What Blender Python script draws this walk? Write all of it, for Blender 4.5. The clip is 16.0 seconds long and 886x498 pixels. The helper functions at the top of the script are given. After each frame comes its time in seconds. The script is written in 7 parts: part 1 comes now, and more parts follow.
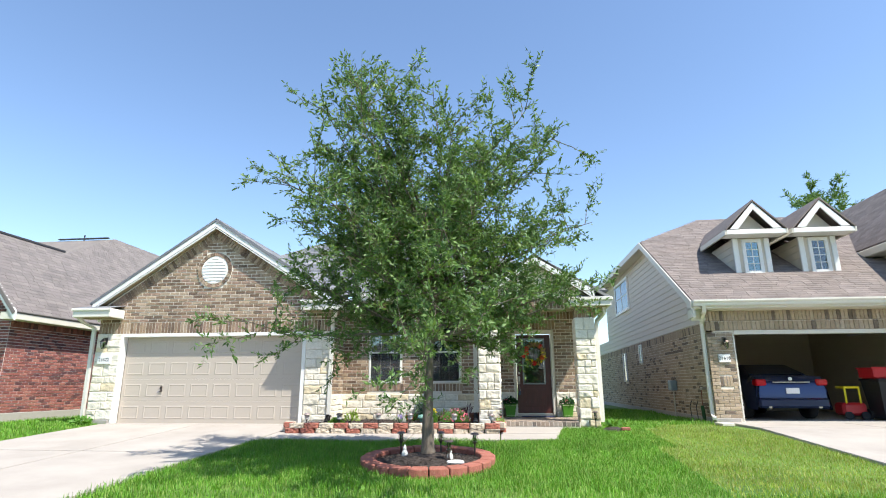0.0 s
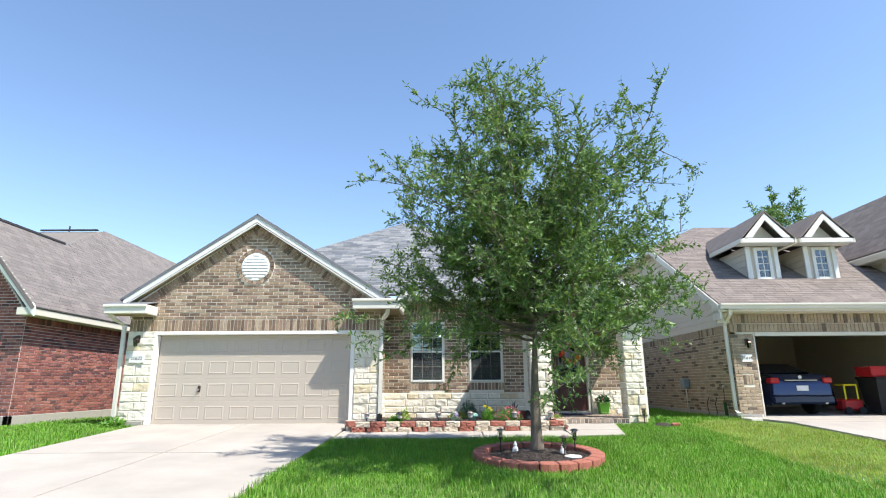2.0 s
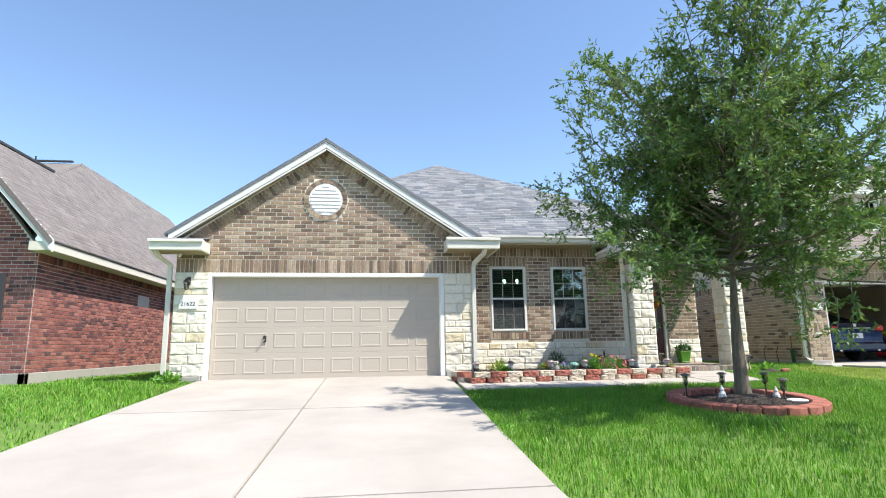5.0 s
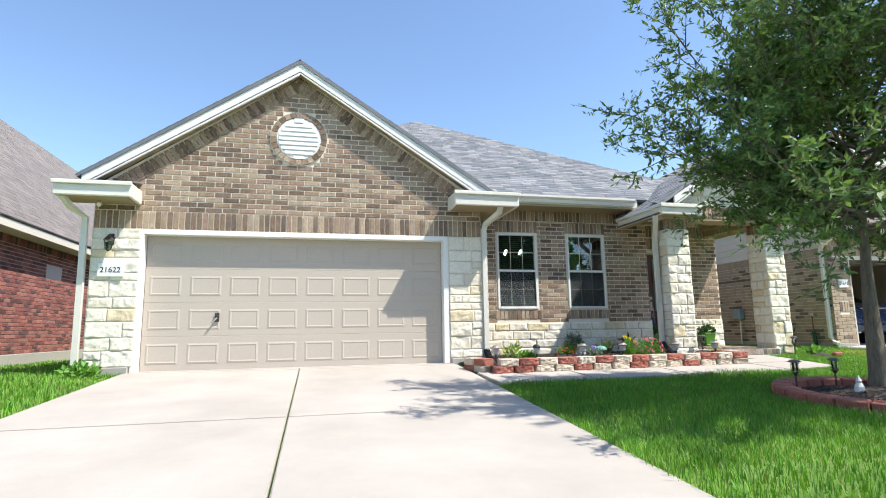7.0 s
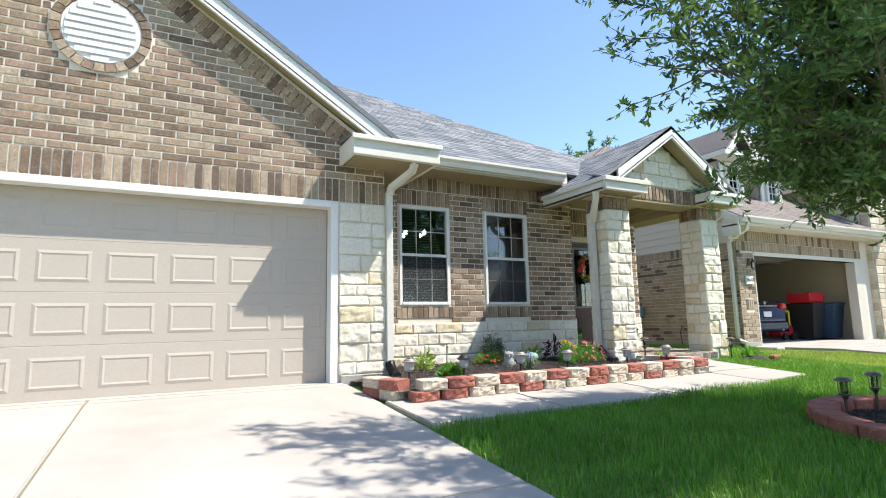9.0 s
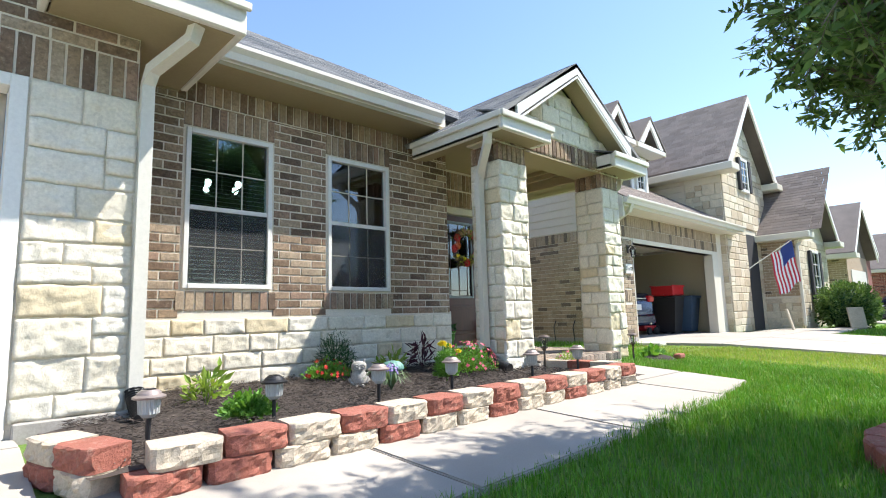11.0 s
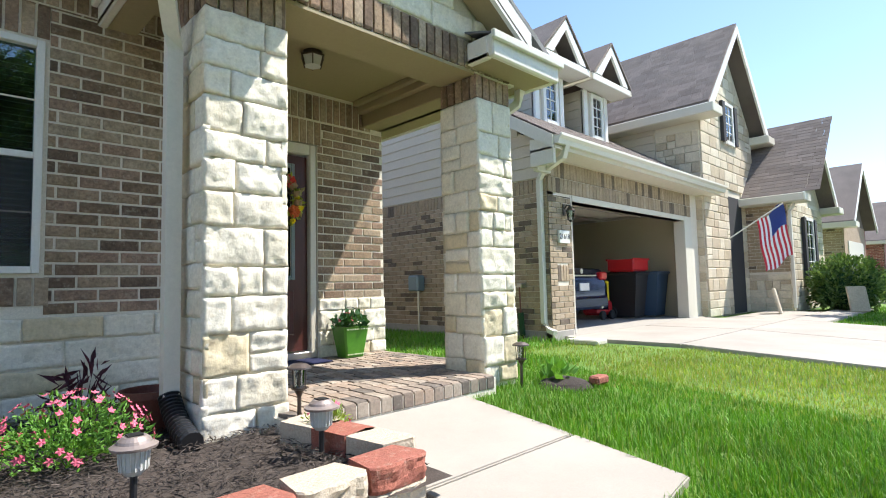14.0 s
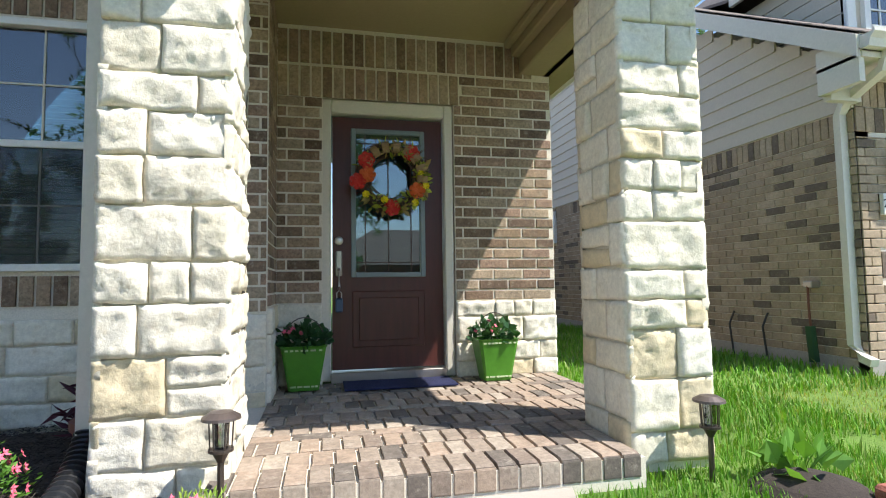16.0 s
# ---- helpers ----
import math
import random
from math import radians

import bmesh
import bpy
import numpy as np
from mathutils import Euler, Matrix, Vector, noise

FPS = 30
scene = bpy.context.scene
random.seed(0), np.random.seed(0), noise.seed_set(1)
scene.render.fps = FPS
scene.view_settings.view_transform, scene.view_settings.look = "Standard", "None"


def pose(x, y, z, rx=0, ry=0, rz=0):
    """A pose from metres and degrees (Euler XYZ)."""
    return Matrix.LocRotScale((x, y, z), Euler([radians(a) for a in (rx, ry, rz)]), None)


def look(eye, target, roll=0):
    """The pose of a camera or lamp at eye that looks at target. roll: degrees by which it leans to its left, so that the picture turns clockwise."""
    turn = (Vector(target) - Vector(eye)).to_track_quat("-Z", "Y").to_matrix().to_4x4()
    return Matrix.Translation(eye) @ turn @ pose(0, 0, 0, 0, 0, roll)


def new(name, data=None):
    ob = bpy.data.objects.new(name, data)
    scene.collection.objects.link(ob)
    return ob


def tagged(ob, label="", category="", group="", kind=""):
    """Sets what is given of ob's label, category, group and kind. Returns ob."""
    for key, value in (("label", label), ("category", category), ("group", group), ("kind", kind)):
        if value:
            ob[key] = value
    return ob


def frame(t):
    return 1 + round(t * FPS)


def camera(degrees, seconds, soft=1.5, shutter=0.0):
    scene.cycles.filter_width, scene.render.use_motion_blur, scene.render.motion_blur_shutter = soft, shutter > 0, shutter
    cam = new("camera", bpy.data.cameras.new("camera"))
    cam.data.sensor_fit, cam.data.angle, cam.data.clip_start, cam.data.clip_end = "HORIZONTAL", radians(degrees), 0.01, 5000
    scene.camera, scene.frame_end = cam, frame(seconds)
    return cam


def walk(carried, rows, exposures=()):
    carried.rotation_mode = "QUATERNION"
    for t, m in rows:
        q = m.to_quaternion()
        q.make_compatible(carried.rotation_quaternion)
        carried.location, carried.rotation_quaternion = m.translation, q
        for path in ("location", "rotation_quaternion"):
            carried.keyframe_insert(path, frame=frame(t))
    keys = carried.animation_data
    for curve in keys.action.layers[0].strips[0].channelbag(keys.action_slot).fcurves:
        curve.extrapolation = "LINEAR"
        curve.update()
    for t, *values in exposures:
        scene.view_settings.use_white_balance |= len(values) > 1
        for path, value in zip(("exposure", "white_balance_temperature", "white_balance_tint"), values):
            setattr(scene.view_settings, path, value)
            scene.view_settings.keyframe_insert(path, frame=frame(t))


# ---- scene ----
cam = camera(79.0, 16.0, 1.05)
PATH = [
    (0, (1.681, -0.326, 0.88), (1.466, 1.6, 1.376), -0.1),
    (0.5, (1.047, -0.523, 0.871), (0.879, 1.406, 1.37), -0.1),
    (1, (0.427, -0.644, 0.866), (0.315, 1.289, 1.364), -0.1),
    (1.5, (-0.23, -0.711, 0.866), (-0.29, 1.225, 1.365), -0.2),
    (2, (-0.909, -0.686, 0.861), (-0.919, 1.252, 1.356), -0.3),
    (2.5, (-1.627, -0.607, 0.835), (-1.605, 1.331, 1.328), -0.3),
    (3, (-2.325, -0.451, 0.803), (-2.267, 1.488, 1.291), -0.4),
    (3.5, (-2.994, -0.233, 0.729), (-2.899, 1.708, 1.2), -0.5),
    (4, (-3.628, 0.078, 0.693), (-3.488, 2.026, 1.123), -0.7),
    (6.5, (-5.386, 2.856, 0.537), (-4.969, 4.788, 0.843), -0.8),
    (7, (-5.39, 3.534, 0.567), (-4.933, 5.458, 0.867), -0.9),
    (7.5, (-5.38, 4.211, 0.632), (-4.851, 6.117, 0.929), -0.9),
    (8, (-5.352, 4.92, 0.656), (-4.72, 6.794, 0.954), -0.9),
    (8.5, (-5.244, 5.584, 0.678), (-4.452, 7.398, 0.964), -1.0),
    (11, (-3.489, 8.522, 0.641), (-2.124, 9.962, 0.894), -1.6),
    (11.5, (-3.001, 8.864, 0.677), (-1.475, 10.137, 0.907), -1.3),
    (12, (-2.425, 9.134, 0.719), (-0.828, 10.322, 0.914), -1.2),
    (12.5, (-1.821, 9.276, 0.785), (-0.209, 10.449, 0.947), -1.0),
    (13, (-1.211, 9.365, 0.806), (0.391, 10.554, 0.952), -1.0),
    (13.5, (-0.602, 9.411, 0.822), (0.935, 10.683, 0.963), -1.0),
    (14, (-0.002, 9.441, 0.834), (1.394, 10.867, 0.972), -1.3),
    (14.5, (0.6, 9.469, 0.86), (1.769, 11.086, 0.994), -1.2),
    (15, (1.141, 9.581, 0.874), (2.08, 11.342, 1.008), -1.1),
    (15.5, (1.56, 9.789, 0.857), (2.224, 11.671, 0.997), -1.0),
    (16, (1.932, 10.109, 0.864), (2.368, 12.056, 0.996), -0.8),
]
walk(cam, [(t, look(eye, target, roll)) for t, eye, target, roll in PATH],
     [(0, 0.82), (7.0, 0.82), (9.0, 0.92), (11.0, 1.02), (12.5, 1.0), (14.0, 0.92), (16.0, 0.87)])

# ---- world, sun ----
SUN = Vector((1.0, -0.67, 1.75)).normalized()   # towards the sun
sun_ob = new("sun", bpy.data.lights.new("sun", "SUN"))
sun_ob.data.energy, sun_ob.data.angle, sun_ob.data.color = 4.6, radians(0.55), (1.0, 0.955, 0.88)
sun_ob.matrix_world = look(SUN * 60, (0, 0, 0))
world = bpy.data.worlds.new("world")
scene.world = world
world.use_nodes = True
wn = world.node_tree
sky = wn.nodes.new("ShaderNodeTexSky")
sky.sky_type, sky.sun_disc = "NISHITA", False
sky.sun_elevation = math.asin(SUN.z)
sky.sun_rotation = math.atan2(SUN.x, SUN.y)
sky.dust_density, sky.air_density, sky.ozone_density = 0.25, 1.0, 2.9
wn.links.new(sky.outputs[0], wn.nodes["Background"].inputs[0])
wn.nodes["Background"].inputs[1].default_value = 0.15


# ---- materials ----
def nodes_of(name):
    m = bpy.data.materials.new(name)
    m.use_nodes = True
    return m, m.node_tree.nodes, m.node_tree.links, m.node_tree.nodes["Principled BSDF"]


def rand_value(N, L):
    """A random value for each piece: object and island together."""
    info, geo = N.new("ShaderNodeObjectInfo"), N.new("ShaderNodeNewGeometry")
    add, fr = N.new("ShaderNodeMath"), N.new("ShaderNodeMath")
    fr.operation = "FRACT"
    L.new(info.outputs["Random"], add.inputs[0])
    L.new(geo.outputs["Random Per Island"], add.inputs[1])
    L.new(add.outputs[0], fr.inputs[0])
    return fr.outputs[0]


def ramp(N, L, fac, colours, smooth=True, stops=None):
    r = N.new("ShaderNodeValToRGB")
    r.color_ramp.interpolation = "LINEAR" if smooth else "CONSTANT"
    e = r.color_ramp.elements
    while len(e) < len(colours):
        e.new(0.5)
    for i, c in enumerate(colours):
        e[i].position = stops[i] if stops else i / (max(1, len(colours) - (1 if smooth else 0)))
        e[i].color = (*c, 1)
    L.new(fac, r.inputs[0])
    return r.outputs[0]


def noise_tex(N, L, scale, detail=4, rough=0.6, coords=None, stretch=None):
    n = N.new("ShaderNodeTexNoise")
    n.inputs["Scale"].default_value, n.inputs["Detail"].default_value, n.inputs["Roughness"].default_value = scale, detail, rough
    if coords is None:
        coords = N.new("ShaderNodeNewGeometry").outputs["Position"]
    if stretch:
        mp = N.new("ShaderNodeMapping")
        mp.inputs["Scale"].default_value = stretch
        L.new(coords, mp.inputs[0])
        coords = mp.outputs[0]
    L.new(coords, n.inputs["Vector"])
    return n.outputs["Fac"]


def mixc(N, L, fac, a, b, mode="MIX"):
    m = N.new("ShaderNodeMix")
    m.data_type, m.blend_type = "RGBA", mode
    for sock, v in ((m.inputs[0], fac), (m.inputs[6], a), (m.inputs[7], b)):
        if isinstance(v, (int, float)):
            sock.default_value = v
        elif isinstance(v, tuple):
            sock.default_value = (*v, 1)
        else:
            L.new(v, sock)
    return m.outputs[2]


def surface(name, colours, rough=0.8, pieces=False, steps=None, grain=60, coarse=3, vary=0.35, bump=0.3, bump_scale=None, metal=0.0,
            stretch=None, depth=0.004, stain=None, stain_amount=0.5, spec=None):
    """A general surface: a palette for pieces or by coarse noise, fine grain, a second broad variation, relief."""
    m, N, L, P = nodes_of(name)
    big = noise_tex(N, L, coarse, 5, 0.6, stretch=stretch)
    fine = noise_tex(N, L, grain, 6, 0.7, stretch=stretch)
    if pieces:
        col = ramp(N, L, rand_value(N, L), colours, False, steps)
    else:
        col = ramp(N, L, big, colours, True, steps or [0.3 + 0.4 * i / max(1, len(colours) - 1) for i in range(len(colours))])
    lo, hi = 1 - vary, 1 + vary
    f = ramp(N, L, fine, [(lo, lo, lo), (min(hi, 1.6),) * 3], True, [0.3, 0.7])
    col = mixc(N, L, 1.0, col, f, "MULTIPLY")
    g = ramp(N, L, big, [(1 - vary * 0.6,) * 3, (1.0 + vary * 0.3,) * 3], True, [0.32, 0.68])
    col = mixc(N, L, 1.0, col, g, "MULTIPLY")
    if stain:
        sfac = noise_tex(N, L, coarse * 2.7, 6, 0.72, stretch=stretch)
        sf = ramp(N, L, sfac, [(0, 0, 0), (1, 1, 1)], True, [0.55, 0.68])
        mul = N.new("ShaderNodeMath")
        mul.operation = "MULTIPLY"
        mul.inputs[1].default_value = stain_amount
        L.new(sf, mul.inputs[0])
        col = mixc(N, L, mul.outputs[0], col, stain)
    L.new(col, P.inputs["Base Color"])
    P.inputs["Roughness"].default_value, P.inputs["Metallic"].default_value = rough, metal
    if spec is not None:
        P.inputs["Specular IOR Level"].default_value = spec
    if bump:
        b = N.new("ShaderNodeBump")
        b.inputs["Strength"].default_value, b.inputs["Distance"].default_value = bump, depth
        L.new(noise_tex(N, L, bump_scale or grain, 5, 0.65, stretch=stretch), b.inputs["Height"])
        L.new(b.outputs[0], P.inputs["Normal"])
    return m


def leafy(name, colours, amount=0.4, grain=4, coarse=1.0, vary=0.2):
    """A leaf surface that lets some light through."""
    m = surface(name, colours, 0.5, pieces=True, grain=grain, coarse=coarse, vary=vary, bump=0)
    N, L = m.node_tree.nodes, m.node_tree.links
    P, out = N["Principled BSDF"], N["Material Output"]
    P.inputs["Specular IOR Level"].default_value = 0.3
    tl, mx = N.new("ShaderNodeBsdfTranslucent"), N.new("ShaderNodeMixShader")
    mx.inputs[0].default_value = amount
    L.new(mixc(N, L, 1.0, P.inputs["Base Color"].links[0].from_socket, (1.35, 1.3, 0.6), "MULTIPLY"), tl.inputs[0])
    L.new(P.outputs[0], mx.inputs[1])
    L.new(tl.outputs[0], mx.inputs[2])
    L.new(mx.outputs[0], out.inputs[0])
    return m


def plain(name, colour, rough=0.5, metal=0.0, vary=0.06, spec=None, bump=0.05, grain=40):
    return surface(name, [colour, tuple(c * 0.94 for c in colour)], rough, grain=grain, coarse=1.7, vary=vary, bump=bump, metal=metal, depth=0.001, spec=spec)


def glass(name, tint=(0.9, 0.95, 0.95), rough=0.0, clear=0.75, colour=None):
    """A thin pane: clear body with mirror gloss by Fresnel."""
    m, N, L, P = nodes_of(name)
    out = N["Material Output"]
    tr, gl, mx, fr = N.new("ShaderNodeBsdfTransparent"), N.new("ShaderNodeBsdfGlossy"), N.new("ShaderNodeMixShader"), N.new("ShaderNodeFresnel")
    tr.inputs[0].default_value = (tint[0] * clear, tint[1] * clear, tint[2] * clear, 1)
    gl.inputs["Roughness"].default_value = rough
    gl.inputs[0].default_value = (0.95, 0.97, 1, 1)
    fr.inputs[0].default_value = 2.1
    L.new(fr.outputs[0], mx.inputs[0])
    L.new(tr.outputs[0], mx.inputs[1])
    L.new(gl.outputs[0], mx.inputs[2])
    L.new(mx.outputs[0], out.inputs[0])
    return m


M_BRICK = surface("tan_brick", [(0.30, 0.21, 0.135), (0.21, 0.14, 0.09), (0.41, 0.31, 0.215), (0.15, 0.10, 0.068), (0.31, 0.205, 0.145), (0.37, 0.285, 0.20), (0.20, 0.132, 0.088), (0.34, 0.24, 0.16)],
                  0.9, pieces=True, grain=45, coarse=9, vary=0.42, bump=0.6, depth=0.006, stain=(0.46, 0.39, 0.30), stain_amount=0.5)
M_BRICK_N = surface("buff_brick", [(0.40, 0.31, 0.21), (0.34, 0.26, 0.175), (0.37, 0.285, 0.195), (0.39, 0.30, 0.205), (0.36, 0.28, 0.19), (0.15, 0.115, 0.085), (0.43, 0.34, 0.245), (0.38, 0.29, 0.2)],
                    0.9, pieces=True, grain=40, coarse=8, vary=0.25, bump=0.4, stain=(0.42, 0.36, 0.28), stain_amount=0.35)
M_BRICK_R = surface("red_brick", [(0.28, 0.095, 0.075), (0.20, 0.068, 0.06), (0.34, 0.14, 0.11), (0.11, 0.045, 0.045), (0.30, 0.11, 0.09), (0.24, 0.085, 0.072)],
                    0.9, pieces=True, grain=40, coarse=6, vary=0.3, bump=0.4, stain=(0.42, 0.28, 0.25), stain_amount=0.35)
M_PAVER = surface("brick_paver", [(0.30, 0.24, 0.19), (0.22, 0.17, 0.135), (0.36, 0.30, 0.24), (0.15, 0.125, 0.105), (0.33, 0.25, 0.19), (0.27, 0.215, 0.17)], 0.9, pieces=True, grain=45, coarse=7, vary=0.3, bump=0.5, stain=(0.45, 0.40, 0.33), stain_amount=0.5)
M_MORTAR = surface("mortar", [(0.78, 0.72, 0.61), (0.68, 0.62, 0.52)], 0.95, grain=120, vary=0.15)
M_MORTAR_R = surface("pale_mortar", [(0.74, 0.67, 0.62), (0.62, 0.55, 0.51)], 0.95, grain=120, vary=0.15)
M_STONE = surface("limestone", [(0.76, 0.70, 0.57), (0.72, 0.66, 0.53), (0.79, 0.74, 0.63), (0.77, 0.72, 0.6), (0.66, 0.56, 0.38), (0.76, 0.70, 0.58), (0.73, 0.68, 0.57), (0.78, 0.73, 0.62)],
                  0.88, pieces=True, grain=40, coarse=5, vary=0.13, bump=0.5, bump_scale=42, depth=0.008, stain=(0.50, 0.39, 0.22), stain_amount=0.3)
M_STONE_MORTAR = surface("stone_mortar", [(0.70, 0.65, 0.54), (0.60, 0.55, 0.45)], 0.95, grain=90, vary=0.12)
M_STONE_N = surface("buff_limestone", [(0.64, 0.56, 0.43), (0.58, 0.50, 0.38), (0.68, 0.61, 0.48), (0.52, 0.43, 0.31)], 0.9, pieces=True, grain=34, coarse=5, vary=0.18, bump=0.8, bump_scale=28, depth=0.012)
M_CONCRETE = surface("concrete", [(0.375, 0.339, 0.297), (0.424, 0.385, 0.341)], 0.9, grain=150, coarse=0.9, vary=0.09, bump=0.25, depth=0.002, stain=(0.432, 0.386, 0.331), stain_amount=0.3, spec=0.15)
M_SLAB = surface("foundation_concrete", [(0.42, 0.39, 0.35), (0.34, 0.32, 0.29)], 0.92, grain=60, coarse=2.5, vary=0.15, stain=(0.25, 0.23, 0.2), stain_amount=0.4)
M_SHINGLE = surface("grey_shingle", [(0.16, 0.17, 0.185), (0.21, 0.215, 0.225), (0.12, 0.13, 0.145), (0.24, 0.24, 0.24), (0.17, 0.175, 0.18)], 0.95, pieces=True, grain=160, coarse=2, vary=0.3, bump=0.5, depth=0.003)
M_SHINGLE_B = surface("brown_shingle", [(0.20, 0.165, 0.145), (0.17, 0.14, 0.125), (0.22, 0.185, 0.165), (0.185, 0.155, 0.14)], 0.95, pieces=True, grain=160, coarse=2, vary=0.25, bump=0.5, depth=0.003)
M_SHINGLE_G = surface("taupe_shingle", [(0.19, 0.165, 0.155), (0.165, 0.145, 0.137), (0.205, 0.18, 0.165), (0.18, 0.158, 0.147)], 0.95, pieces=True, grain=160, coarse=2, vary=0.25, bump=0.5, depth=0.003)
M_WHITE = plain("white_trim_paint", (0.80, 0.79, 0.75), 0.45)
M_CREAM = plain("cream_trim_paint", (0.68, 0.64, 0.54), 0.5)
M_GUTTER = plain("gutter_paint", (0.72, 0.69, 0.61), 0.4)
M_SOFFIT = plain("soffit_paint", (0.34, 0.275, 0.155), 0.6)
M_SIDING = surface("beige_siding", [(0.60, 0.54, 0.44), (0.56, 0.50, 0.41)], 0.65, grain=30, coarse=1.5, vary=0.06, bump=0.1)
M_GDOOR = plain("garage_door_paint", (0.48, 0.42, 0.35), 0.5, vary=0.05)
M_GLASS = glass("window_glass", (0.72, 0.95, 0.93))
# Dark paint of shutters and vents, also painted shade behind panes and in doorway.
M_DARK = plain("dark_paint_and_shade", (0.04, 0.04, 0.045), 0.8)
# Indoor dimness is put into this wall colour.
M_ROOM = plain("dimmed_room_wall", (0.09, 0.085, 0.075), 0.8)
M_BLIND = plain("blind_slat", (0.55, 0.53, 0.48), 0.6)
M_GRASS = leafy("grass_blade", [(0.09, 0.25, 0.018), (0.13, 0.32, 0.026), (0.17, 0.37, 0.038), (0.11, 0.28, 0.022), (0.25, 0.36, 0.08)], 0.24, 3, 0.5, 0.25)
M_SOIL = surface("lawn_ground", [(0.075, 0.17, 0.02), (0.13, 0.22, 0.035), (0.10, 0.19, 0.025)], 0.95, grain=60, coarse=0.5, vary=0.35, bump=0.6, depth=0.02)
M_MULCH = surface("mulch", [(0.040, 0.030, 0.025), (0.065, 0.050, 0.042), (0.025, 0.02, 0.017), (0.10, 0.08, 0.068)], 0.95, pieces=True, grain=90, coarse=6, vary=0.4, bump=0.6)
M_BARK = surface("bark", [(0.20, 0.165, 0.125), (0.11, 0.09, 0.07)], 0.95, grain=30, coarse=14, vary=0.4, bump=1.0, depth=0.015, stretch=(1, 1, 0.25))
M_GRASS_DRY = leafy("dry_grass_blade", [(0.26, 0.35, 0.06), (0.33, 0.40, 0.09), (0.22, 0.36, 0.05), (0.42, 0.40, 0.17), (0.28, 0.38, 0.07)], 0.35, 3, 0.7, 0.3)
M_LEAF = leafy("oak_leaf", [(0.095, 0.175, 0.05), (0.12, 0.21, 0.06), (0.15, 0.255, 0.08), (0.09, 0.165, 0.06), (0.21, 0.31, 0.115)], 0.3, 4, 1.3, 0.15)
M_BLOCK_R = surface("red_block", [(0.36, 0.125, 0.085), (0.32, 0.11, 0.08)], 0.95, grain=70, coarse=8, vary=0.3, bump=0.9, depth=0.008, stain=(0.5, 0.40, 0.30), stain_amount=0.35)
M_BLOCK_W = surface("buff_block", [(0.58, 0.50, 0.39), (0.52, 0.43, 0.33)], 0.95, grain=70, coarse=8, vary=0.2, bump=0.9, depth=0.008, stain=(0.45, 0.25, 0.17), stain_amount=0.35)
M_DOOR = surface("mahogany_door", [(0.085, 0.022, 0.018), (0.065, 0.018, 0.015)], 0.35, grain=25, coarse=4, vary=0.2, bump=0.15, stretch=(1, 1, 0.12))
M_BRONZE = plain("bronze_metal", (0.10, 0.08, 0.07), 0.4, 0.7)
M_BLACK = plain("black_plastic", (0.02, 0.02, 0.022), 0.4)
M_STEEL = plain("brushed_steel", (0.55, 0.53, 0.5), 0.3, 0.9)
M_RUBBER = plain("rubber", (0.025, 0.025, 0.025), 0.8)
m_, N_, L_, P_ = nodes_of("insect_screen")
P_.inputs["Base Color"].default_value, P_.inputs["Roughness"].default_value, P_.inputs["Alpha"].default_value = (0.05, 0.055, 0.06, 1), 0.8, 0.38
M_SCREEN = m_
m_, N_, L_, P_ = nodes_of("lit_bulb")
P_.inputs["Emission Color"].default_value, P_.inputs["Emission Strength"].default_value = (1, 0.97, 0.92, 1), 6.0
M_BULB = m_
M_WALLIN = plain("garage_wall_paint", (0.55, 0.49, 0.36), 0.8)


# ---- helpers ----
def mesh_ob(name, verts, faces, mat, parent=None, label="", smooth=False, m=None):
    me = bpy.data.meshes.new(name)
    me.from_pydata([tuple(v) for v in verts], [], [tuple(f) for f in faces])
    if mat:
        me.materials.append(mat)
    if smooth:
        me.polygons.foreach_set("use_smooth", [True] * len(me.polygons))
    ob = new(name, me)
    if parent:
        ob.parent = parent
    if m is not None:
        ob.matrix_basis = m
    if label:
        ob["label"] = label
    return ob


def part(name, bm, mat, parent=None, label="", smooth=False, m=None):
    me = bpy.data.meshes.new(name)
    bm.to_mesh(me)
    bm.free()
    me.materials.append(mat)
    if smooth:
        me.polygons.foreach_set("use_smooth", [True] * len(me.polygons))
    ob = new(name, me)
    if parent:
        ob.parent = parent
    if m is not None:
        ob.matrix_basis = m
    if label:
        ob["label"] = label
    return ob


def thing(name, x, y, z, label, category, group="", rz=0):
    ob = new(name)
    ob.empty_display_size = 0.1
    ob.matrix_basis = pose(x, y, z, 0, 0, rz)
    return tagged(ob, label, category, group)


def structure(name, label=""):
    return tagged(new(name), label, "", "", "structure")


def box(bm, x0, x1, y0, y1, z0, z1, bev=0.0, seg=1):
    r = bmesh.ops.create_cube(bm, size=1)
    vs = r["verts"]
    for v in vs:
        v.co = Vector((x0 + (v.co.x + 0.5) * (x1 - x0), y0 + (v.co.y + 0.5) * (y1 - y0), z0 + (v.co.z + 0.5) * (z1 - z0)))
    if bev:
        bmesh.ops.bevel(bm, geom=list({e for v in vs for e in v.link_edges}), offset=bev, segments=seg, affect="EDGES", profile=0.6)
    return bm


def boxes(*specs, bev=0.0):
    bm = bmesh.new()
    for s in specs:
        box(bm, *s, bev=bev)
    return bm


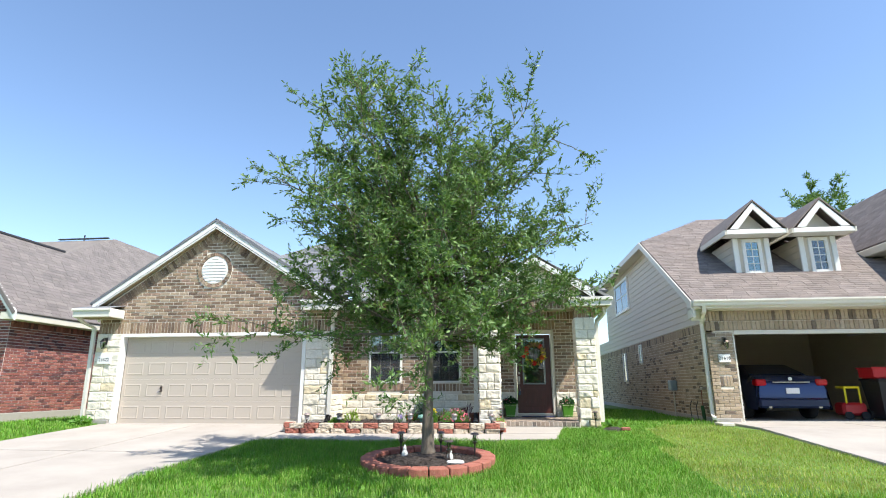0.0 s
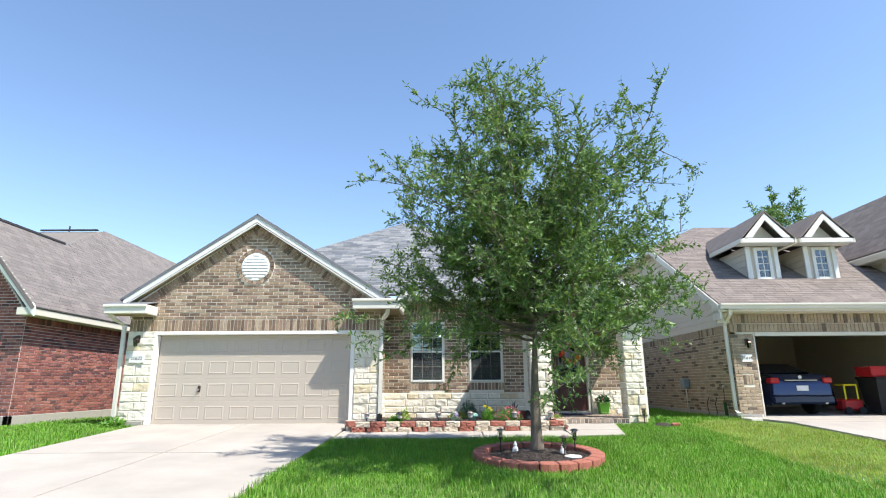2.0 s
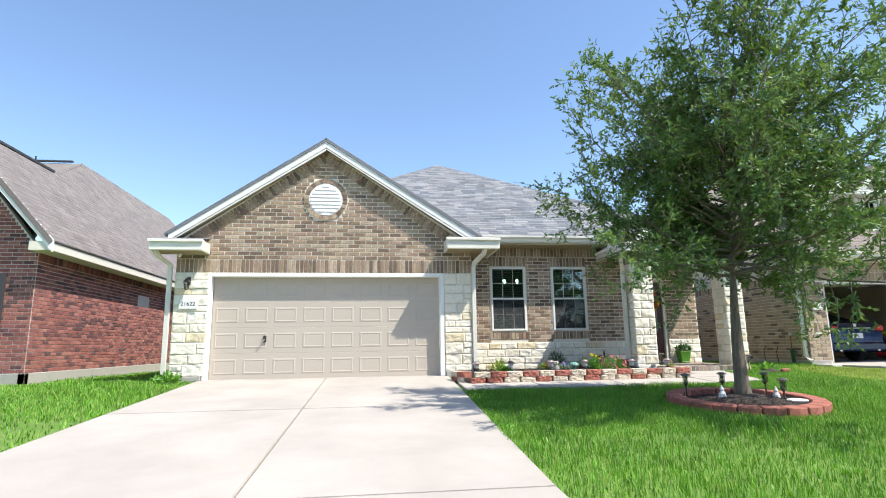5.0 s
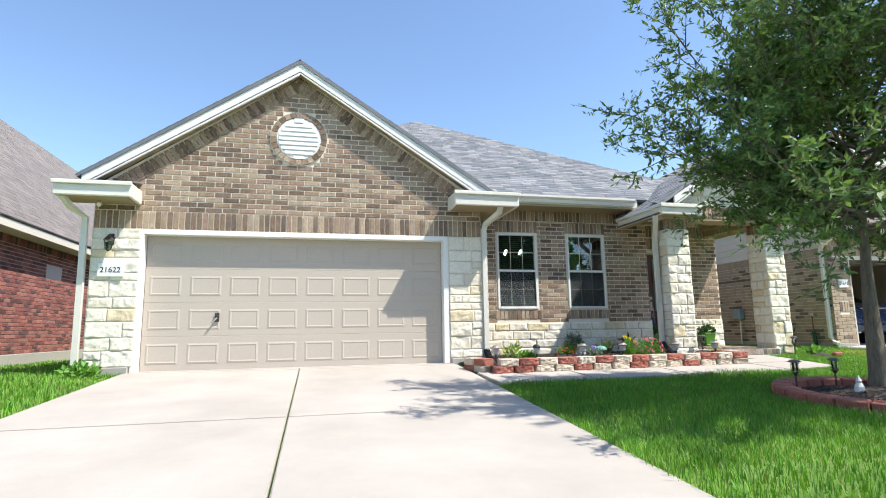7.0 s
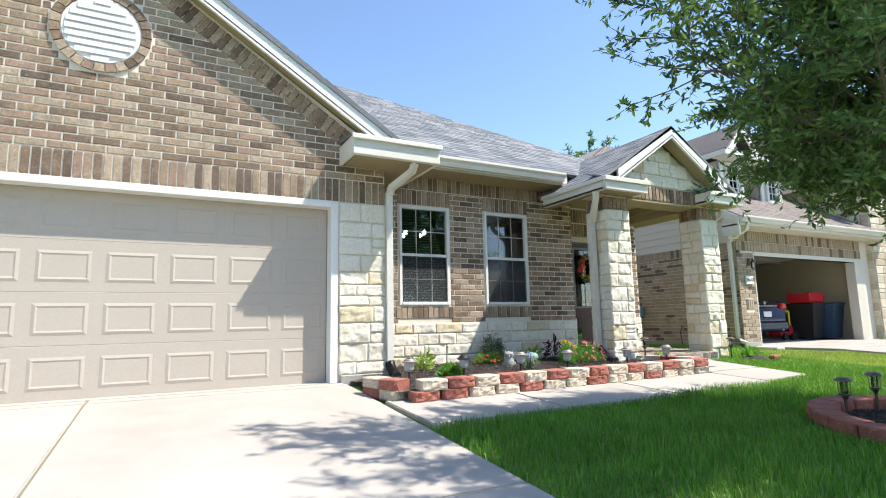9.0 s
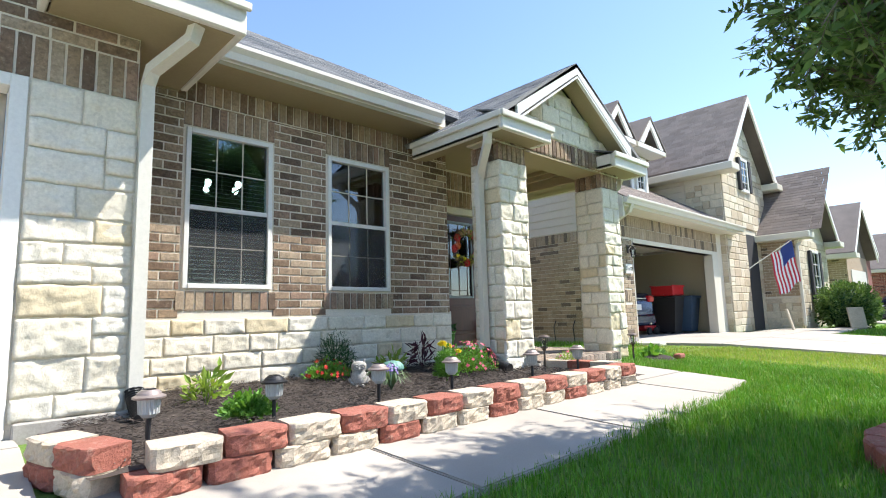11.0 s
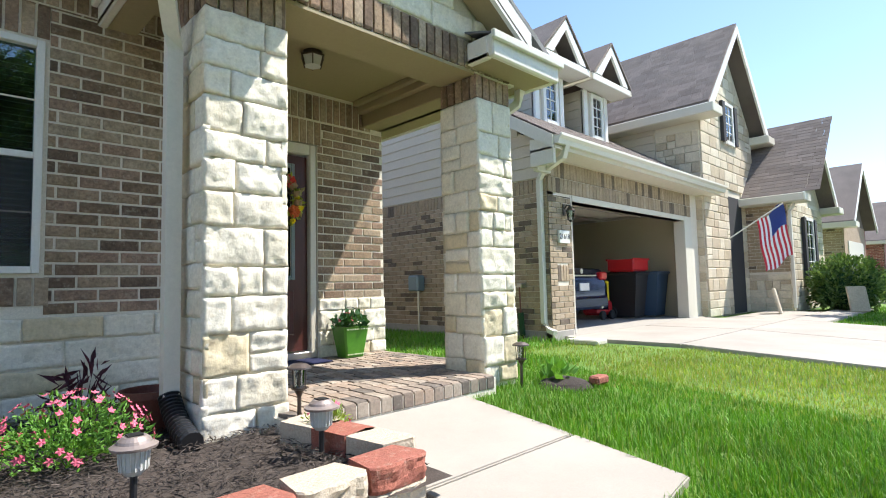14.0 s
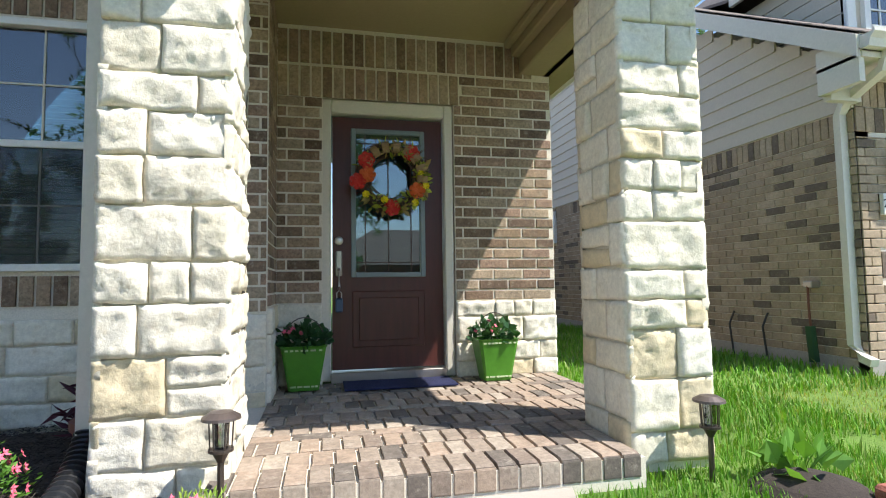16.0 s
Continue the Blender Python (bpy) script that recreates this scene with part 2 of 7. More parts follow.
def prism(pts, d, bm=None):
    """A solid from a polygon of 3D points pushed by the vector d."""
    bm = bm or bmesh.new()
    d = Vector(d)
    a = [bm.verts.new(Vector(p)) for p in pts]
    b = [bm.verts.new(Vector(p) + d) for p in pts]
    n = len(pts)
    fs = [bm.faces.new(a), bm.faces.new(b[::-1])]
    for i in range(n):
        fs.append(bm.faces.new((a[i], b[i], b[(i + 1) % n], a[(i + 1) % n])))
    bmesh.ops.recalc_face_normals(bm, faces=fs)
    return bm


def lathe(profile, seg=16, bm=None, at=(0, 0, 0)):
    """A turned solid from (radius, height) pairs."""
    bm = bm or bmesh.new()
    rings = []
    for r, z in profile:
        rings.append([bm.verts.new((at[0] + r * math.cos(2 * math.pi * i / seg), at[1] + r * math.sin(2 * math.pi * i / seg), at[2] + z)) for i in range(seg)])
    fs = []
    for a, b in zip(rings, rings[1:]):
        for i in range(seg):
            fs.append(bm.faces.new((a[i], a[(i + 1) % seg], b[(i + 1) % seg], b[i])))
    fs += [bm.faces.new(rings[0][::-1]), bm.faces.new(rings[-1])]
    bmesh.ops.recalc_face_normals(bm, faces=fs)
    return bm


def tube(points, radius, seg=8, bm=None, flat=None):
    """A pipe along points; radius one number or one a point; flat: half sizes of a rectangular pipe."""
    bm = bm or bmesh.new()
    pts = [Vector(p) for p in points]
    rings = []
    for i, p in enumerate(pts):
        d = (pts[min(i + 1, len(pts) - 1)] - pts[max(i - 1, 0)]).normalized()
        side = d.cross(Vector((0, 0, 1)) if abs(d.z) < 0.95 else Vector((0, 1, 0))).normalized()
        up = side.cross(d)
        r = radius[i] if isinstance(radius, (list, tuple)) else radius
        if flat:
            corners = [(-flat[0], -flat[1]), (flat[0], -flat[1]), (flat[0], flat[1]), (-flat[0], flat[1])]
            rings.append([bm.verts.new(p + side * a + up * b) for a, b in corners])
        else:
            rings.append([bm.verts.new(p + (side * math.cos(2 * math.pi * k / seg) + up * math.sin(2 * math.pi * k / seg)) * r) for k in range(seg)])
    n = len(rings[0])
    fs = []
    for a, b in zip(rings, rings[1:]):
        for i in range(n):
            fs.append(bm.faces.new((a[i], a[(i + 1) % n], b[(i + 1) % n], b[i])))
    fs += [bm.faces.new(rings[0][::-1]), bm.faces.new(rings[-1])]
    bmesh.ops.recalc_face_normals(bm, faces=fs)
    return bm


# unit piece: u, v in 0..1, front at w = 1, chamfered
C = 0.06
PIECE_V = np.array([(0, 0, 0), (1, 0, 0), (1, 1, 0), (0, 1, 0), (0, 0, .7), (1, 0, .7), (1, 1, .7), (0, 1, .7),
                    (.025, .08, 1), (.975, .08, 1), (.975, .92, 1), (.025, .92, 1)], float)
PIECE_F = [(0, 1, 5, 4), (1, 2, 6, 5), (2, 3, 7, 6), (3, 0, 4, 7), (4, 5, 9, 8), (5, 6, 10, 9), (6, 7, 11, 10), (7, 4, 8, 11), (8, 9, 10, 11)]
PIECE_MESHES = {}
LATER = []


def spans(poly, v):
    xs = []
    for (u0, v0), (u1, v1) in zip(poly, poly[1:] + poly[:1]):
        if (v0 <= v) != (v1 <= v):
            xs.append(u0 + (v - v0) * (u1 - u0) / (v1 - v0))
    xs.sort()
    return list(zip(xs[::2], xs[1::2]))


def cut(sp, holes, v0, v1):
    for h in holes:
        if h[3] > v0 + 0.01 and h[2] < v1 - 0.01:
            out = []
            for a, b in sp:
                if h[1] <= a or h[0] >= b:
                    out.append((a, b))
                else:
                    if h[0] > a:
                        out.append((a, h[0]))
                    if h[1] < b:
                        out.append((h[1], b))
            sp = out
    return sp


def courses(poly, holes, course, length, gap, rnd, v_start=None, jitter=0.0, third=False):
    """Pieces (u0, u1, v0, v1) of a running bond over a polygon with rectangular holes."""
    vmin, vmax = min(p[1] for p in poly), max(p[1] for p in poly)
    out, k = [], 0
    v = vmin if v_start is None else v_start
    while v < vmax - 0.02:
        v1 = min(v + course, vmax)
        for a, b in cut(spans(poly, (v + v1) / 2), holes, v, v1):
            off = (k % 2) * length / 2 if not third else rnd.random() * length
            u = a - ((a - off) % length)
            while u < b:
                ln = length * (1 + rnd.uniform(-jitter, jitter))
                u0, u1 = max(u, a), min(u + ln, b)
                if u1 - u0 > gap * 2.5:
                    out.append((u0 + gap / 2, u1 - gap / 2, v + gap / 2, v1 - gap / 2))
                u += ln
        v, k = v + course, k + 1
    return out


def lay(name, pieces, origin, U, V, depth, mat, parent, limit=300, focus=None, tilt=0.0, rnd=None, rough=0.0015):
    """Lays pieces on the plane through origin along U and V: the nearest `limit` to the focus as parts, the rest joined."""
    LATER.append((name, pieces, Vector(origin), Vector(U).normalized(), Vector(V).normalized(), depth, mat, parent, limit, focus, tilt, rough))


def lay_now(name, pieces, O, U, V, depth, mat, parent, limit, focus, tilt, rough):
    rnd = random.Random(len(pieces))
    W = U.cross(V)
    if focus is not None:
        f = Vector(focus)
        pieces = sorted(pieces, key=lambda p: (O + U * (p[0] + p[1]) / 2 + V * (p[2] + p[3]) / 2 - f).length_squared)
    key = (name, mat.name)
    if limit and key not in PIECE_MESHES:
        me = bpy.data.meshes.new(name)
        me.from_pydata([tuple(v) for v in PIECE_V], [], PIECE_F)
        me.materials.append(mat)
        PIECE_MESHES[key] = me
    for p in pieces[:limit]:
        d = depth + rnd.uniform(-rough, rough)
        m = Matrix(((U.x * (p[1] - p[0]), V.x * (p[3] - p[2]), W.x * d, 0), (U.y * (p[1] - p[0]), V.y * (p[3] - p[2]), W.y * d, 0),
                    (U.z * (p[1] - p[0]), V.z * (p[3] - p[2]), W.z * d, 0), (0, 0, 0, 1)))
        m.translation = O + U * p[0] + V * p[2]
        ob = new(name, PIECE_MESHES[key])
        ob.parent = parent
        ob.matrix_basis = m
    rest = pieces[limit:]
    if rest:
        vs, fs = [], []
        u, v, w = np.array(U), np.array(V), np.array(W)
        for i, p in enumerate(rest):
            d = depth + rnd.uniform(-rough, rough)
            a = np.array(O) + PIECE_V[:, :1] * (p[1] - p[0]) * u + p[0] * u + PIECE_V[:, 1:2] * (p[3] - p[2]) * v + p[2] * v + PIECE_V[:, 2:] * d * w
            if tilt:
                a = a + (1 - PIECE_V[:, 1:2]) * PIECE_V[:, 2:] * tilt * w
            vs.append(a)
            fs += [tuple(q + 12 * i for q in f) for f in PIECE_F]
        ob = mesh_ob(name + ("s" if limit else "_field"), np.concatenate(vs).tolist(), fs, mat, parent)
        ob["kind"] = "stuff"


def row_of(u0, u1, v0, v1, width, gap):
    """A soldier course: pieces on end."""
    n = max(1, round((u1 - u0) / width))
    w = (u1 - u0) / n
    return [(u0 + i * w + gap / 2, u0 + (i + 1) * w - gap / 2, v0 + gap / 2, v1 - gap / 2) for i in range(n)]


def ashlar(w, h, rnd, holes=(), hmin=0.12, hmax=0.26, lmin=0.16, lmax=0.46):
    """Random coursed stones over a rectangle."""
    out, v = [], 0.0
    while v < h - 0.01:
        ch = rnd.uniform(hmin, hmax)
        if h - v - ch < hmin * 0.7:
            ch = h - v
        for a, b in cut([(0, w)], holes, v, v + ch):
            u = a
            while u < b - 0.005:
                ln = rnd.uniform(lmin, lmax)
                if b - u - ln < lmin * 0.75:
                    ln = b - u
                if ch > 0.21 and rnd.random() < 0.3 and ln < 0.34:
                    mid = v + ch * rnd.uniform(0.42, 0.58)
                    out += [(u, u + ln, v, mid), (u, u + ln, mid, v + ch)]
                else:
                    out.append((u, u + ln, v, v + ch))
                u += ln
        v += ch
    g = 0.005
    return [(a + g, b - g, c + g, d - g) for a, b, c, d in out]


def stones(pieces, O, U, V, depth, parent, seed, mat=None, rugged=1.0, limit=300, name="stone"):
    """Rock-faced stones, each its own small mesh."""
    O, U, V = Vector(O), Vector(U).normalized(), Vector(V).normalized()
    W = U.cross(V)
    rnd = random.Random(seed)
    for p in pieces[:limit]:
        w, h = p[1] - p[0], p[3] - p[2]
        nx, ny = max(5, min(20, int(w / 0.019))), max(5, min(13, int(h / 0.018)))
        vs, fs = [], []
        sd = Vector((rnd.random() * 50, rnd.random() * 50, rnd.random() * 50))
        dd = depth * rnd.uniform(0.8, 1.25)
        for j in range(ny + 1):
            for i in range(nx + 1):
                a, b = i / nx, j / ny
                u, v = a * w, b * h
                edge = min(a * w, (1 - a) * w, b * h, (1 - b) * h)
                lift = min(1.0, edge / 0.013)
                q = Vector((u, v, 0))
                nz = noise.noise(q * 7 + sd) * 0.9 + (abs(noise.noise(q * 13 + sd)) + abs(noise.noise(q * 29 - sd)) * 0.6) * 0.9 - 0.45 + noise.noise(q * 50 + sd) * 0.35
                wob = 0.010 * noise.noise(q * 12 + sd * 2)
                hgt = dd * (0.84 + 0.16 * lift) + 0.021 * rugged * nz * (0.25 + 0.75 * lift)
                vs.append(U * (u + (wob if 0 < i < nx else wob * 0.7)) + V * (v + wob) + W * max(hgt, 0.004))
        n0 = len(vs)
        ring = [i for i in range(nx + 1)] + [(nx + 1) * (j + 1) + nx for j in range(ny)] + [(nx + 1) * ny + i for i in range(nx - 1, -1, -1)] + [(nx + 1) * j for j in range(ny - 1, 0, -1)]
        for k in ring:
            vs.append(vs[k] - W * (vs[k].dot(W)) - W * 0.002)
        for j in range(ny):
            for i in range(nx):
                a = j * (nx + 1) + i
                fs.append((a, a + 1, a + nx + 2, a + nx + 1))
        for k in range(len(ring)):
            k2 = (k + 1) % len(ring)
            fs.append((ring[k], n0 + k, n0 + k2, ring[k2]))
        mesh_ob(name, vs, fs, mat or M_STONE, parent, smooth=True, m=Matrix.Translation(O + U * p[0] + V * p[2]))


def ground_z(y):
    return -0.055 * (12.3 - min(12.3, max(y, -2.5)))

# ---- ground ----
X, Z = Vector((1, 0, 0)), Vector((0, 0, 1))
Y = Vector((0, 1, 0))
ys = [-400, -60, -12, -2.5, 0, 3, 6, 9, 12.3, 16, 60, 500]
xs = [-400, -60, -20, -8, 0, 8, 20, 60, 500]
gv = [(x, y, ground_z(y) - 0.02) for y in ys for x in xs]
gf = [(j * len(xs) + i, j * len(xs) + i + 1, (j + 1) * len(xs) + i + 1, (j + 1) * len(xs) + i) for j in range(len(ys) - 1) for i in range(len(xs) - 1)]
ground = tagged(mesh_ob("ground", gv, gf, M_SOIL), "mown green lawn ground with dry patches", "", "", "structure")


def slab(bm, x0, x1, y0, y1, top=0.012, thick=0.12, bev=0.008, corners=None):
    """A concrete slab that follows the fall of the ground."""
    pts = corners or [(x0, y0), (x1, y0), (x1, y1), (x0, y1)]
    r0 = len(bm.verts)
    a = [bm.verts.new((x, y, ground_z(y) + top - thick)) for x, y in pts]
    b = [bm.verts.new((x, y, ground_z(y) + top)) for x, y in pts]
    n = len(pts)
    fs = [bm.faces.new(a[::-1]), bm.faces.new(b)] + [bm.faces.new((a[i], a[(i + 1) % n], b[(i + 1) % n], b[i])) for i in range(n)]
    bmesh.ops.bevel(bm, geom=list(fs[1].edges), offset=bev, segments=2, affect="EDGES")


driveway = structure("driveway", "pale concrete driveway with grassy joints")
JX, DX0, DX1 = -5.62, -8.12, -3.1


def drive_edge(y):
    """The drive's lawn side, which drifts towards the joint away from the house."""
    return DX1 - min(0.24, max(0.0, (11.0 - y) * 0.055))


for i, (a, b) in enumerate([(-2.5, 1.4), (1.42, 5.0), (5.02, 8.75), (8.77, 12.295), (12.3, 12.58)]):
    for k in (0, 1):
        bm = bmesh.new()
        e0, e1 = drive_edge(a), drive_edge(b)
        slab(bm, 0, 0, 0, 0, corners=[(DX0, a), (JX - 0.008, a), (JX - 0.008, b), (DX0, b)] if k == 0 else [(JX + 0.008, a), (e0, a), (e1, b), (JX + 0.008, b)])
        part("driveway_slab", bm, M_CONCRETE, driveway)
apron = boxes((-8.08, -3.14, 12.58, 13.0, -0.2, 0.015))
part("garage_floor_edge", apron, M_CONCRETE, driveway)
walkway = structure("walkway", "pale concrete front walk with joints")
for c in ([(-3.09, 10.15), (-1.72, 10.2), (-1.72, 11.2), (-3.09, 11.2)], [(-1.7, 10.2), (-0.2, 10.25), (-0.2, 11.2), (-1.7, 11.2)], [(-0.18, 10.25), (1.55, 10.33), (1.55, 11.2), (-0.18, 11.2)],
          [(1.57, 10.36), (2.62, 10.50), (2.76, 11.2), (1.57, 11.2)], [(1.57, 11.22), (2.765, 11.22), (2.95, 12.24), (1.57, 12.24)]):
    bm = bmesh.new()
    slab(bm, 0, 0, 0, 0, 0.02, corners=c)
    part("walkway_slab", bm, M_CONCRETE, walkway)

# ---- main house ----
GY, WY, PY, FY = 12.6, 13.77, 14.38, 12.38      # garage face, window wall, porch back wall, pillar face
GX0, GX1 = -8.72, -2.54
CR, BL, GAP = 0.0857, 0.255, 0.0155
rng = random.Random(4)
wall_garage = structure("wall_garage", "tan brick gable wall over limestone piers")
backing = [(GX0, -8.08, GY, GY + 0.14, -0.1, 2.2), (-3.15, GX1, GY, GY + 0.14, -0.1, 2.2), (GX0, GX1, GY, GY + 0.14, 2.2, 2.75)]
part("backing", boxes(*backing), M_MORTAR, wall_garage)
part("gable_backing", prism([(GX0, GY, 2.75), (GX1, GY, 2.75), (GX1, GY, 2.88), (-5.73, GY, 4.94), (GX0, GY, 2.88)], (0, 0.14, 0)), M_MORTAR, wall_garage)
part("side_backing", boxes((GX1 - 0.14, GX1 - 0.002, GY + 0.14, WY + 0.2, -0.1, 3.0), (GX0 + 0.002, GX0 + 0.14, GY + 0.14, 24, -0.1, 2.8)), M_MORTAR, wall_garage)
VC = (-5.72, 3.82)
gpoly = [(GX0, 2.49), (GX1, 2.49), (GX1, 2.82), (-5.73, 4.78), (GX0, 2.82)]
gp = []
for u0, u1, v0, v1 in courses(gpoly, [], CR, BL, GAP, rng):
    near = max(v0 - VC[1], VC[1] - v1, 0.0)
    half = math.sqrt(0.475 ** 2 - near ** 2) if near < 0.475 else 0.0
    for a, b in ((u0, min(u1, VC[0] - half)), (max(u0, VC[0] + half), u1)) if half else ((u0, u1),):
        if b - a > 0.02:
            gp.append((a, b, v0, v1))
lay("brick", gp, (0, GY, 0), X, Z, 0.007, M_BRICK, wall_garage, 300, (-4.5, 11, 3.2))
lay("soldier_brick", row_of(GX0, GX1, 2.2, 2.49, 0.0857, GAP), (0, GY, 0), X, Z, 0.010, M_BRICK, wall_garage, 80, (-4, 11, 2))
# rake courses under the gable boards
for s, (bx, bz) in ((1, (GX0 + 0.1, 2.92)), (-1, (GX1 - 0.1, 2.90))):
    top = Vector((-5.73, GY, 4.95))
    low = Vector((bx, GY, bz))
    d = (top - low) if s == 1 else (low - top)
    o = low if s == 1 else top
    U = d.normalized()
    V = Vector((0, 1, 0)).cross(U) * -1
    if V.z < 0:
        V = -V
    lay("rake_brick", row_of(0.02, d.length - 0.05, -0.26, -0.02, 0.0857, GAP), o, U, V, 0.02, M_BRICK, wall_garage, 0)
lay("brick", courses([(0, 0.7), (WY - GY, 0.7), (WY - GY, 3.0), (0, 3.0)], [], CR, BL, GAP, rng), (GX1, GY, 0), Y, Z, 0.007, M_BRICK, wall_garage, 100, (-2.5, 12.6, 1))
# limestone piers
stones(ashlar(0.68, 2.1, rng, lmin=0.2, lmax=0.6), (GX0, GY, 0.1), X, Z, 0.03, wall_garage, 3, rugged=0.8)
stones(ashlar(0.60, 2.1, rng, lmin=0.2, lmax=0.6), (-3.14, GY, 0.1), X, Z, 0.03, wall_garage, 5, rugged=0.9)
stones(ashlar(WY - GY, 0.6, rng), (GX1, GY, 0.1), Y, Z, 0.03, wall_garage, 6)
part("pier_foot", boxes((GX0, -8.1, GY - 0.05, GY, -0.15, 0.1), (-3.12, GX1 + 0.03, GY - 0.05, GY, -0.15, 0.1), bev=0.01), M_SLAB, wall_garage)

part("stone_bed", boxes((GX0, -8.1, GY - 0.014, GY, 0.1, 2.2), (-3.13, GX1 + 0.013, GY - 0.014, GY, 0.1, 2.2), (GX1, GX1 + 0.013, GY, WY, 0.0, 0.7)), M_STONE_MORTAR, wall_garage)

# round gable vent
vent = structure("gable_vent", "round white louvred gable vent in a brick ring")
bm = bmesh.new()
n = 26
for i in range(n):
    a0, a1 = 2 * math.pi * (i + 0.06) / n, 2 * math.pi * (i + 0.94) / n
    q = [(VC[0] + r * math.cos(a), GY - 0.03, VC[1] + r * math.sin(a)) for a, r in ((a0, 0.372), (a1, 0.372), (a1, 0.462), (a0, 0.462))]
    prism(q, (0, 0.035, 0), bm)
part("ring_brick", bm, M_BRICK, vent)
rim = [(VC[0] + 0.47 * math.cos(2 * math.pi * i / 40), GY - 0.006, VC[1] + 0.47 * math.sin(2 * math.pi * i / 40)) for i in range(40)]
part("ring_mortar", prism(rim, (0, 0.02, 0)), M_MORTAR, vent)
disc = [(VC[0] + 0.36 * math.cos(2 * math.pi * i / 40), GY - 0.02, VC[1] + 0.36 * math.sin(2 * math.pi * i / 40)) for i in range(40)]
part("vent_back", prism(disc, (0, 0.03, 0)), M_WHITE, vent)
for i in range(9):
    zz = VC[1] - 0.32 + i * 0.08
    hw = math.sqrt(max(0.0, 0.33 ** 2 - (zz - VC[1]) ** 2))
    if hw > 0.08:
        part("louvre", prism([(VC[0] - hw, GY - 0.02, zz + 0.035), (VC[0] + hw, GY - 0.02, zz + 0.035), (VC[0] + hw, GY - 0.036, zz - 0.038), (VC[0] - hw, GY - 0.036, zz - 0.038)], (0, 0.0, 0.012)), M_WHITE, vent)

# garage door
gtrim = structure("garage_door_trim", "white painted garage door surround")
part("jamb", boxes((-8.08, -8.0, GY - 0.02, GY + 0.16, 0.0, 2.2), bev=0.004), M_WHITE, gtrim)
part("jamb", boxes((-3.24, -3.15, GY - 0.02, GY + 0.16, 0.0, 2.2), bev=0.004), M_WHITE, gtrim)
part("head", boxes((-8.0, -3.24, GY - 0.02, GY + 0.16, 2.12, 2.2), bev=0.004), M_WHITE, gtrim)
gdoor = thing("garage_door", -5.62, GY + 0.17, 0.0, "closed tan panelled sectional garage door between limestone piers", "garage door")
for k in range(4):
    z0 = 0.01 + k * 0.53
    part("section", boxes((-2.38, 2.38, 0, 0.04, z0, z0 + 0.53), bev=0.004), M_GDOOR, gdoor)
    for i in range(8):
        cx = -2.38 + (i + 0.5) * 0.595
        a, b, c, d = cx - 0.235, cx + 0.235, z0 + 0.10, z0 + 0.42
        bm = bmesh.new()
        e = 0.03
        o = [(a, -0.001, c), (b, -0.001, c), (b, -0.001, d), (a, -0.001, d)]
        i1 = [(a + e, -0.008, c + e), (b - e, -0.008, c + e), (b - e, -0.008, d - e), (a + e, -0.008, d - e)]
        i2 = [(a + e * 1.6, -0.002, c + e * 1.6), (b - e * 1.6, -0.002, c + e * 1.6), (b - e * 1.6, -0.002, d - e * 1.6), (a + e * 1.6, -0.002, d - e * 1.6)]
        A, B, D = [[bm.verts.new(q) for q in s] for s in (o, i1, i2)]
        for s0, s1 in ((A, B), (B, D)):
            for j in range(4):
                bm.faces.new((s0[j], s0[(j + 1) % 4], s1[(j + 1) % 4], s1[j]))
        bm.faces.new(D)
        part("panel", bm, M_GDOOR, gdoor)
part("seal", boxes((-2.38, 2.38, -0.01, 0.05, -0.005, 0.012)), M_RUBBER, gdoor)
hd = part("handle", boxes((-1.33, -1.26, -0.03, -0.016, 0.76, 0.9), bev=0.008), M_BRONZE, gdoor, "dark T-shaped lock handle")
tube([(-1.30, -0.04, 0.82), (-1.33, -0.06, 0.78), (-1.37, -0.06, 0.74)], 0.014, 6).to_mesh(mm := bpy.data.meshes.new("handle_grip"))
mm.materials.append(M_STEEL)
new("handle_grip", mm).parent = hd


# window wall
wall_front = structure("wall_front", "tan brick wall above a limestone base")
W1, W2, WZ = (-1.845, -0.98), (-0.305, 0.56), (0.975, 2.52)
PX = 1.58
part("backing", boxes((GX1, W1[0], WY, WY + 0.15, -0.1, 3.02), (W1[1], W2[0], WY, WY + 0.15, -0.1, 3.02), (W2[1], PX - 0.002, WY, WY + 0.15, -0.1, 3.02),
                      (W1[0], W1[1], WY, WY + 0.15, -0.1, WZ[0]), (W1[0], W1[1], WY, WY + 0.15, WZ[1], 3.02), (W2[0], W2[1], WY, WY + 0.15, -0.1, WZ[0]), (W2[0], W2[1], WY, WY + 0.15, WZ[1], 3.02)), M_MORTAR, wall_front)
holes = [(W1[0] - 0.02, W1[1] + 0.02, 0.74, 2.76), (W2[0] - 0.02, W2[1] + 0.02, 0.74, 2.76)]
wp = courses([(GX1, 0.70), (PX, 0.70), (PX, 2.78), (GX1, 2.78)], holes, CR, BL, GAP, rng)
lay("brick", wp, (0, WY, 0), X, Z, 0.007, M_BRICK, wall_front, 300, (0.0, 13, 1.4))
sol = []
for w in (W1, W2):
    sol += row_of(w[0] - 0.06, w[1] + 0.06, 0.76, 0.955, 0.0857, GAP) + row_of(w[0] - 0.03, w[1] + 0.03, 2.535, 2.77, 0.0857, GAP)
sol += row_of(GX1, PX, 2.78, 3.0, 0.0857, GAP)
lay("soldier_brick", sol, (0, WY, 0), X, Z, 0.012, M_BRICK, wall_front, 200, (0, 13, 1))
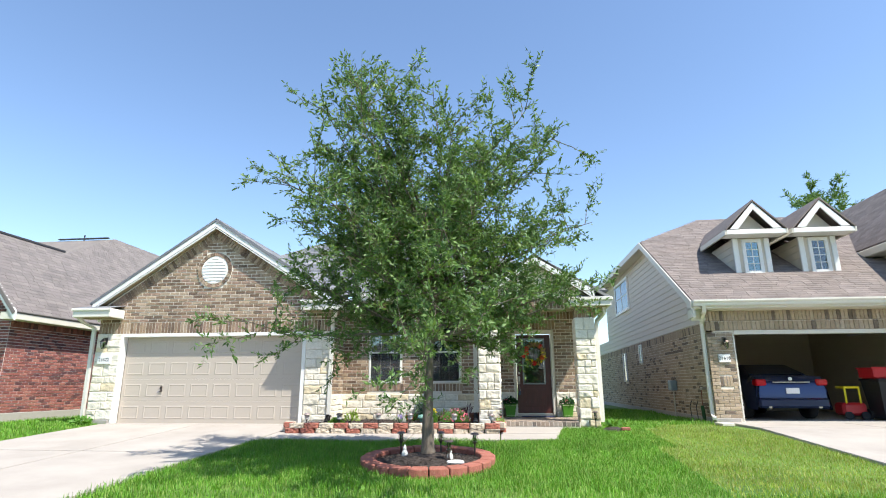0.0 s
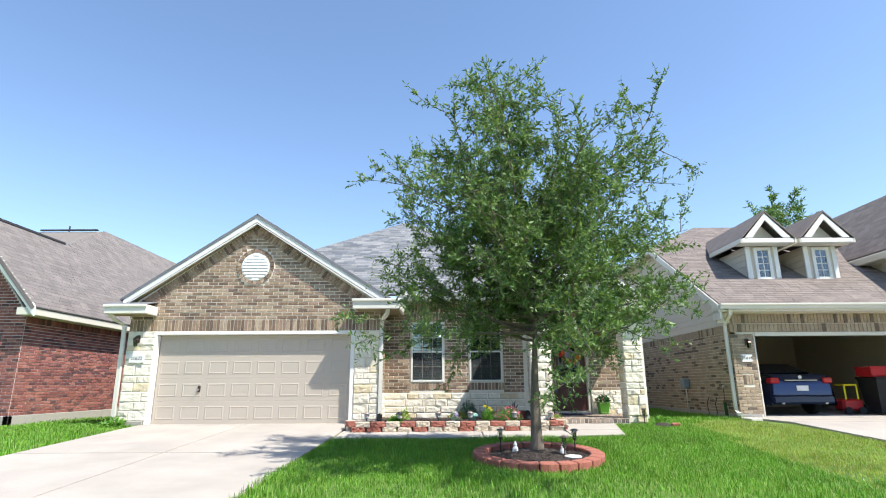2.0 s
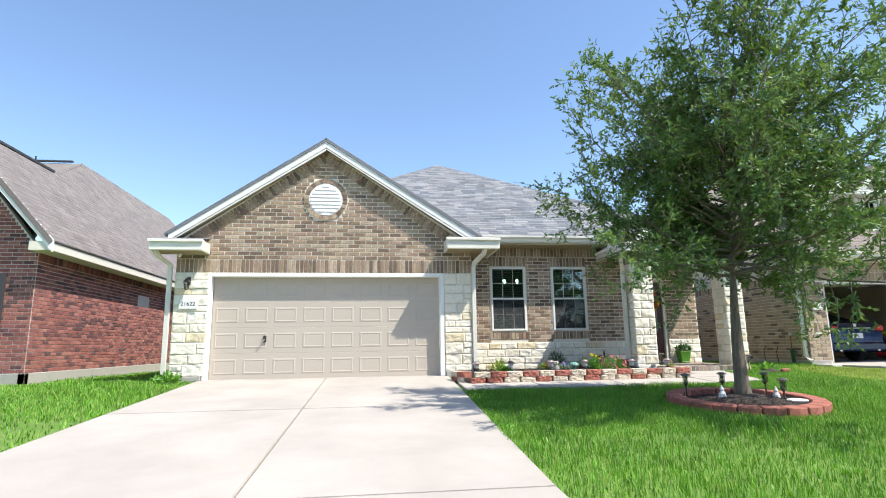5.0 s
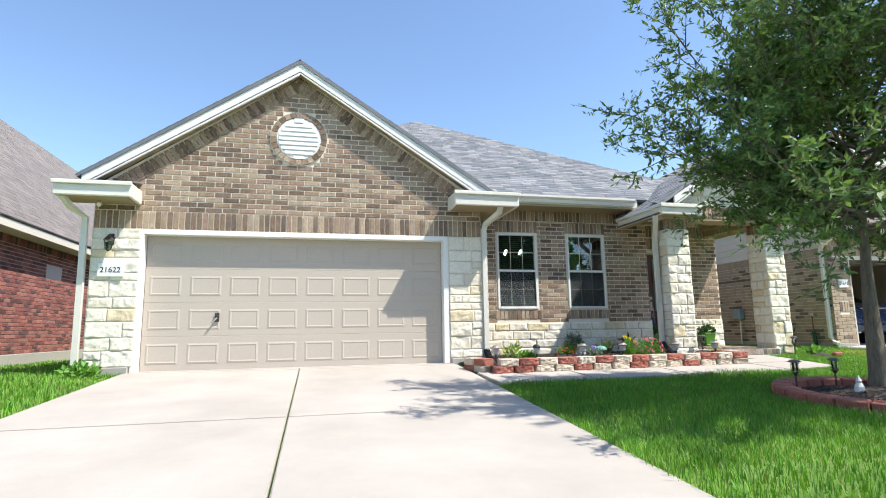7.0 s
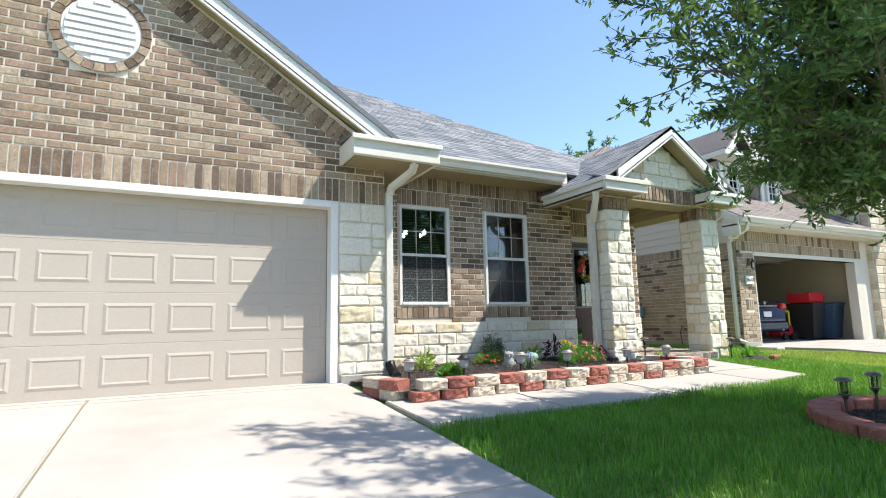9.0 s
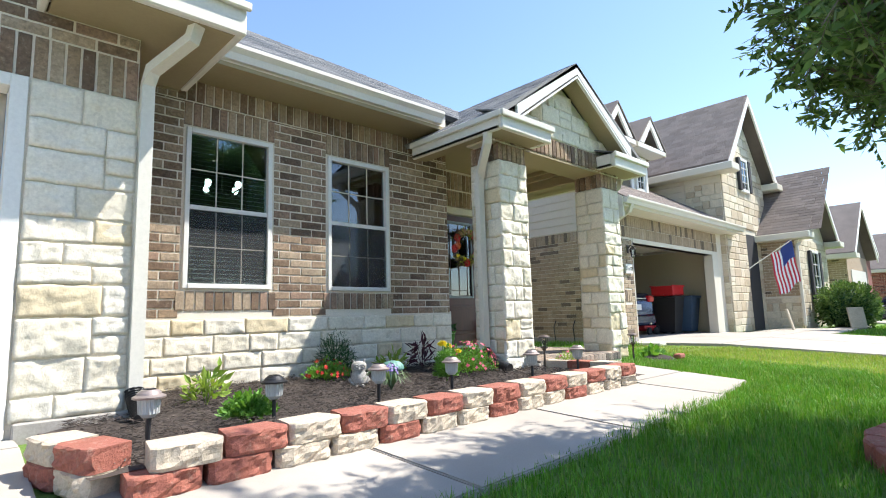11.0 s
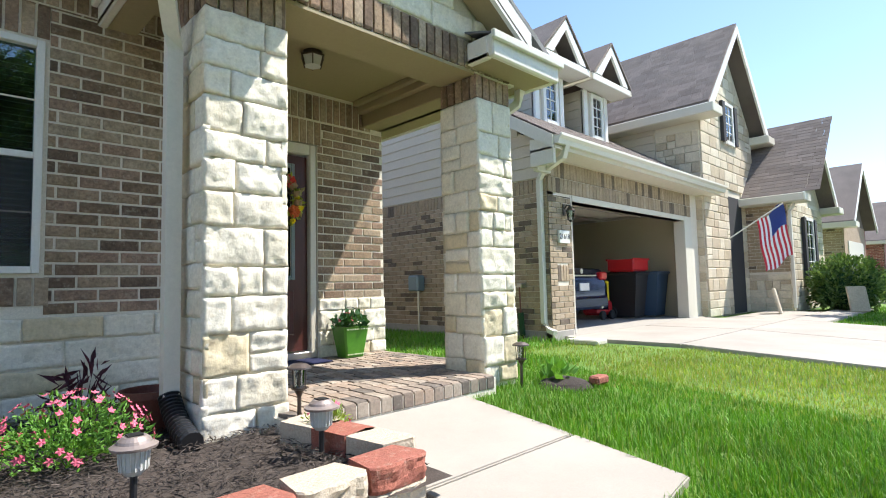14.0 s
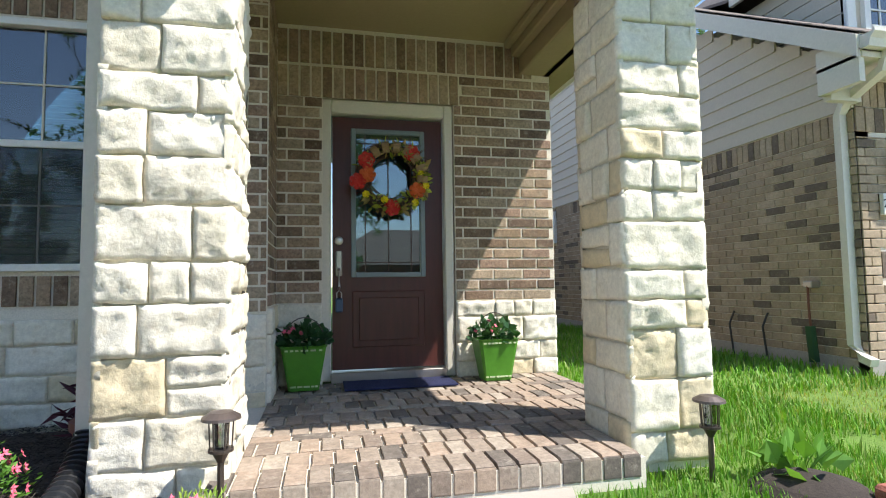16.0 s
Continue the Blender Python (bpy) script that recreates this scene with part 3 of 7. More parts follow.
stones(ashlar(PX - GX1, 0.64, rng, lmin=0.26, lmax=0.62, hmin=0.13, hmax=0.19), (GX1, WY, 0.05), X, Z, 0.03, wall_front, 8, rugged=0.8)

part("stone_bed", boxes((GX1 + 0.014, PX, WY - 0.014, WY, 0.0, 0.69)), M_STONE_MORTAR, wall_front)


def window(name, cx, y, z0, w, h, label, cols=3, rows=2, blind=True, group="front windows", room=True):
    """A single-hung window with grille bars behind glass, sash rail, sill and blind; faces -y."""
    win = thing(name, cx, y, z0, label, "window", group)
    hw, f = w / 2, 0.045
    part("window_frame", boxes((-hw, -hw + f, -0.02, 0.07, 0, h), (hw - f, hw, -0.02, 0.07, 0, h), (-hw + f, hw - f, -0.02, 0.07, h - f, h), (-hw + f, hw - f, -0.03, 0.07, 0, f), bev=0.004), M_WHITE, win)
    part("sash_rail", boxes((-hw + f, hw - f, -0.005, 0.05, h / 2 - 0.022, h / 2 + 0.022), bev=0.004), M_WHITE, win)
    for k, (a, b) in enumerate(((f, h / 2 - 0.022), (h / 2 + 0.022, h - f))):
        yy = 0.018 if k == 0 else 0.03
        p = part("pane", boxes((-hw + f, hw - f, yy, yy + 0.004, a, b)), M_GLASS, win)
        p.visible_shadow = False
        bars = []
        for i in range(1, cols):
            x = -hw + f + (w - 2 * f) * i / cols
            bars.append((x - 0.005, x + 0.005, yy - 0.008, yy - 0.001, a, b))
        for i in range(1, rows):
            z = a + (b - a) * i / rows
            bars.append((-hw + f, hw - f, yy - 0.009, yy - 0.0015, z - 0.005, z + 0.005))
        part("grille", boxes(*bars), M_CREAM, win)
    screen = part("insect_screen", boxes((-hw + f, hw - f, 0.002, 0.003, f, h / 2 - 0.022)), M_SCREEN, win, "fine dark insect screen over the lower sash")
    screen.visible_shadow = False
    if blind:
        n = int(h / 0.045)
        bm = bmesh.new()
        for i in range(n):
            z = f + (h - 2 * f) * (i + 0.5) / n
            prism([(-hw + f, 0.085, z - 0.010), (hw - f, 0.085, z - 0.010), (hw - f, 0.13, z + 0.004), (-hw + f, 0.13, z + 0.004)], (0, 0, 0.003), bm)
        part("blind", bm, M_BLIND, win, "half-open slatted blind").data
    return win


window("window_1", (W1[0] + W1[1]) / 2, WY, WZ[0], W1[1] - W1[0], WZ[1] - WZ[0], "white single-hung window with grilles and slatted blind above flower bed")
window("window_2", (W2[0] + W2[1]) / 2, WY, WZ[0], W2[1] - W2[0], WZ[1] - WZ[0], "white single-hung window with grilles and slatted blind above flower bed")
chandelier = thing("chandelier", -0.99, 15.1, 2.2, "lit four-bulb chandelier in the front room", "ceiling light")
part("rod", tube([(0, 0, 0.70), (0, 0, 0.05)], 0.012, 6), M_BRONZE, chandelier)
for i in range(4):
    a = 0.5 + math.pi / 2 * i
    part("arm", tube([(0, 0, 0.06), (0.12 * math.cos(a), 0.12 * math.sin(a), 0.0), (0.24 * math.cos(a), 0.24 * math.sin(a), 0.06)], 0.009, 6), M_BRONZE, chandelier)
    part("bulb", lathe([(0.001, 0.0), (0.03, 0.02), (0.04, 0.05), (0.03, 0.085), (0.001, 0.10)], 12, at=(0.24 * math.cos(a), 0.24 * math.sin(a), 0.07)), M_BULB, chandelier, "glowing white glass bulb", True)
room = structure("room", "front room behind the windows, dimness put into its wall colour")
# Walls, floor and ceiling coloured dark in place of indoor shade.
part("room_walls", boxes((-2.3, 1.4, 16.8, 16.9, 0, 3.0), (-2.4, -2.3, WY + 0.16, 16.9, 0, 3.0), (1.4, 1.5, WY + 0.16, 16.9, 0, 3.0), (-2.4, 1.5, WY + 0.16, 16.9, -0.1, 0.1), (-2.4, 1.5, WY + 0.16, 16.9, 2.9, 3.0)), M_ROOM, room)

# porch walls
wall_porch = structure("wall_porch", "shaded tan brick porch wall above a limestone base")
DX, DW = 2.46, 1.06
HX = 3.86
part("backing", boxes((PX - 0.14, 1.93, PY, PY + 0.15, -0.1, 3.1), (2.99, HX - 0.002, PY, PY + 0.15, -0.1, 3.1), (1.93, 2.99, PY, PY + 0.15, 2.36, 3.1),
                      (PX - 0.14, PX, WY + 0.002, PY, -0.1, 3.0), (HX - 0.14, HX, PY + 0.15, 26, -0.1, 3.0)), M_MORTAR, wall_porch)
hole = [(1.93, 2.99, 0, 2.36)]
lay("brick", courses([(PX, 0.73), (HX, 0.73), (HX, 2.61), (PX, 2.61)], hole + [(PX, 3.04, 2.35, 2.61)], CR, BL, GAP, rng), (0, PY, 0), X, Z, 0.007, M_BRICK, wall_porch, 300, (2.6, 14, 1.4))
lay("soldier_brick", row_of(PX, 3.04, 2.35, 2.61, 0.0857, GAP) + row_of(PX, 3.70, 2.62, 2.90, 0.0857, GAP), (0, PY, 0), X, Z, 0.010, M_BRICK, wall_porch, 60, (2.6, 14, 2))
lay("brick", courses([(0, 0.73), (PY - WY, 0.73), (PY - WY, 3.0), (0, 3.0)], [], CR, BL, GAP, rng), (PX, WY, 0), Y, Z, 0.007, M_BRICK, wall_porch, 60, (1.6, 14, 1))
lay("brick", courses([(PY, 0.73), (26, 0.73), (26, 3.0), (PY, 3.0)], [], CR, BL, GAP, rng), (HX, 0, 0), Y, Z, 0.007, M_BRICK, wall_porch, 0)
stones(ashlar(1.93 - PX, 0.62, rng), (PX, PY, 0.11), X, Z, 0.03, wall_porch, 9, rugged=0.5)
stones(ashlar(HX - 2.99, 0.62, rng), (2.99, PY, 0.11), X, Z, 0.03, wall_porch, 10)
stones(ashlar(PY - WY, 0.62, rng), (PX, WY, 0.11), Y, Z, 0.03, wall_porch, 11, rugged=0.5)

# pillars
for nm, x0, x1 in (("p", 1.08, 1.58), ("q", 3.31, 3.76)):
    pil = structure("porch_pillar", "rough limestone porch pillar with brick cap")
    r2 = random.Random(21 if nm == "p" else 32)
    y1 = FY + 0.45
    d = 0.035
    H, B = 2.42, 0.02
    part("core", boxes((x0 + 0.022, x1 - 0.022, FY + 0.022, y1 - 0.022, -0.1, H)), M_STONE_MORTAR, pil)
    part("cap_core", boxes((x0 + d, x1 - d, FY + d, y1 - d, H, 2.72)), M_MORTAR, pil)
    w = x1 - x0
    base = ashlar(w, H - B, r2, hmin=0.14, hmax=0.25, lmin=0.14, lmax=0.38)
    stones(base, (x0, FY + d, B), X, Z, 0.04, pil, 1 + len(base))
    stones(ashlar(0.45, H - B, r2, hmin=0.13, hmax=0.22, lmin=0.14, lmax=0.32), (x1 - d, FY, B), Y, Z, 0.035, pil, 2)
    stones(ashlar(0.45, H - B, r2, hmin=0.13, hmax=0.22, lmin=0.14, lmax=0.32), (x0 + d, y1, B), -Y, Z, 0.035, pil, 3, rugged=0.5)
    stones(ashlar(w, H - B, r2, hmin=0.13, hmax=0.22), (x1, y1 - d, B), -X, Z, 0.035, pil, 4, rugged=0.5)
    for (o, U, ln) in (((x0, FY + d, 0), X, w), ((x1 - d, FY, 0), Y, 0.45), ((x0 + d, y1, 0), -Y, 0.45), ((x1, y1 - d, 0), -X, w)):
        lay("soldier_brick", row_of(0.0, ln, H, 2.63, 0.0857, GAP), o, U, Z, d - 0.01, M_BRICK, pil, 60, (2, 12, 2))

# porch beam, gable, ceiling
porch_front = structure("porch_gable", "limestone porch gable over a brick soldier beam")
part("beam", boxes((1.0, 3.86, FY + 0.03, FY + 0.42, 2.64, 2.90)), M_MORTAR, porch_front)
part("beam_soffit", boxes((1.58, 3.31, FY + 0.02, FY + 0.43, 2.615, 2.64)), M_SOFFIT, porch_front)
lay("soldier_brick", row_of(1.06, 3.78, 2.64, 2.89, 0.0857, GAP), (0, FY + 0.03, 0), X, Z, 0.022, M_BRICK, porch_front, 60, (2, 12, 2))
part("gable_backing", prism([(1.05, FY + 0.05, 2.89), (3.8, FY + 0.05, 2.89), (3.8, FY + 0.05, 2.90), (2.44, FY + 0.05, 3.70), (1.1, FY + 0.05, 2.90)], (0, 0.1, 0)), M_STONE_MORTAR, porch_front)
gs = []
for p in ashlar(2.75, 1.1, random.Random(5), hmin=0.16, hmax=0.24, lmin=0.22, lmax=0.5):
    for a, b in spans([(1.05, 2.89), (3.8, 2.89), (3.8, 2.91), (2.44, 3.70), (1.1, 2.91)], 2.89 + p[3] - 0.03):
        u0, u1 = max(a, p[0] + 1.05), min(b, p[1] + 1.05)
        if u1 - u0 > 0.07:
            gs.append((u0, u1, 2.89 + p[2], 2.89 + p[3]))
stones(gs, (0, FY + 0.05, 0), X, Z, 0.04, porch_front, 14)
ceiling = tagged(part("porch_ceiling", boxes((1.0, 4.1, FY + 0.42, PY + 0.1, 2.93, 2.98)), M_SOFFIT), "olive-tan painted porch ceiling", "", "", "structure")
side_beam = structure("side_beam", "tan painted porch side beam")
part("beam", boxes((3.58, 3.86, FY + 0.42, PY, 2.66, 2.93), bev=0.01), M_SOFFIT, side_beam)
part("beam_trim", boxes((3.50, 3.58, FY + 0.43, PY - 0.02, 2.80, 2.93), (3.44, 3.50, FY + 0.43, PY - 0.02, 2.87, 2.93), (1.0, 3.44, FY + 0.42, FY + 0.47, 2.87, 2.93), bev=0.01), M_SOFFIT, side_beam)

# porch floor
porch_floor = structure("porch_floor", "brick-paved porch with a rowlock edge")
part("porch_base", boxes((1.48, 3.30, FY - 0.13, FY + 0.5, -0.15, 0.105), (1.48, 3.82, FY + 0.5, PY, -0.15, 0.105)), M_MORTAR, porch_floor)
bands, y, k = [], FY + 0.085, 0
while y < PY - 0.03:
    deep = min(0.205 if k % 3 != 2 else 0.10, PY - y)
    end = 3.29 if y < FY + 0.46 else 3.8
    shift = 0.049 if k % 3 == 1 else 0.0
    bands += row_of(1.58 + shift, end, y, y + deep, 0.098 if k % 3 != 2 else 0.205, 0.014)
    if shift:
        bands.append((1.587, 1.58 + shift - 0.007, y + 0.007, y + deep - 0.007))
    y, k = y + deep, k + 1
lay("paver", bands, (0, 0, 0.105), X, Y, 0.018, M_PAVER, porch_floor, 300, (2.5, 12, 0))
lay("edge_paver", row_of(1.5, 3.28, FY - 0.13, FY + 0.085, 0.095, 0.014), (0, 0, 0.105), X, Y, 0.022, M_PAVER, porch_floor, 60, (2.5, 12, 0))
lay("edge_paver", row_of(1.5, 3.28, 0.02, 0.125, 0.095, 0.012), (0, FY - 0.13, 0), X, Z, 0.006, M_PAVER, porch_floor, 60, (2.5, 12, 0))

# ---- roofs ----
roof_main = structure("roof_main", "weathered grey shingle roof with white rake boards")


def roof_plane(parent, pts, mat, courses_h=0.14, length=0.32, thick=0.05, limit=0, focus=None, shingles=True):
    """A roof slope: the polygon's first edge is the eave."""
    P = [Vector(p) for p in pts]
    U = (P[1] - P[0]).normalized()
    nrm = (P[1] - P[0]).cross(P[2] - P[1]).normalized()
    if nrm.z < 0:
        nrm = -nrm
    V = nrm.cross(U)
    part("deck", prism(P, nrm * -thick), mat, parent)
    if shingles:
        poly = [((p - P[0]).dot(U), (p - P[0]).dot(V)) for p in P]
        pc = courses(poly, [], courses_h, length, 0.006, random.Random(len(P)), third=True, jitter=0.35)
        pc = [(a, b, c - 0.02, d) for a, b, c, d in pc]
        lay("shingle", pc, P[0], U, V, 0.006, mat, parent, limit, focus, tilt=0.008)


AP = (-5.73, 5.08)
yr = 12.40
roof_plane(roof_main, [(-8.95, yr, 2.98), (-8.95, 22, 2.98), (-5.73, 22, 5.16), (-5.73, yr, 5.16)], M_SHINGLE)
roof_plane(roof_main, [(-2.2, 13.3, 2.93), (-2.2, yr, 2.93), (-5.73, yr, 5.16), (-5.73, 16.4, 5.16)], M_SHINGLE)
E0 = 3.2
PK = (-2.45, 19.2, 7.0)
roof_plane(roof_main, [(-2.9, 13.25, E0), (4.3, 13.25, E0), PK, (-5.6, 16.1, 5.02)], M_SHINGLE, limit=0)
roof_plane(roof_main, [(4.3, 13.25, E0), (4.3, 27, E0), (-2.45, 22, 7.0), PK], M_SHINGLE, shingles=False)
roof_plane(roof_main, [(-9.2, 27, 2.8), (-9.2, 15, 2.8), PK, (-2.45, 22, 7.0)], M_SHINGLE, shingles=False)
part("fascia", boxes((-2.235, -2.18, yr, 13.28, 2.80, 2.955), bev=0.004), M_WHITE, roof_main)
# rake boards
for (a, b) in (((-8.86, 2.965), AP), (AP, (-2.42, 2.99))):
    A, B = Vector((a[0], yr, a[1])), Vector((b[0], yr, b[1]))
    part("rake_board", prism([A, B, B - Vector((0, 0, 0.20)), A - Vector((0, 0, 0.17))], (0, 0.04, 0)), M_WHITE, roof_main)
    part("rake_soffit", prism([A - Vector((0, 0, 0.15)), B - Vector((0, 0, 0.16)), B - Vector((0, yr - GY, 0.16)), A - Vector((0, yr - GY, 0.15))], (0, 0, 0.02)), M_SOFFIT, roof_main)
    part("drip_edge", prism([A + Vector((0, -0.02, 0.05)), B + Vector((0, -0.02, 0.05)), B + Vector((0, -0.02, 0.0)), A + Vector((0, -0.02, 0.0))], (0, 0.03, 0)), M_SHINGLE, roof_main)


def gutter(name, a, b, label, h=0.14, d=0.13):
    """A K-style gutter run from a to b, both on its top back edge; outward is to the right of a->b seen from above."""
    a, b = Vector(a), Vector(b)
    u = (b - a).normalized()
    o = u.cross(Z)
    prof = [(0, 0), (0, -h), (d * 0.55, -h), (d * 0.68, -h * 0.55), (d, -h * 0.25), (d, 0), (d * 0.88, 0), (d * 0.86, -h * 0.2), (0.01, -h * 0.2)]
    g = tagged(part(name, prism([a + o * p + Z * q for p, q in prof], b - a), M_GUTTER), label, "gutter")
    return g


gutter("gutter", (-2.15, 13.28, 3.19), (1.0, 13.28, 3.19), "cream aluminium gutter along the front eave")
# eave boxes at the gable feet
for nm, x0, x1, y0, y1, z0, z1 in (("eave_box", -9.08, -8.07, 12.05, 12.6, 2.58, 2.80), ("eave_box", -3.14, -2.0, 12.05, 13.3, 2.66, 2.90)):
    t = structure(nm, "cream boxed eave with gutter at the gable foot")
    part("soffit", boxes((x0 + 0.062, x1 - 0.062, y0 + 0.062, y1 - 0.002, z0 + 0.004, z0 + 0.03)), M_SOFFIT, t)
    part("fascia", boxes((x0, x1, y0, y0 + 0.06, z0, z1), (x0 if x0 < -5 else x1 - 0.06, x0 + 0.06 if x0 < -5 else x1, y0 + 0.06, y1, z0, z1), (x1 - 0.05 if x0 < -5 else x0, x1 if x0 < -5 else x0 + 0.05, y0 + 0.06, y1, z0, z1), bev=0.012), M_GUTTER, t)
    part("lip", boxes((x0 - 0.02, x1 + 0.02, y0 - 0.04, y0, z1 - 0.06, z1), bev=0.008), M_GUTTER, t)
    part("cover", prism([(x0, y0, z1), (x1, y0, z1), (x1, y1, z1 + 0.12), (x0, y1, z1 + 0.12)], (0, 0, 0.015)), M_SHINGLE, t)
soff = structure("front_soffit", "tan painted soffit under the front eave")
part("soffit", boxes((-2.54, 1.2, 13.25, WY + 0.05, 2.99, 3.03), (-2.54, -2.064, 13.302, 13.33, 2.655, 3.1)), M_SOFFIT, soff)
part("fascia", boxes((-2.2, 1.1, 13.255, 13.285, 3.0, 3.2)), M_GUTTER, soff)

# porch roof
roof_porch = structure("roof_porch", "grey shingle porch gable roof with white rake boards")
PA = (2.44, 3.90)
pe = 2.93
yp = 12.13
roof_plane(roof_porch, [(4.1, yp, pe - 0.06), (4.1, 15, pe - 0.06), (PA[0], 15, PA[1]), (PA[0], yp, PA[1])], M_SHINGLE)
roof_plane(roof_porch, [(0.84, 15, pe - 0.06), (0.84, yp, pe - 0.06), (PA[0], yp, PA[1]), (PA[0], 15, PA[1])], M_SHINGLE)
for (a, b) in (((1.15, 3.02), PA), (PA, (3.77, 3.02))):
    A, B = Vector((a[0], yp, a[1])), Vector((b[0], yp, b[1]))
    part("rake_board", prism([A, B, B - Vector((0, 0, 0.2)), A - Vector((0, 0, 0.2))], (0, 0.04, 0)), M_WHITE, roof_porch)
    part("rake_soffit", prism([A - Vector((0, 0, 0.17)), B - Vector((0, 0, 0.17)), B - Vector((0, -0.28, 0.17)), A - Vector((0, -0.28, 0.17))], (0, 0, 0.02)), M_SOFFIT, roof_porch)
for x0, x1, ya in ((0.82, 1.72, 13.6), (3.2, 4.12, 15)):
    t = structure("eave_box", "cream boxed porch eave")
    part("soffit", boxes((x0, x1, yp + 0.02, FY + 0.03, 2.66, 2.69), (x0 if x0 < 2 else 3.8, 1.06 if x0 < 2 else x1, FY + 0.03, ya, 2.66, 2.69)), M_SOFFIT, t)
    part("fascia", boxes((x0, x1, yp - 0.04, yp + 0.02, 2.65, 2.84), (x0, x0 + 0.06, yp + 0.02, ya if x0 < 2 else FY, 2.65, 2.84), (x1 - 0.06, x1, yp + 0.02, FY if x0 < 2 else ya, 2.65, 2.84), bev=0.012), M_GUTTER, t)
    part("lip", boxes((x0 - 0.03, x1 + 0.03, yp - 0.08, yp - 0.04, 2.78, 2.85), (x0 - 0.04 if x0 < 2 else x1, x0 if x0 < 2 else x1 + 0.04, yp - 0.04, ya, 2.78, 2.85), bev=0.008), M_GUTTER, t)
    part("cover", prism([(x0, yp - 0.05, 2.83), (x1, yp - 0.05, 2.83), (x1, FY + 0.1, 2.96), (x0, FY + 0.1, 2.96)], (0, 0, 0.015)), M_SHINGLE, t)

# ---- right-hand neighbour ----
NX, NY = 6.80, 14.1
nb = tagged(new("neighbour_house"), "buff brick and beige siding two-storey house with an open garage", "house")


def sub(name, parent=None, label=""):
    e = new(name)
    e.parent = parent
    if label:
        e["label"] = label
    return e


nwall = part("wall", boxes((NX, NX + 0.15, NY, 30, -0.1, 2.9), (NX, 7.44, NY, NY + 0.2, -0.1, 2.9), (7.44, 11.95, NY, NY + 0.2, 2.14, 2.9), (11.95, 12.7, NY, NY + 0.2, -0.1, 2.9)), M_MORTAR, nb)
part("gable_wall", prism([(NX, NY, 2.8), (NX, 27, 2.8), (NX, 27, 5.5), (NX, 18.5, 5.5), (NX, NY, 2.95)], (0.15, 0, 0)), M_SIDING, nb)
lay("brick", courses([(-30, 0.12), (-NY, 0.12), (-NY, 2.24), (-30, 2.24)], [(-24.0, -23.4, 1.05, 2.24), (-21.1, -20.7, 1.7, 2.24)], CR, BL, 0.008, rng), (NX, 0, 0), -Y, Z, 0.01, M_BRICK_N, nwall, 300, (6.7, 14, 1.5))
lay("soldier_brick", row_of(-30, -NY, 2.24, 2.46, 0.0857, 0.008), (NX, 0, 0), -Y, Z, 0.012, M_BRICK_N, nwall, 0)
lay("brick", courses([(NX, 0.12), (7.42, 0.12), (7.42, 2.2), (NX, 2.2)], [(7.0, 7.3, 0.85, 1.12)], CR, BL, 0.009, rng) + row_of(7.0, 7.3, 0.86, 1.12, 0.0857, 0.01), (0, NY, 0), X, Z, 0.012, M_BRICK_N, nwall, 60, (7, 14, 1))
lay("soldier_brick", row_of(NX, 12.3, 2.24, 2.48, 0.11, 0.009) + row_of(NX, 12.3, 2.48, 2.74, 0.09, 0.009), (0, NY, 0), X, Z, 0.016, M_BRICK_N, nwall, 100, (8, 14, 2))
part("foundation", boxes((NX - 0.02, NX + 0.1, NY - 0.02, 30, -0.2, 0.12), (NX - 0.02, 7.36, NY - 0.03, NY + 0.1, -0.2, 0.12), bev=0.008), M_SLAB, nb)
# siding boards on the gable side
for i in range(20):
    z0 = 2.47 + i * 0.18
    if z0 > 5.35:
        break
    y0 = NY if z0 < 2.9 else 14.2 + (z0 - 2.95) * 5.2 / 3.0
    y1 = 30 if z0 < 2.9 else 27
    part("siding_board", prism([(NX + 0.005, y0, z0), (NX - 0.025, y0, z0), (NX - 0.008, y0, z0 + 0.185), (NX + 0.005, y0, z0 + 0.185)], (0, y1 - y0, 0)), M_SIDING, nwall)
roofn = part("roof", prism([(6.4, 13.68, 2.95), (13.2, 13.68, 2.95), (16.0, 20.4, 7.05), (9.2, 20.4, 7.05), (6.4, 18.1, 5.64)], (0, 0.02, -0.08)), M_SHINGLE_B, nb)
slope = Vector((0, 6.72, 4.1)).normalized()
Lr = math.hypot(6.72, 4.1)
lay("shingle", [(a, b, c - 0.02, d) for a, b, c, d in courses([(0, 0), (6.8, 0), (9.6, Lr), (2.8, Lr), (0, 5.18)], [], 0.14, 0.32, 0.006, rng, third=True, jitter=0.35)], (6.4, 13.66, 2.96), X, slope, 0.006, M_SHINGLE_B, roofn, 0, tilt=0.008)
part("roof", prism([(6.4, 18.1, 5.64), (9.2, 20.4, 7.05), (9.2, 27.2, 7.05), (6.4, 27.2, 5.64)], (0, 0, -0.05)), M_SHINGLE_B, nb)
for (a, b) in (((13.68, 2.95), (18.1, 5.64)), ((18.1, 5.64), (27.2, 5.64))):
    part("rake_board", prism([(6.36, a[0], a[1]), (6.36, b[0], b[1]), (6.36, b[0], b[1] - 0.2), (6.36, a[0], a[1] - 0.2)], (0.04, 0, 0)), M_CREAM, nb)
    part("rake_soffit", prism([(6.38, a[0], a[1] - 0.14), (6.38, b[0], b[1] - 0.14), (NX + 0.02, b[0], b[1] - 0.14), (NX + 0.02, a[0], a[1] - 0.14)], (0, 0, 0.02)), M_SIDING, nb)
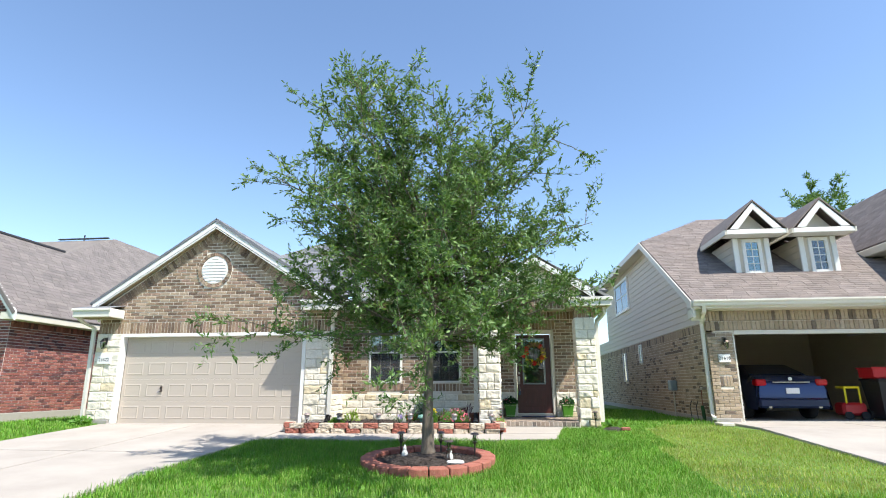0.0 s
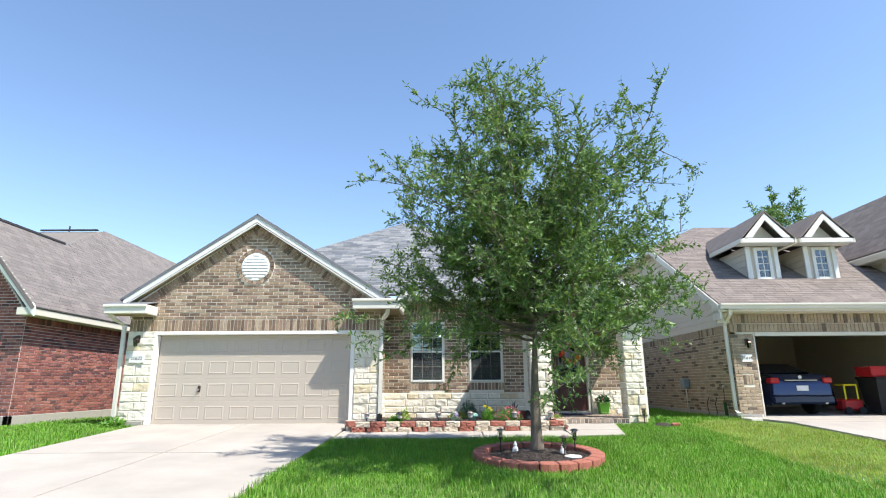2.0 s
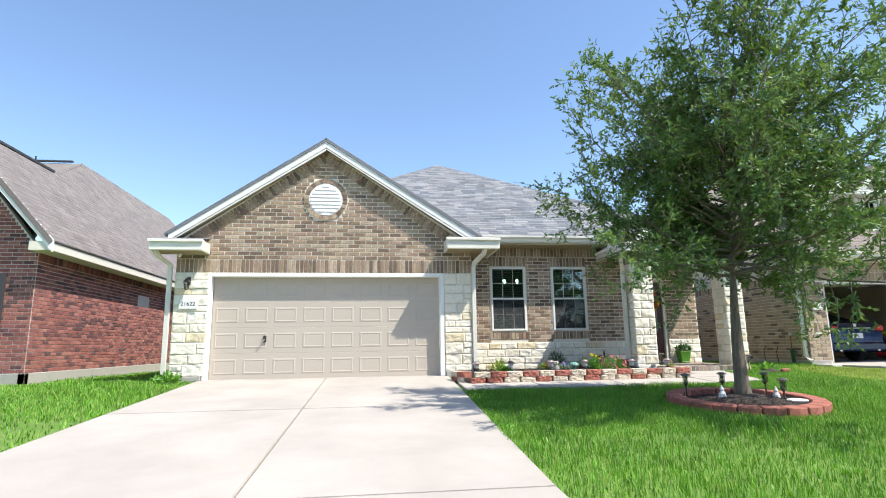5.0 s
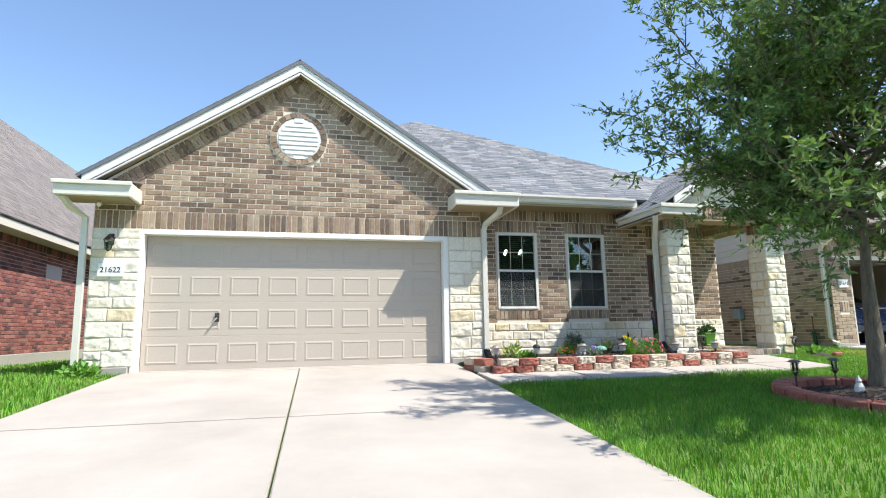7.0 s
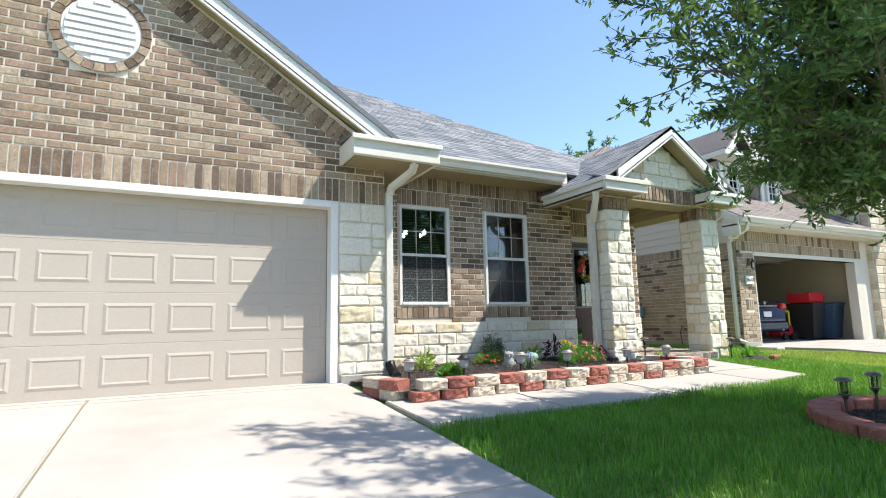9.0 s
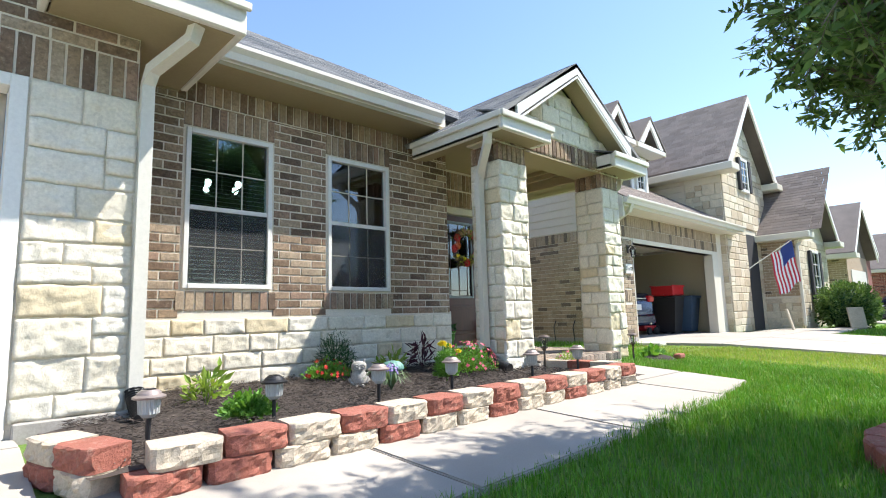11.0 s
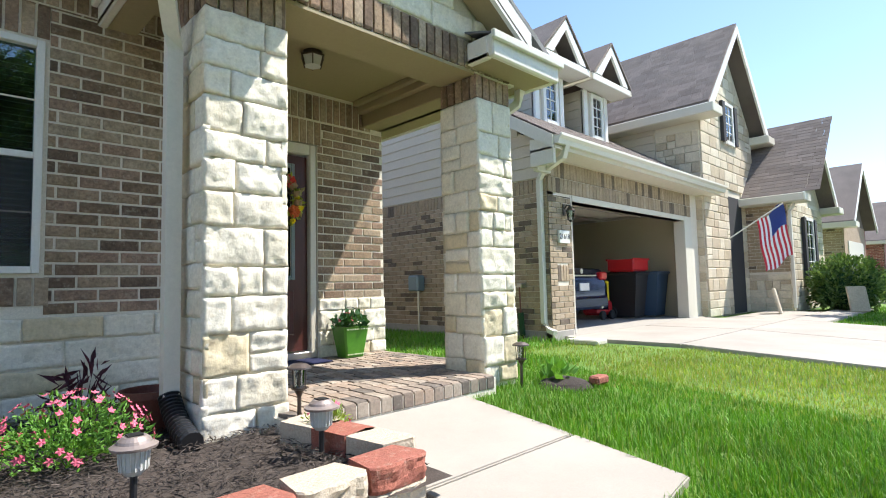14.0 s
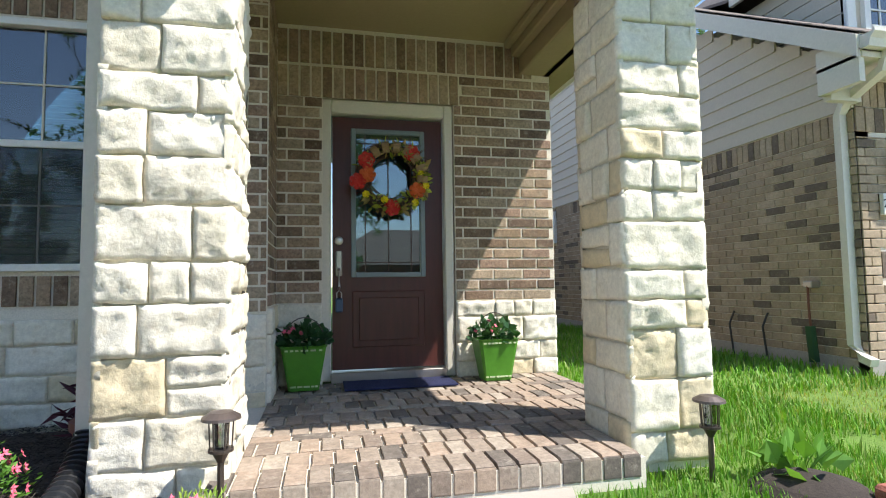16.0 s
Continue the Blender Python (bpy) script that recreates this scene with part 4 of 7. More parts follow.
part("soffit", boxes((6.4, 13.0, 13.72, NY, 2.76, 2.79), (6.4, 6.46, 13.7, NY, 2.55, 2.95), (6.46, NX, 14.02, NY, 2.5, 2.8)), M_CREAM, nb)
part("fascia", boxes((6.42, 13.1, 13.68, 13.72, 2.76, 2.94)), M_CREAM, nb)
gutter("gutter", (6.4, 13.68, 2.96), (13.15, 13.68, 2.96), "cream aluminium gutter above an open garage")
part("garage_trim", boxes((7.42, 7.46, NY - 0.01, NY + 0.2, 0.0, 2.24), (7.46, 11.92, NY - 0.02, NY + 0.2, 2.14, 2.24), (11.92, 12.3, NY - 0.02, NY + 0.22, 0.0, 2.24), bev=0.005), M_CREAM, nb)
for q in ((7.2, 12.55, 20.5, 20.6, -0.1, 2.9), (7.1, 7.2, NY + 0.2, 20.6, -0.1, 2.9), (12.55, 12.65, NY + 0.2, 20.6, -0.1, 2.9)):
    part("garage_wall", boxes(q), M_WALLIN, nb)
part("garage_ceiling", boxes((7.1, 12.6, NY + 0.2, 20.6, 2.75, 2.82)), M_WALLIN, nb)
part("garage_floor", boxes((7.1, 12.6, NY - 0.1, 20.6, -0.2, 0.03)), M_SLAB, nb)
part("garage_rail", boxes((7.5, 7.56, NY + 0.2, 17, 2.3, 2.36), (11.8, 11.86, NY + 0.2, 17, 2.3, 2.36), (7.5, 11.86, 15.0, 15.05, 2.3, 2.35), (7.5, 11.86, 16.0, 16.05, 2.3, 2.35)), M_STEEL, nb)
part("raised_door", boxes((7.5, 11.86, 14.5, 16.9, 2.37, 2.42)), M_CREAM, nb)


def small_window(parent, cx, y, z0, w, h, cols=2, rows=4, trim=0.09, axis="x"):
    """A trimmed window on a far wall facing -y, or facing -x."""
    e = sub("window", parent)
    hw = w / 2
    M = pose(cx, y, z0) if axis == "x" else pose(y, cx, z0, 0, 0, -90)
    e.matrix_basis = M
    part("frame", boxes((-hw - trim, -hw, -0.04, 0.02, -trim, h + trim), (hw, hw + trim, -0.04, 0.02, -trim, h + trim), (-hw, hw, -0.04, 0.02, h, h + trim), (-hw, hw, -0.05, 0.02, -trim, 0)), M_WHITE, e)
    part("pane", boxes((-hw, hw, -0.012, -0.008, 0, h)), M_GLASS, e)
    # Near-black sheet stands in for the unlit room behind the pane.
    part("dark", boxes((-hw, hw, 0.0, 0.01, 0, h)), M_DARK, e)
    b = [(-hw + w * i / cols - 0.01, -hw + w * i / cols + 0.01, -0.025, -0.013, 0, h) for i in range(1, cols)] + [(-hw, hw, -0.026, -0.0135, h * i / rows - 0.01, h * i / rows + 0.01) for i in range(1, rows)]
    part("grille", boxes(*b), M_WHITE, e)
    return e


def dormer(x, y):
    d = sub("dormer", nb)
    zb, zt = 3.55, 4.95
    part("body", boxes((x - 0.47, x + 0.47, y, y + 2.6, zb, zt)), M_SIDING, d)
    for i in range(7):
        z0 = zb + 0.05 + i * 0.19
        part("board", boxes((x - 0.49, x - 0.47, y + 0.02, y + 2.5, z0, z0 + 0.175), (x + 0.47, x + 0.49, y + 0.02, y + 2.5, z0, z0 + 0.175)), M_SIDING, d)
    part("corner_trim", boxes((x - 0.49, x - 0.35, y - 0.03, y + 0.06, zb, zt), (x + 0.35, x + 0.49, y - 0.03, y + 0.06, zb, zt), (x - 0.52, x + 0.52, y - 0.05, y, zb, zb + 0.26), (x - 0.55, x + 0.55, y - 0.07, y, zb + 0.24, zb + 0.30), bev=0.008), M_WHITE, d)
    small_window(d, x, y - 0.02, 4.0, 0.33, 0.82)
    ex, ap, ez, yo = 0.80, 5.88, 4.98, y - 0.45
    part("return", boxes((x - ex, x + ex, yo, y + 0.02, ez - 0.02, ez + 0.12), bev=0.015), M_WHITE, d)
    part("pediment", prism([(x - 0.5, y - 0.1, ez + 0.1), (x + 0.5, y - 0.1, ez + 0.1), (x, y - 0.1, ap - 0.25)], (0, 0.05, 0)), M_SIDING, d)
    for s in (-1, 1):
        part("rake", prism([(x + s * (ex - 0.12), yo, ez + 0.14), (x, yo, ap), (x, yo, ap - 0.2), (x + s * (ex - 0.34), yo, ez + 0.14)], (0, 0.05, 0)), M_WHITE, d)
        part("dormer_roof", prism([(x + s * ex, yo - 0.02, ez + 0.1), (x, yo - 0.02, ap + 0.03), (x, y + 3.4, ap + 0.03), (x + s * ex, y + 1.6, ez + 0.1)], (0, 0, 0.05)), M_SHINGLE_B, d)
        part("dormer_fascia", boxes((x + s * ex - 0.03, x + s * ex + 0.03, yo, y + 1.5, ez - 0.02, ez + 0.12)), M_CREAM, d)


dormer(8.72, 15.3)
dormer(10.48, 15.3)
small_window(nb, 23.3, NX - 0.03, 4.0, 2.4, 1.15, 2, 2, 0.1, "y")
small_window(nb, 23.7, NX - 0.02, 1.1, 0.5, 1.1, 1, 2, 0.04, "y")
small_window(nb, 20.9, NX - 0.02, 1.75, 0.3, 0.6, 1, 2, 0.04, "y")

# two-storey gable block and wing
part("tower", boxes((12.7, 16.4, 13.95, 21, -0.1, 4.72)), M_STONE_MORTAR, nb)
part("tower_gable", prism([(12.7, 13.95, 4.7), (16.4, 13.95, 4.7), (16.4, 13.95, 4.9), (14.55, 13.95, 7.0), (12.7, 13.95, 4.9)], (0, 0.15, 0)), M_STONE_MORTAR, nb)
tw = []
for p in ashlar(3.7, 6.9, random.Random(8), hmin=0.16, hmax=0.3, lmin=0.25, lmax=0.6, holes=[(1.6, 2.6, 0, 2.9)]):
    for a, b in spans([(0, 0), (3.7, 0), (3.7, 4.8), (1.85, 6.85), (0, 4.8)], p[3]):
        u0, u1 = max(a, p[0]), min(b, p[1])
        if u1 - u0 > 0.08:
            tw.append((u0, u1, p[2], p[3]))
lay("stone", tw, (12.7, 13.95, 0), X, Z, 0.035, M_STONE_N, nb, 0)
lay("stone", [(a, b, c, d) for a, b, c, d in ashlar(1.0, 4.3, random.Random(9), hmin=0.16, hmax=0.28)], (12.7, 14.95, 0), -Y, Z, 0.03, M_STONE_N, nb, 0)
# Thin dark panel: the shade of the recessed entry, painted flat on the wall.
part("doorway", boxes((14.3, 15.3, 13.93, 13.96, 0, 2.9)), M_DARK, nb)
for i in range(24):
    z0 = 0.2 + i * 0.19
    if z0 > 2.9:
        part("siding_board", boxes((12.66, 12.7, 14.97, 20.8, z0, z0 + 0.18)), M_SIDING, nb)
for s, e0 in ((-1, 12.3), (1, 16.8)):
    part("roof", prism([(e0, 13.57, 4.72), (e0, 21.5, 4.72), (14.55, 21.5, 7.2), (14.55, 13.57, 7.2)], (0, 0, 0.07)), M_SHINGLE_B, nb)
    U = Vector((0, -s, 0))
    V = Vector((14.55 - e0, 0, 2.48)).normalized()
    lay("shingle", [(a, b, c - 0.02, d) for a, b, c, d in courses([(0, 0), (7.93, 0), (7.93, 3.34), (0, 3.34)], [], 0.14, 0.32, 0.006, rng, third=True, jitter=0.35)] if s == -1 else [],
        (e0, 13.57, 4.80), Vector((0, 1, 0)), V, 0.006 if s == 1 else -0.006, M_SHINGLE_B, nb, 0)
    part("rake_board", prism([(e0, 13.55, 4.74), (14.55, 13.55, 7.22), (14.55, 13.55, 7.0), (e0 + s * -0.1, 13.55, 4.56)], (0, 0.05, 0)), M_WHITE, nb)
part("eave_box", boxes((12.2, 12.8, 13.45, 20.8, 4.5, 4.72), (16.3, 16.9, 13.45, 14.05, 4.5, 4.72), bev=0.02), M_CREAM, nb)
e = small_window(nb, 14.55, 13.9, 4.3, 0.5, 0.9)
for q in ((14.02, 14.2), (14.9, 15.08)):
    part("shutter", boxes((*q, 13.83, 13.91, 4.25, 5.25)), M_DARK, nb)
wing = tagged(new("neighbour_wing"), "stone and brick gabled wing with a brown shingle roof", "house")
wwall = part("wall", boxes((15.6, 19.4, 12.98, 14.38, -0.1, 2.9)), M_MORTAR, wing)
lay("brick", courses([(0, 1.0), (1.4, 1.0), (1.4, 2.9), (0, 2.9)], [], CR, BL, 0.008, rng), (15.6, 14.38, 0), -Y, Z, 0.01, M_BRICK_N, wwall, 0)
lay("stone", ashlar(1.4, 0.95, rng), (15.6, 14.38, 0), -Y, Z, 0.03, M_STONE_N, wwall, 0)
lay("stone", ashlar(3.8, 2.8, rng, lmin=0.25, lmax=0.6), (15.6, 12.98, 0), X, Z, 0.03, M_STONE_N, wwall, 0)
part("gable", prism([(15.6, 12.98, 2.9), (19.4, 12.98, 2.9), (17.5, 12.98, 4.9)], (0, 0.1, 0)), M_STONE_N, wing)
for s, e0 in ((-1, 15.3), (1, 19.7)):
    part("roof", prism([(e0, 12.58, 2.85), (e0, 15, 2.85), (17.5, 15, 5.1), (17.5, 12.58, 5.1)], (0, 0, 0.07)), M_SHINGLE_B, wing)
    part("rake_board", prism([(e0, 12.56, 2.9), (17.5, 12.56, 5.16), (17.5, 12.56, 4.94), (e0, 12.56, 2.7)], (0, 0.05, 0)), M_WHITE, wing)
lay("shingle", courses([(0, 0), (2.8, 0), (2.8, 3.14), (0, 3.14)], [], 0.14, 0.32, 0.006, rng, third=True, jitter=0.35), (15.3, 15.0, 2.93), -Y, Vector((2.2, 0, 2.25)).normalized(), 0.008, M_SHINGLE_B, wing, 0)
for q in ((15.1, 15.75, 12.48, 14.3, 2.7, 2.9), (19.25, 19.9, 12.48, 13.2, 2.7, 2.9)):
    part("eave_box", boxes(q, bev=0.02), M_CREAM, wing)
small_window(wing, 17.5, 12.93, 0.9, 0.8, 1.5, 2, 4)
for q in ((16.8, 17.02), (17.98, 18.2)):
    part("shutter", boxes((*q, 12.86, 12.94, 0.8, 2.45)), M_DARK, wing)
part("downspout", tube([(15.5, 12.78, 2.7), (15.5, 12.90, 2.5), (15.5, 12.90, 0.1)], 0, flat=(0.04, 0.03)), M_GUTTER, wing)


def row_house(x0, w, yf, eave, apex, wallm, roofm, depth=9.0, garage=False, label=""):
    h = tagged(new("row_house"), label, "house", "houses along the street")
    wl = part("wall", boxes((x0, x0 + w, yf, yf + depth, -0.1, eave)), M_MORTAR, h)
    lay("brick", courses([(0, 0.1), (depth, 0.1), (depth, eave), (0, eave)], [], 0.0857, 0.255, 0.008, rng), (x0, yf + depth, 0), -Y, Z, 0.01, wallm, wl, 0)
    part("front", boxes((x0, x0 + w, yf - 0.03, yf, -0.1, eave)), wallm, h)
    cx = x0 + w / 2
    part("gable", prism([(x0, yf - 0.02, eave), (x0 + w, yf - 0.02, eave), (cx, yf - 0.02, apex)], (0, 0.1, 0)), wallm, h)
    for s, e0 in ((-1, x0 - 0.4), (1, x0 + w + 0.4)):
        part("roof", prism([(e0, yf - 0.4, eave - 0.05), (e0, yf + depth, eave - 0.05), (cx, yf + depth, apex + 0.15), (cx, yf - 0.4, apex + 0.15)], (0, 0, 0.08)), roofm, h)
        part("rake_board", prism([(e0, yf - 0.42, eave + 0.02), (cx, yf - 0.42, apex + 0.22), (cx, yf - 0.42, apex), (e0, yf - 0.42, eave - 0.18)], (0, 0.05, 0)), M_WHITE, h)
    part("eave_box", boxes((x0 - 0.5, x0 + 0.2, yf - 0.45, yf + depth, eave - 0.2, eave - 0.02)), M_CREAM, h)
    if garage:
        part("garage_door", boxes((x0 + 0.6, x0 + w - 0.6, yf - 0.06, yf - 0.03, 0, 2.1)), M_GUTTER, h)
    else:
        small_window(h, cx, yf - 0.05, 0.9, 0.9, 1.5, 2, 4)
    return h


row_house(22.5, 4.2, 12.95, 2.7, 4.75, M_BRICK_N, M_SHINGLE_B, garage=True, label="buff brick gabled house with a garage beyond the shrub")
row_house(29.5, 5.5, 14.0, 3.5, 5.7, M_BRICK_R, M_SHINGLE_B, label="dark red brick two-storey house further along the street")
row_house(38, 5.5, 13.6, 2.8, 5.0, M_BRICK_R, M_SHINGLE_B, garage=True, label="red brick gabled house further along the street")
row_house(47, 6, 14.2, 2.8, 5.2, M_BRICK_N, M_SHINGLE_B, label="buff brick gabled house further along the street")
row_house(58, 6, 14.6, 2.8, 5.2, M_BRICK_N, M_SHINGLE_B, garage=True, label="buff brick gabled house far along the street")

ndrive = structure("neighbour_driveway", "pale concrete driveway before an open garage")
for a, b in ((-2.5, 3), (3.02, 8.4), (8.42, 12.295), (12.3, 14.0)):
    for u0, u1 in ((6.95, 9.6), (9.62, 12.3)):
        bm = bmesh.new()
        slab(bm, u0 + (0.05 if u0 < 8 else 0), u1, a, b, 0.03)
        part("driveway_slab", bm, M_CONCRETE, ndrive)
bm = bmesh.new()
slab(bm, 12.3, 18.0, 11.7, 12.29, 0.03)
slab(bm, 12.3, 15.3, 12.3, 13.5, 0.03)
part("driveway_slab", bm, M_CONCRETE, ndrive)
for u0 in (22.0, 27.5):
    bm = bmesh.new()
    slab(bm, u0, u0 + 5.2, -2, 12.4, 0.03)
    part("driveway_slab", bm, M_CONCRETE, ndrive)

# ---- left-hand neighbour ----
lb = tagged(new("left_neighbour_house"), "dark red brick house with a taupe shingle hip roof", "house")
LX, LY = -11.45, 12.75
lw = part("wall", boxes((-24, LX, LY, LY + 0.2, -0.1, 2.6), (LX - 0.2, LX, LY + 0.2, 30, -0.1, 2.75)), M_MORTAR_R, lb)
part("gable", prism([(-15.0, LY, 2.6), (LX, LY, 2.6), (LX, LY, 2.7), (-13.22, LY, 4.95), (-15.0, LY, 2.9)], (0, 0.15, 0)), M_MORTAR_R, lb)
lay("brick", courses([(LY, 0.22), (30, 0.22), (30, 2.45), (LY, 2.45)], [(17.6, 18.4, 1.9, 2.2)], 0.08, 0.215, 0.012, rng), (LX, 0, 0), Y, Z, 0.01, M_BRICK_R, lw, 300, (-11.4, 13, 1.2))
lay("soldier_brick", row_of(LY, 30, 2.45, 2.68, 0.08, 0.012), (LX, 0, 0), Y, Z, 0.014, M_BRICK_R, lw, 0)
lay("brick", courses([(-16, 0.22), (LX, 0.22), (LX, 2.65), (-13.22, 4.9), (-15.2, 2.6), (-16, 2.6)], [(-12.9, -12.2, 0.7, 2.3)], 0.08, 0.215, 0.012, rng), (0, LY, 0), X, Z, 0.01, M_BRICK_R, lw, 200, (-11.6, 12, 1.5))
part("foundation", boxes((LX - 0.1, LX + 0.03, LY - 0.03, 30, -0.3, 0.22), (-24, LX + 0.03, LY - 0.03, LY + 0.1, -0.3, 0.22), bev=0.01), M_SLAB, lb)
part("shutter", boxes((-12.25, -11.98, LY - 0.06, LY - 0.01, 0.75, 2.2)), M_DARK, lb)
part("eave_board", boxes((LX + 0.0, LX + 0.42, LY - 0.35, 30, 2.62, 2.8)), M_CREAM, lb)
RX, RZ = -13.22, 5.36
part("rake_board", prism([(LX + 0.45, LY - 0.38, 2.58), (LX + 0.45, LY - 0.38, 2.82), (RX, LY - 0.38, RZ + 0.02), (RX, LY - 0.38, RZ - 0.26)], (0, 0.05, 0)), M_WHITE, lb)
part("rake_board", prism([(-15.5, LY - 0.38, 2.58), (-15.5, LY - 0.38, 2.82), (RX, LY - 0.38, RZ + 0.02), (RX, LY - 0.38, RZ - 0.26)], (0, 0.05, 0)), M_WHITE, lb)
# one long side slope, the low front ridge and the hip behind it
EX = LX + 0.45
V = Vector((-2.22, 0, 2.56)).normalized()
Q = [(EX, LY - 0.4, 2.8), (EX, 30, 2.8), (-14.6, 28, 6.95), (-14.6, 20.0, 6.95), (RX, 16.2, RZ), (RX, LY - 0.4, RZ)]
part("roof", prism(Q, (-0.06, 0, -0.06)), M_SHINGLE_G, lb)
qq = [(p[1] - (LY - 0.4), math.hypot(p[0] - EX, p[2] - 2.8)) for p in Q]
lay("shingle", courses(qq, [], 0.14, 0.34, 0.006, rng, third=True, jitter=0.3), (EX, LY - 0.4, 2.81), Y, V, 0.008, M_SHINGLE_G, lb, 0)
part("roof", prism([(RX, LY - 0.4, RZ), (RX, 17, RZ), (-15.6, 17, 2.8), (-15.6, LY - 0.4, 2.8)], (0, 0, -0.08)), M_SHINGLE_G, lb)
part("roof", prism([(RX, 16.2, RZ), (-14.6, 20.0, 6.95), (-18.2, 20.0, 6.95), (-23.0, 15.5, 2.9), (-13.0, 14.9, 2.9)], (0, 0, -0.08)), M_SHINGLE_G, lb)
part("roof", prism([(-18.2, 20, 6.95), (-21.5, 18.5, 7.9), (-30, 18.5, 7.9), (-30, 15, 4.5), (-23, 15.5, 2.9)], (0, 0, -0.08)), M_SHINGLE_G, lb)
part("front_ridge_vent", boxes((RX - 0.06, RX + 0.06, 13.3, 16.0, RZ - 0.01, RZ + 0.05)), M_DARK, lb)
part("ridge_vent", boxes((-17.2, -14.9, 19.95, 20.05, 7.0, 7.05)), M_DARK, lb)
part("roof_stack", tube([(-16.2, 20.2, 7.0), (-16.2, 20.2, 7.25)], 0.03, 6), M_DARK, lb)

# ---- front door ----
fd = thing("front_door", 2.45, PY + 0.05, 0.16, "dark mahogany front door with a leaded glass light", "door")
part("door_panel", boxes((-0.445, 0.445, 0, 0.05, 0.05, 0.80), (-0.445, -0.29, 0, 0.05, 0.80, 2.06), (0.29, 0.445, 0, 0.05, 0.80, 2.06), (-0.29, 0.29, 0, 0.05, 1.95, 2.06)), M_DOOR, fd)
part("raised_panel", boxes((-0.29, 0.29, -0.012, 0.0, 0.22, 0.66), (-0.24, 0.24, -0.02, -0.011, 0.27, 0.61), bev=0.006), M_DOOR, fd)
part("light_frame", boxes((-0.30, -0.26, -0.018, 0.0, 0.77, 1.97), (0.26, 0.30, -0.018, 0.0, 0.77, 1.97), (-0.26, 0.26, -0.018, 0.0, 0.77, 0.81), (-0.26, 0.26, -0.018, 0.0, 1.93, 1.97), bev=0.006), plain("door_light_frame", (0.2, 0.24, 0.25), 0.3), fd)
part("glass_light", boxes((-0.26, 0.26, 0.012, 0.016, 0.81, 1.93)), M_GLASS, fd, "leaded decorative glass")
part("leading", boxes((-0.19, -0.182, 0.004, 0.012, 0.81, 1.93), (0.182, 0.19, 0.004, 0.012, 0.81, 1.93), (-0.26, 0.26, 0.003, 0.011, 0.885, 0.893), (-0.26, 0.26, 0.003, 0.011, 1.85, 1.858), (-0.004, 0.004, 0.004, 0.012, 0.81, 1.93)), M_BRONZE, fd)
part("glass_back", boxes((-0.26, 0.26, 0.03, 0.04, 0.81, 1.93)), plain("door_glass_back", (0.16, 0.2, 0.22), 0.5), fd)
part("door_trim", boxes((-0.53, -0.455, -0.05, 0.06, -0.03, 2.19), (0.455, 0.53, -0.05, 0.06, -0.03, 2.19), (-0.455, 0.455, -0.05, 0.06, 2.08, 2.19), bev=0.01), M_CREAM, fd)
part("threshold", boxes((-0.455, 0.455, -0.08, 0.06, -0.04, 0.04), bev=0.006), M_STEEL, fd)
bm = lathe([(0.001, 0), (0.034, 0), (0.034, 0.015), (0.02, 0.02), (0.001, 0.022)])
part("deadbolt", bm, M_STEEL, fd, "", True, pose(-0.395, 0, 1.06, 90))
hs = part("door_handle", boxes((-0.42, -0.37, -0.015, 0, 0.78, 0.98), bev=0.01), M_STEEL, fd, "satin nickel handle set")
part("grip", tube([(-0.395, -0.015, 0.84), (-0.395, -0.07, 0.82), (-0.395, -0.07, 0.70), (-0.395, -0.02, 0.68)], 0.011), M_STEEL, hs)
lk = thing("lock_box", 2.055, PY + 0.0, 0.66, "blue-grey key lock box hanging from the door handle", "lock")
part("lock_body", boxes((-0.028, 0.028, -0.03, 0.01, 0.0, 0.11), bev=0.008), plain("lock_blue", (0.05, 0.09, 0.16), 0.5), lk)
part("shackle", tube([(-0.018, -0.01, 0.10), (-0.018, -0.01, 0.15), (0, -0.01, 0.17), (0.018, -0.01, 0.15), (0.018, -0.01, 0.10)], 0.005, 6), M_STEEL, lk)

M_PLEAF = {k: leafy(k, v, 0.3) for k, v in {
    "bright_leaf": [(0.12, 0.28, 0.04), (0.17, 0.36, 0.07)], "dark_leaf": [(0.03, 0.09, 0.035), (0.05, 0.13, 0.05)], "grey_leaf": [(0.12, 0.2, 0.12), (0.18, 0.26, 0.16)],
    "lime_leaf": [(0.30, 0.42, 0.08), (0.22, 0.34, 0.06)], "wreath_leaf": [(0.42, 0.45, 0.07), (0.24, 0.30, 0.05), (0.40, 0.30, 0.12)], "purple_leaf": [(0.07, 0.02, 0.035), (0.10, 0.03, 0.05)]}.items()}
M_RED, M_PINK, M_YEL, M_VIO, M_ORG = (plain(n, c, 0.6) for n, c in (("red_petal", (0.6, 0.03, 0.02)), ("pink_petal", (0.75, 0.14, 0.22)), ("yellow_petal", (0.9, 0.74, 0.025)), ("violet_petal", (0.35, 0.25, 0.6)), ("orange_petal", (0.65, 0.12, 0.02))))
M_TWIG = plain("twig", (0.10, 0.065, 0.04), 0.8)
M_TERRA = surface("terracotta", [(0.20, 0.07, 0.045), (0.16, 0.055, 0.04)], 0.8, vary=0.2)


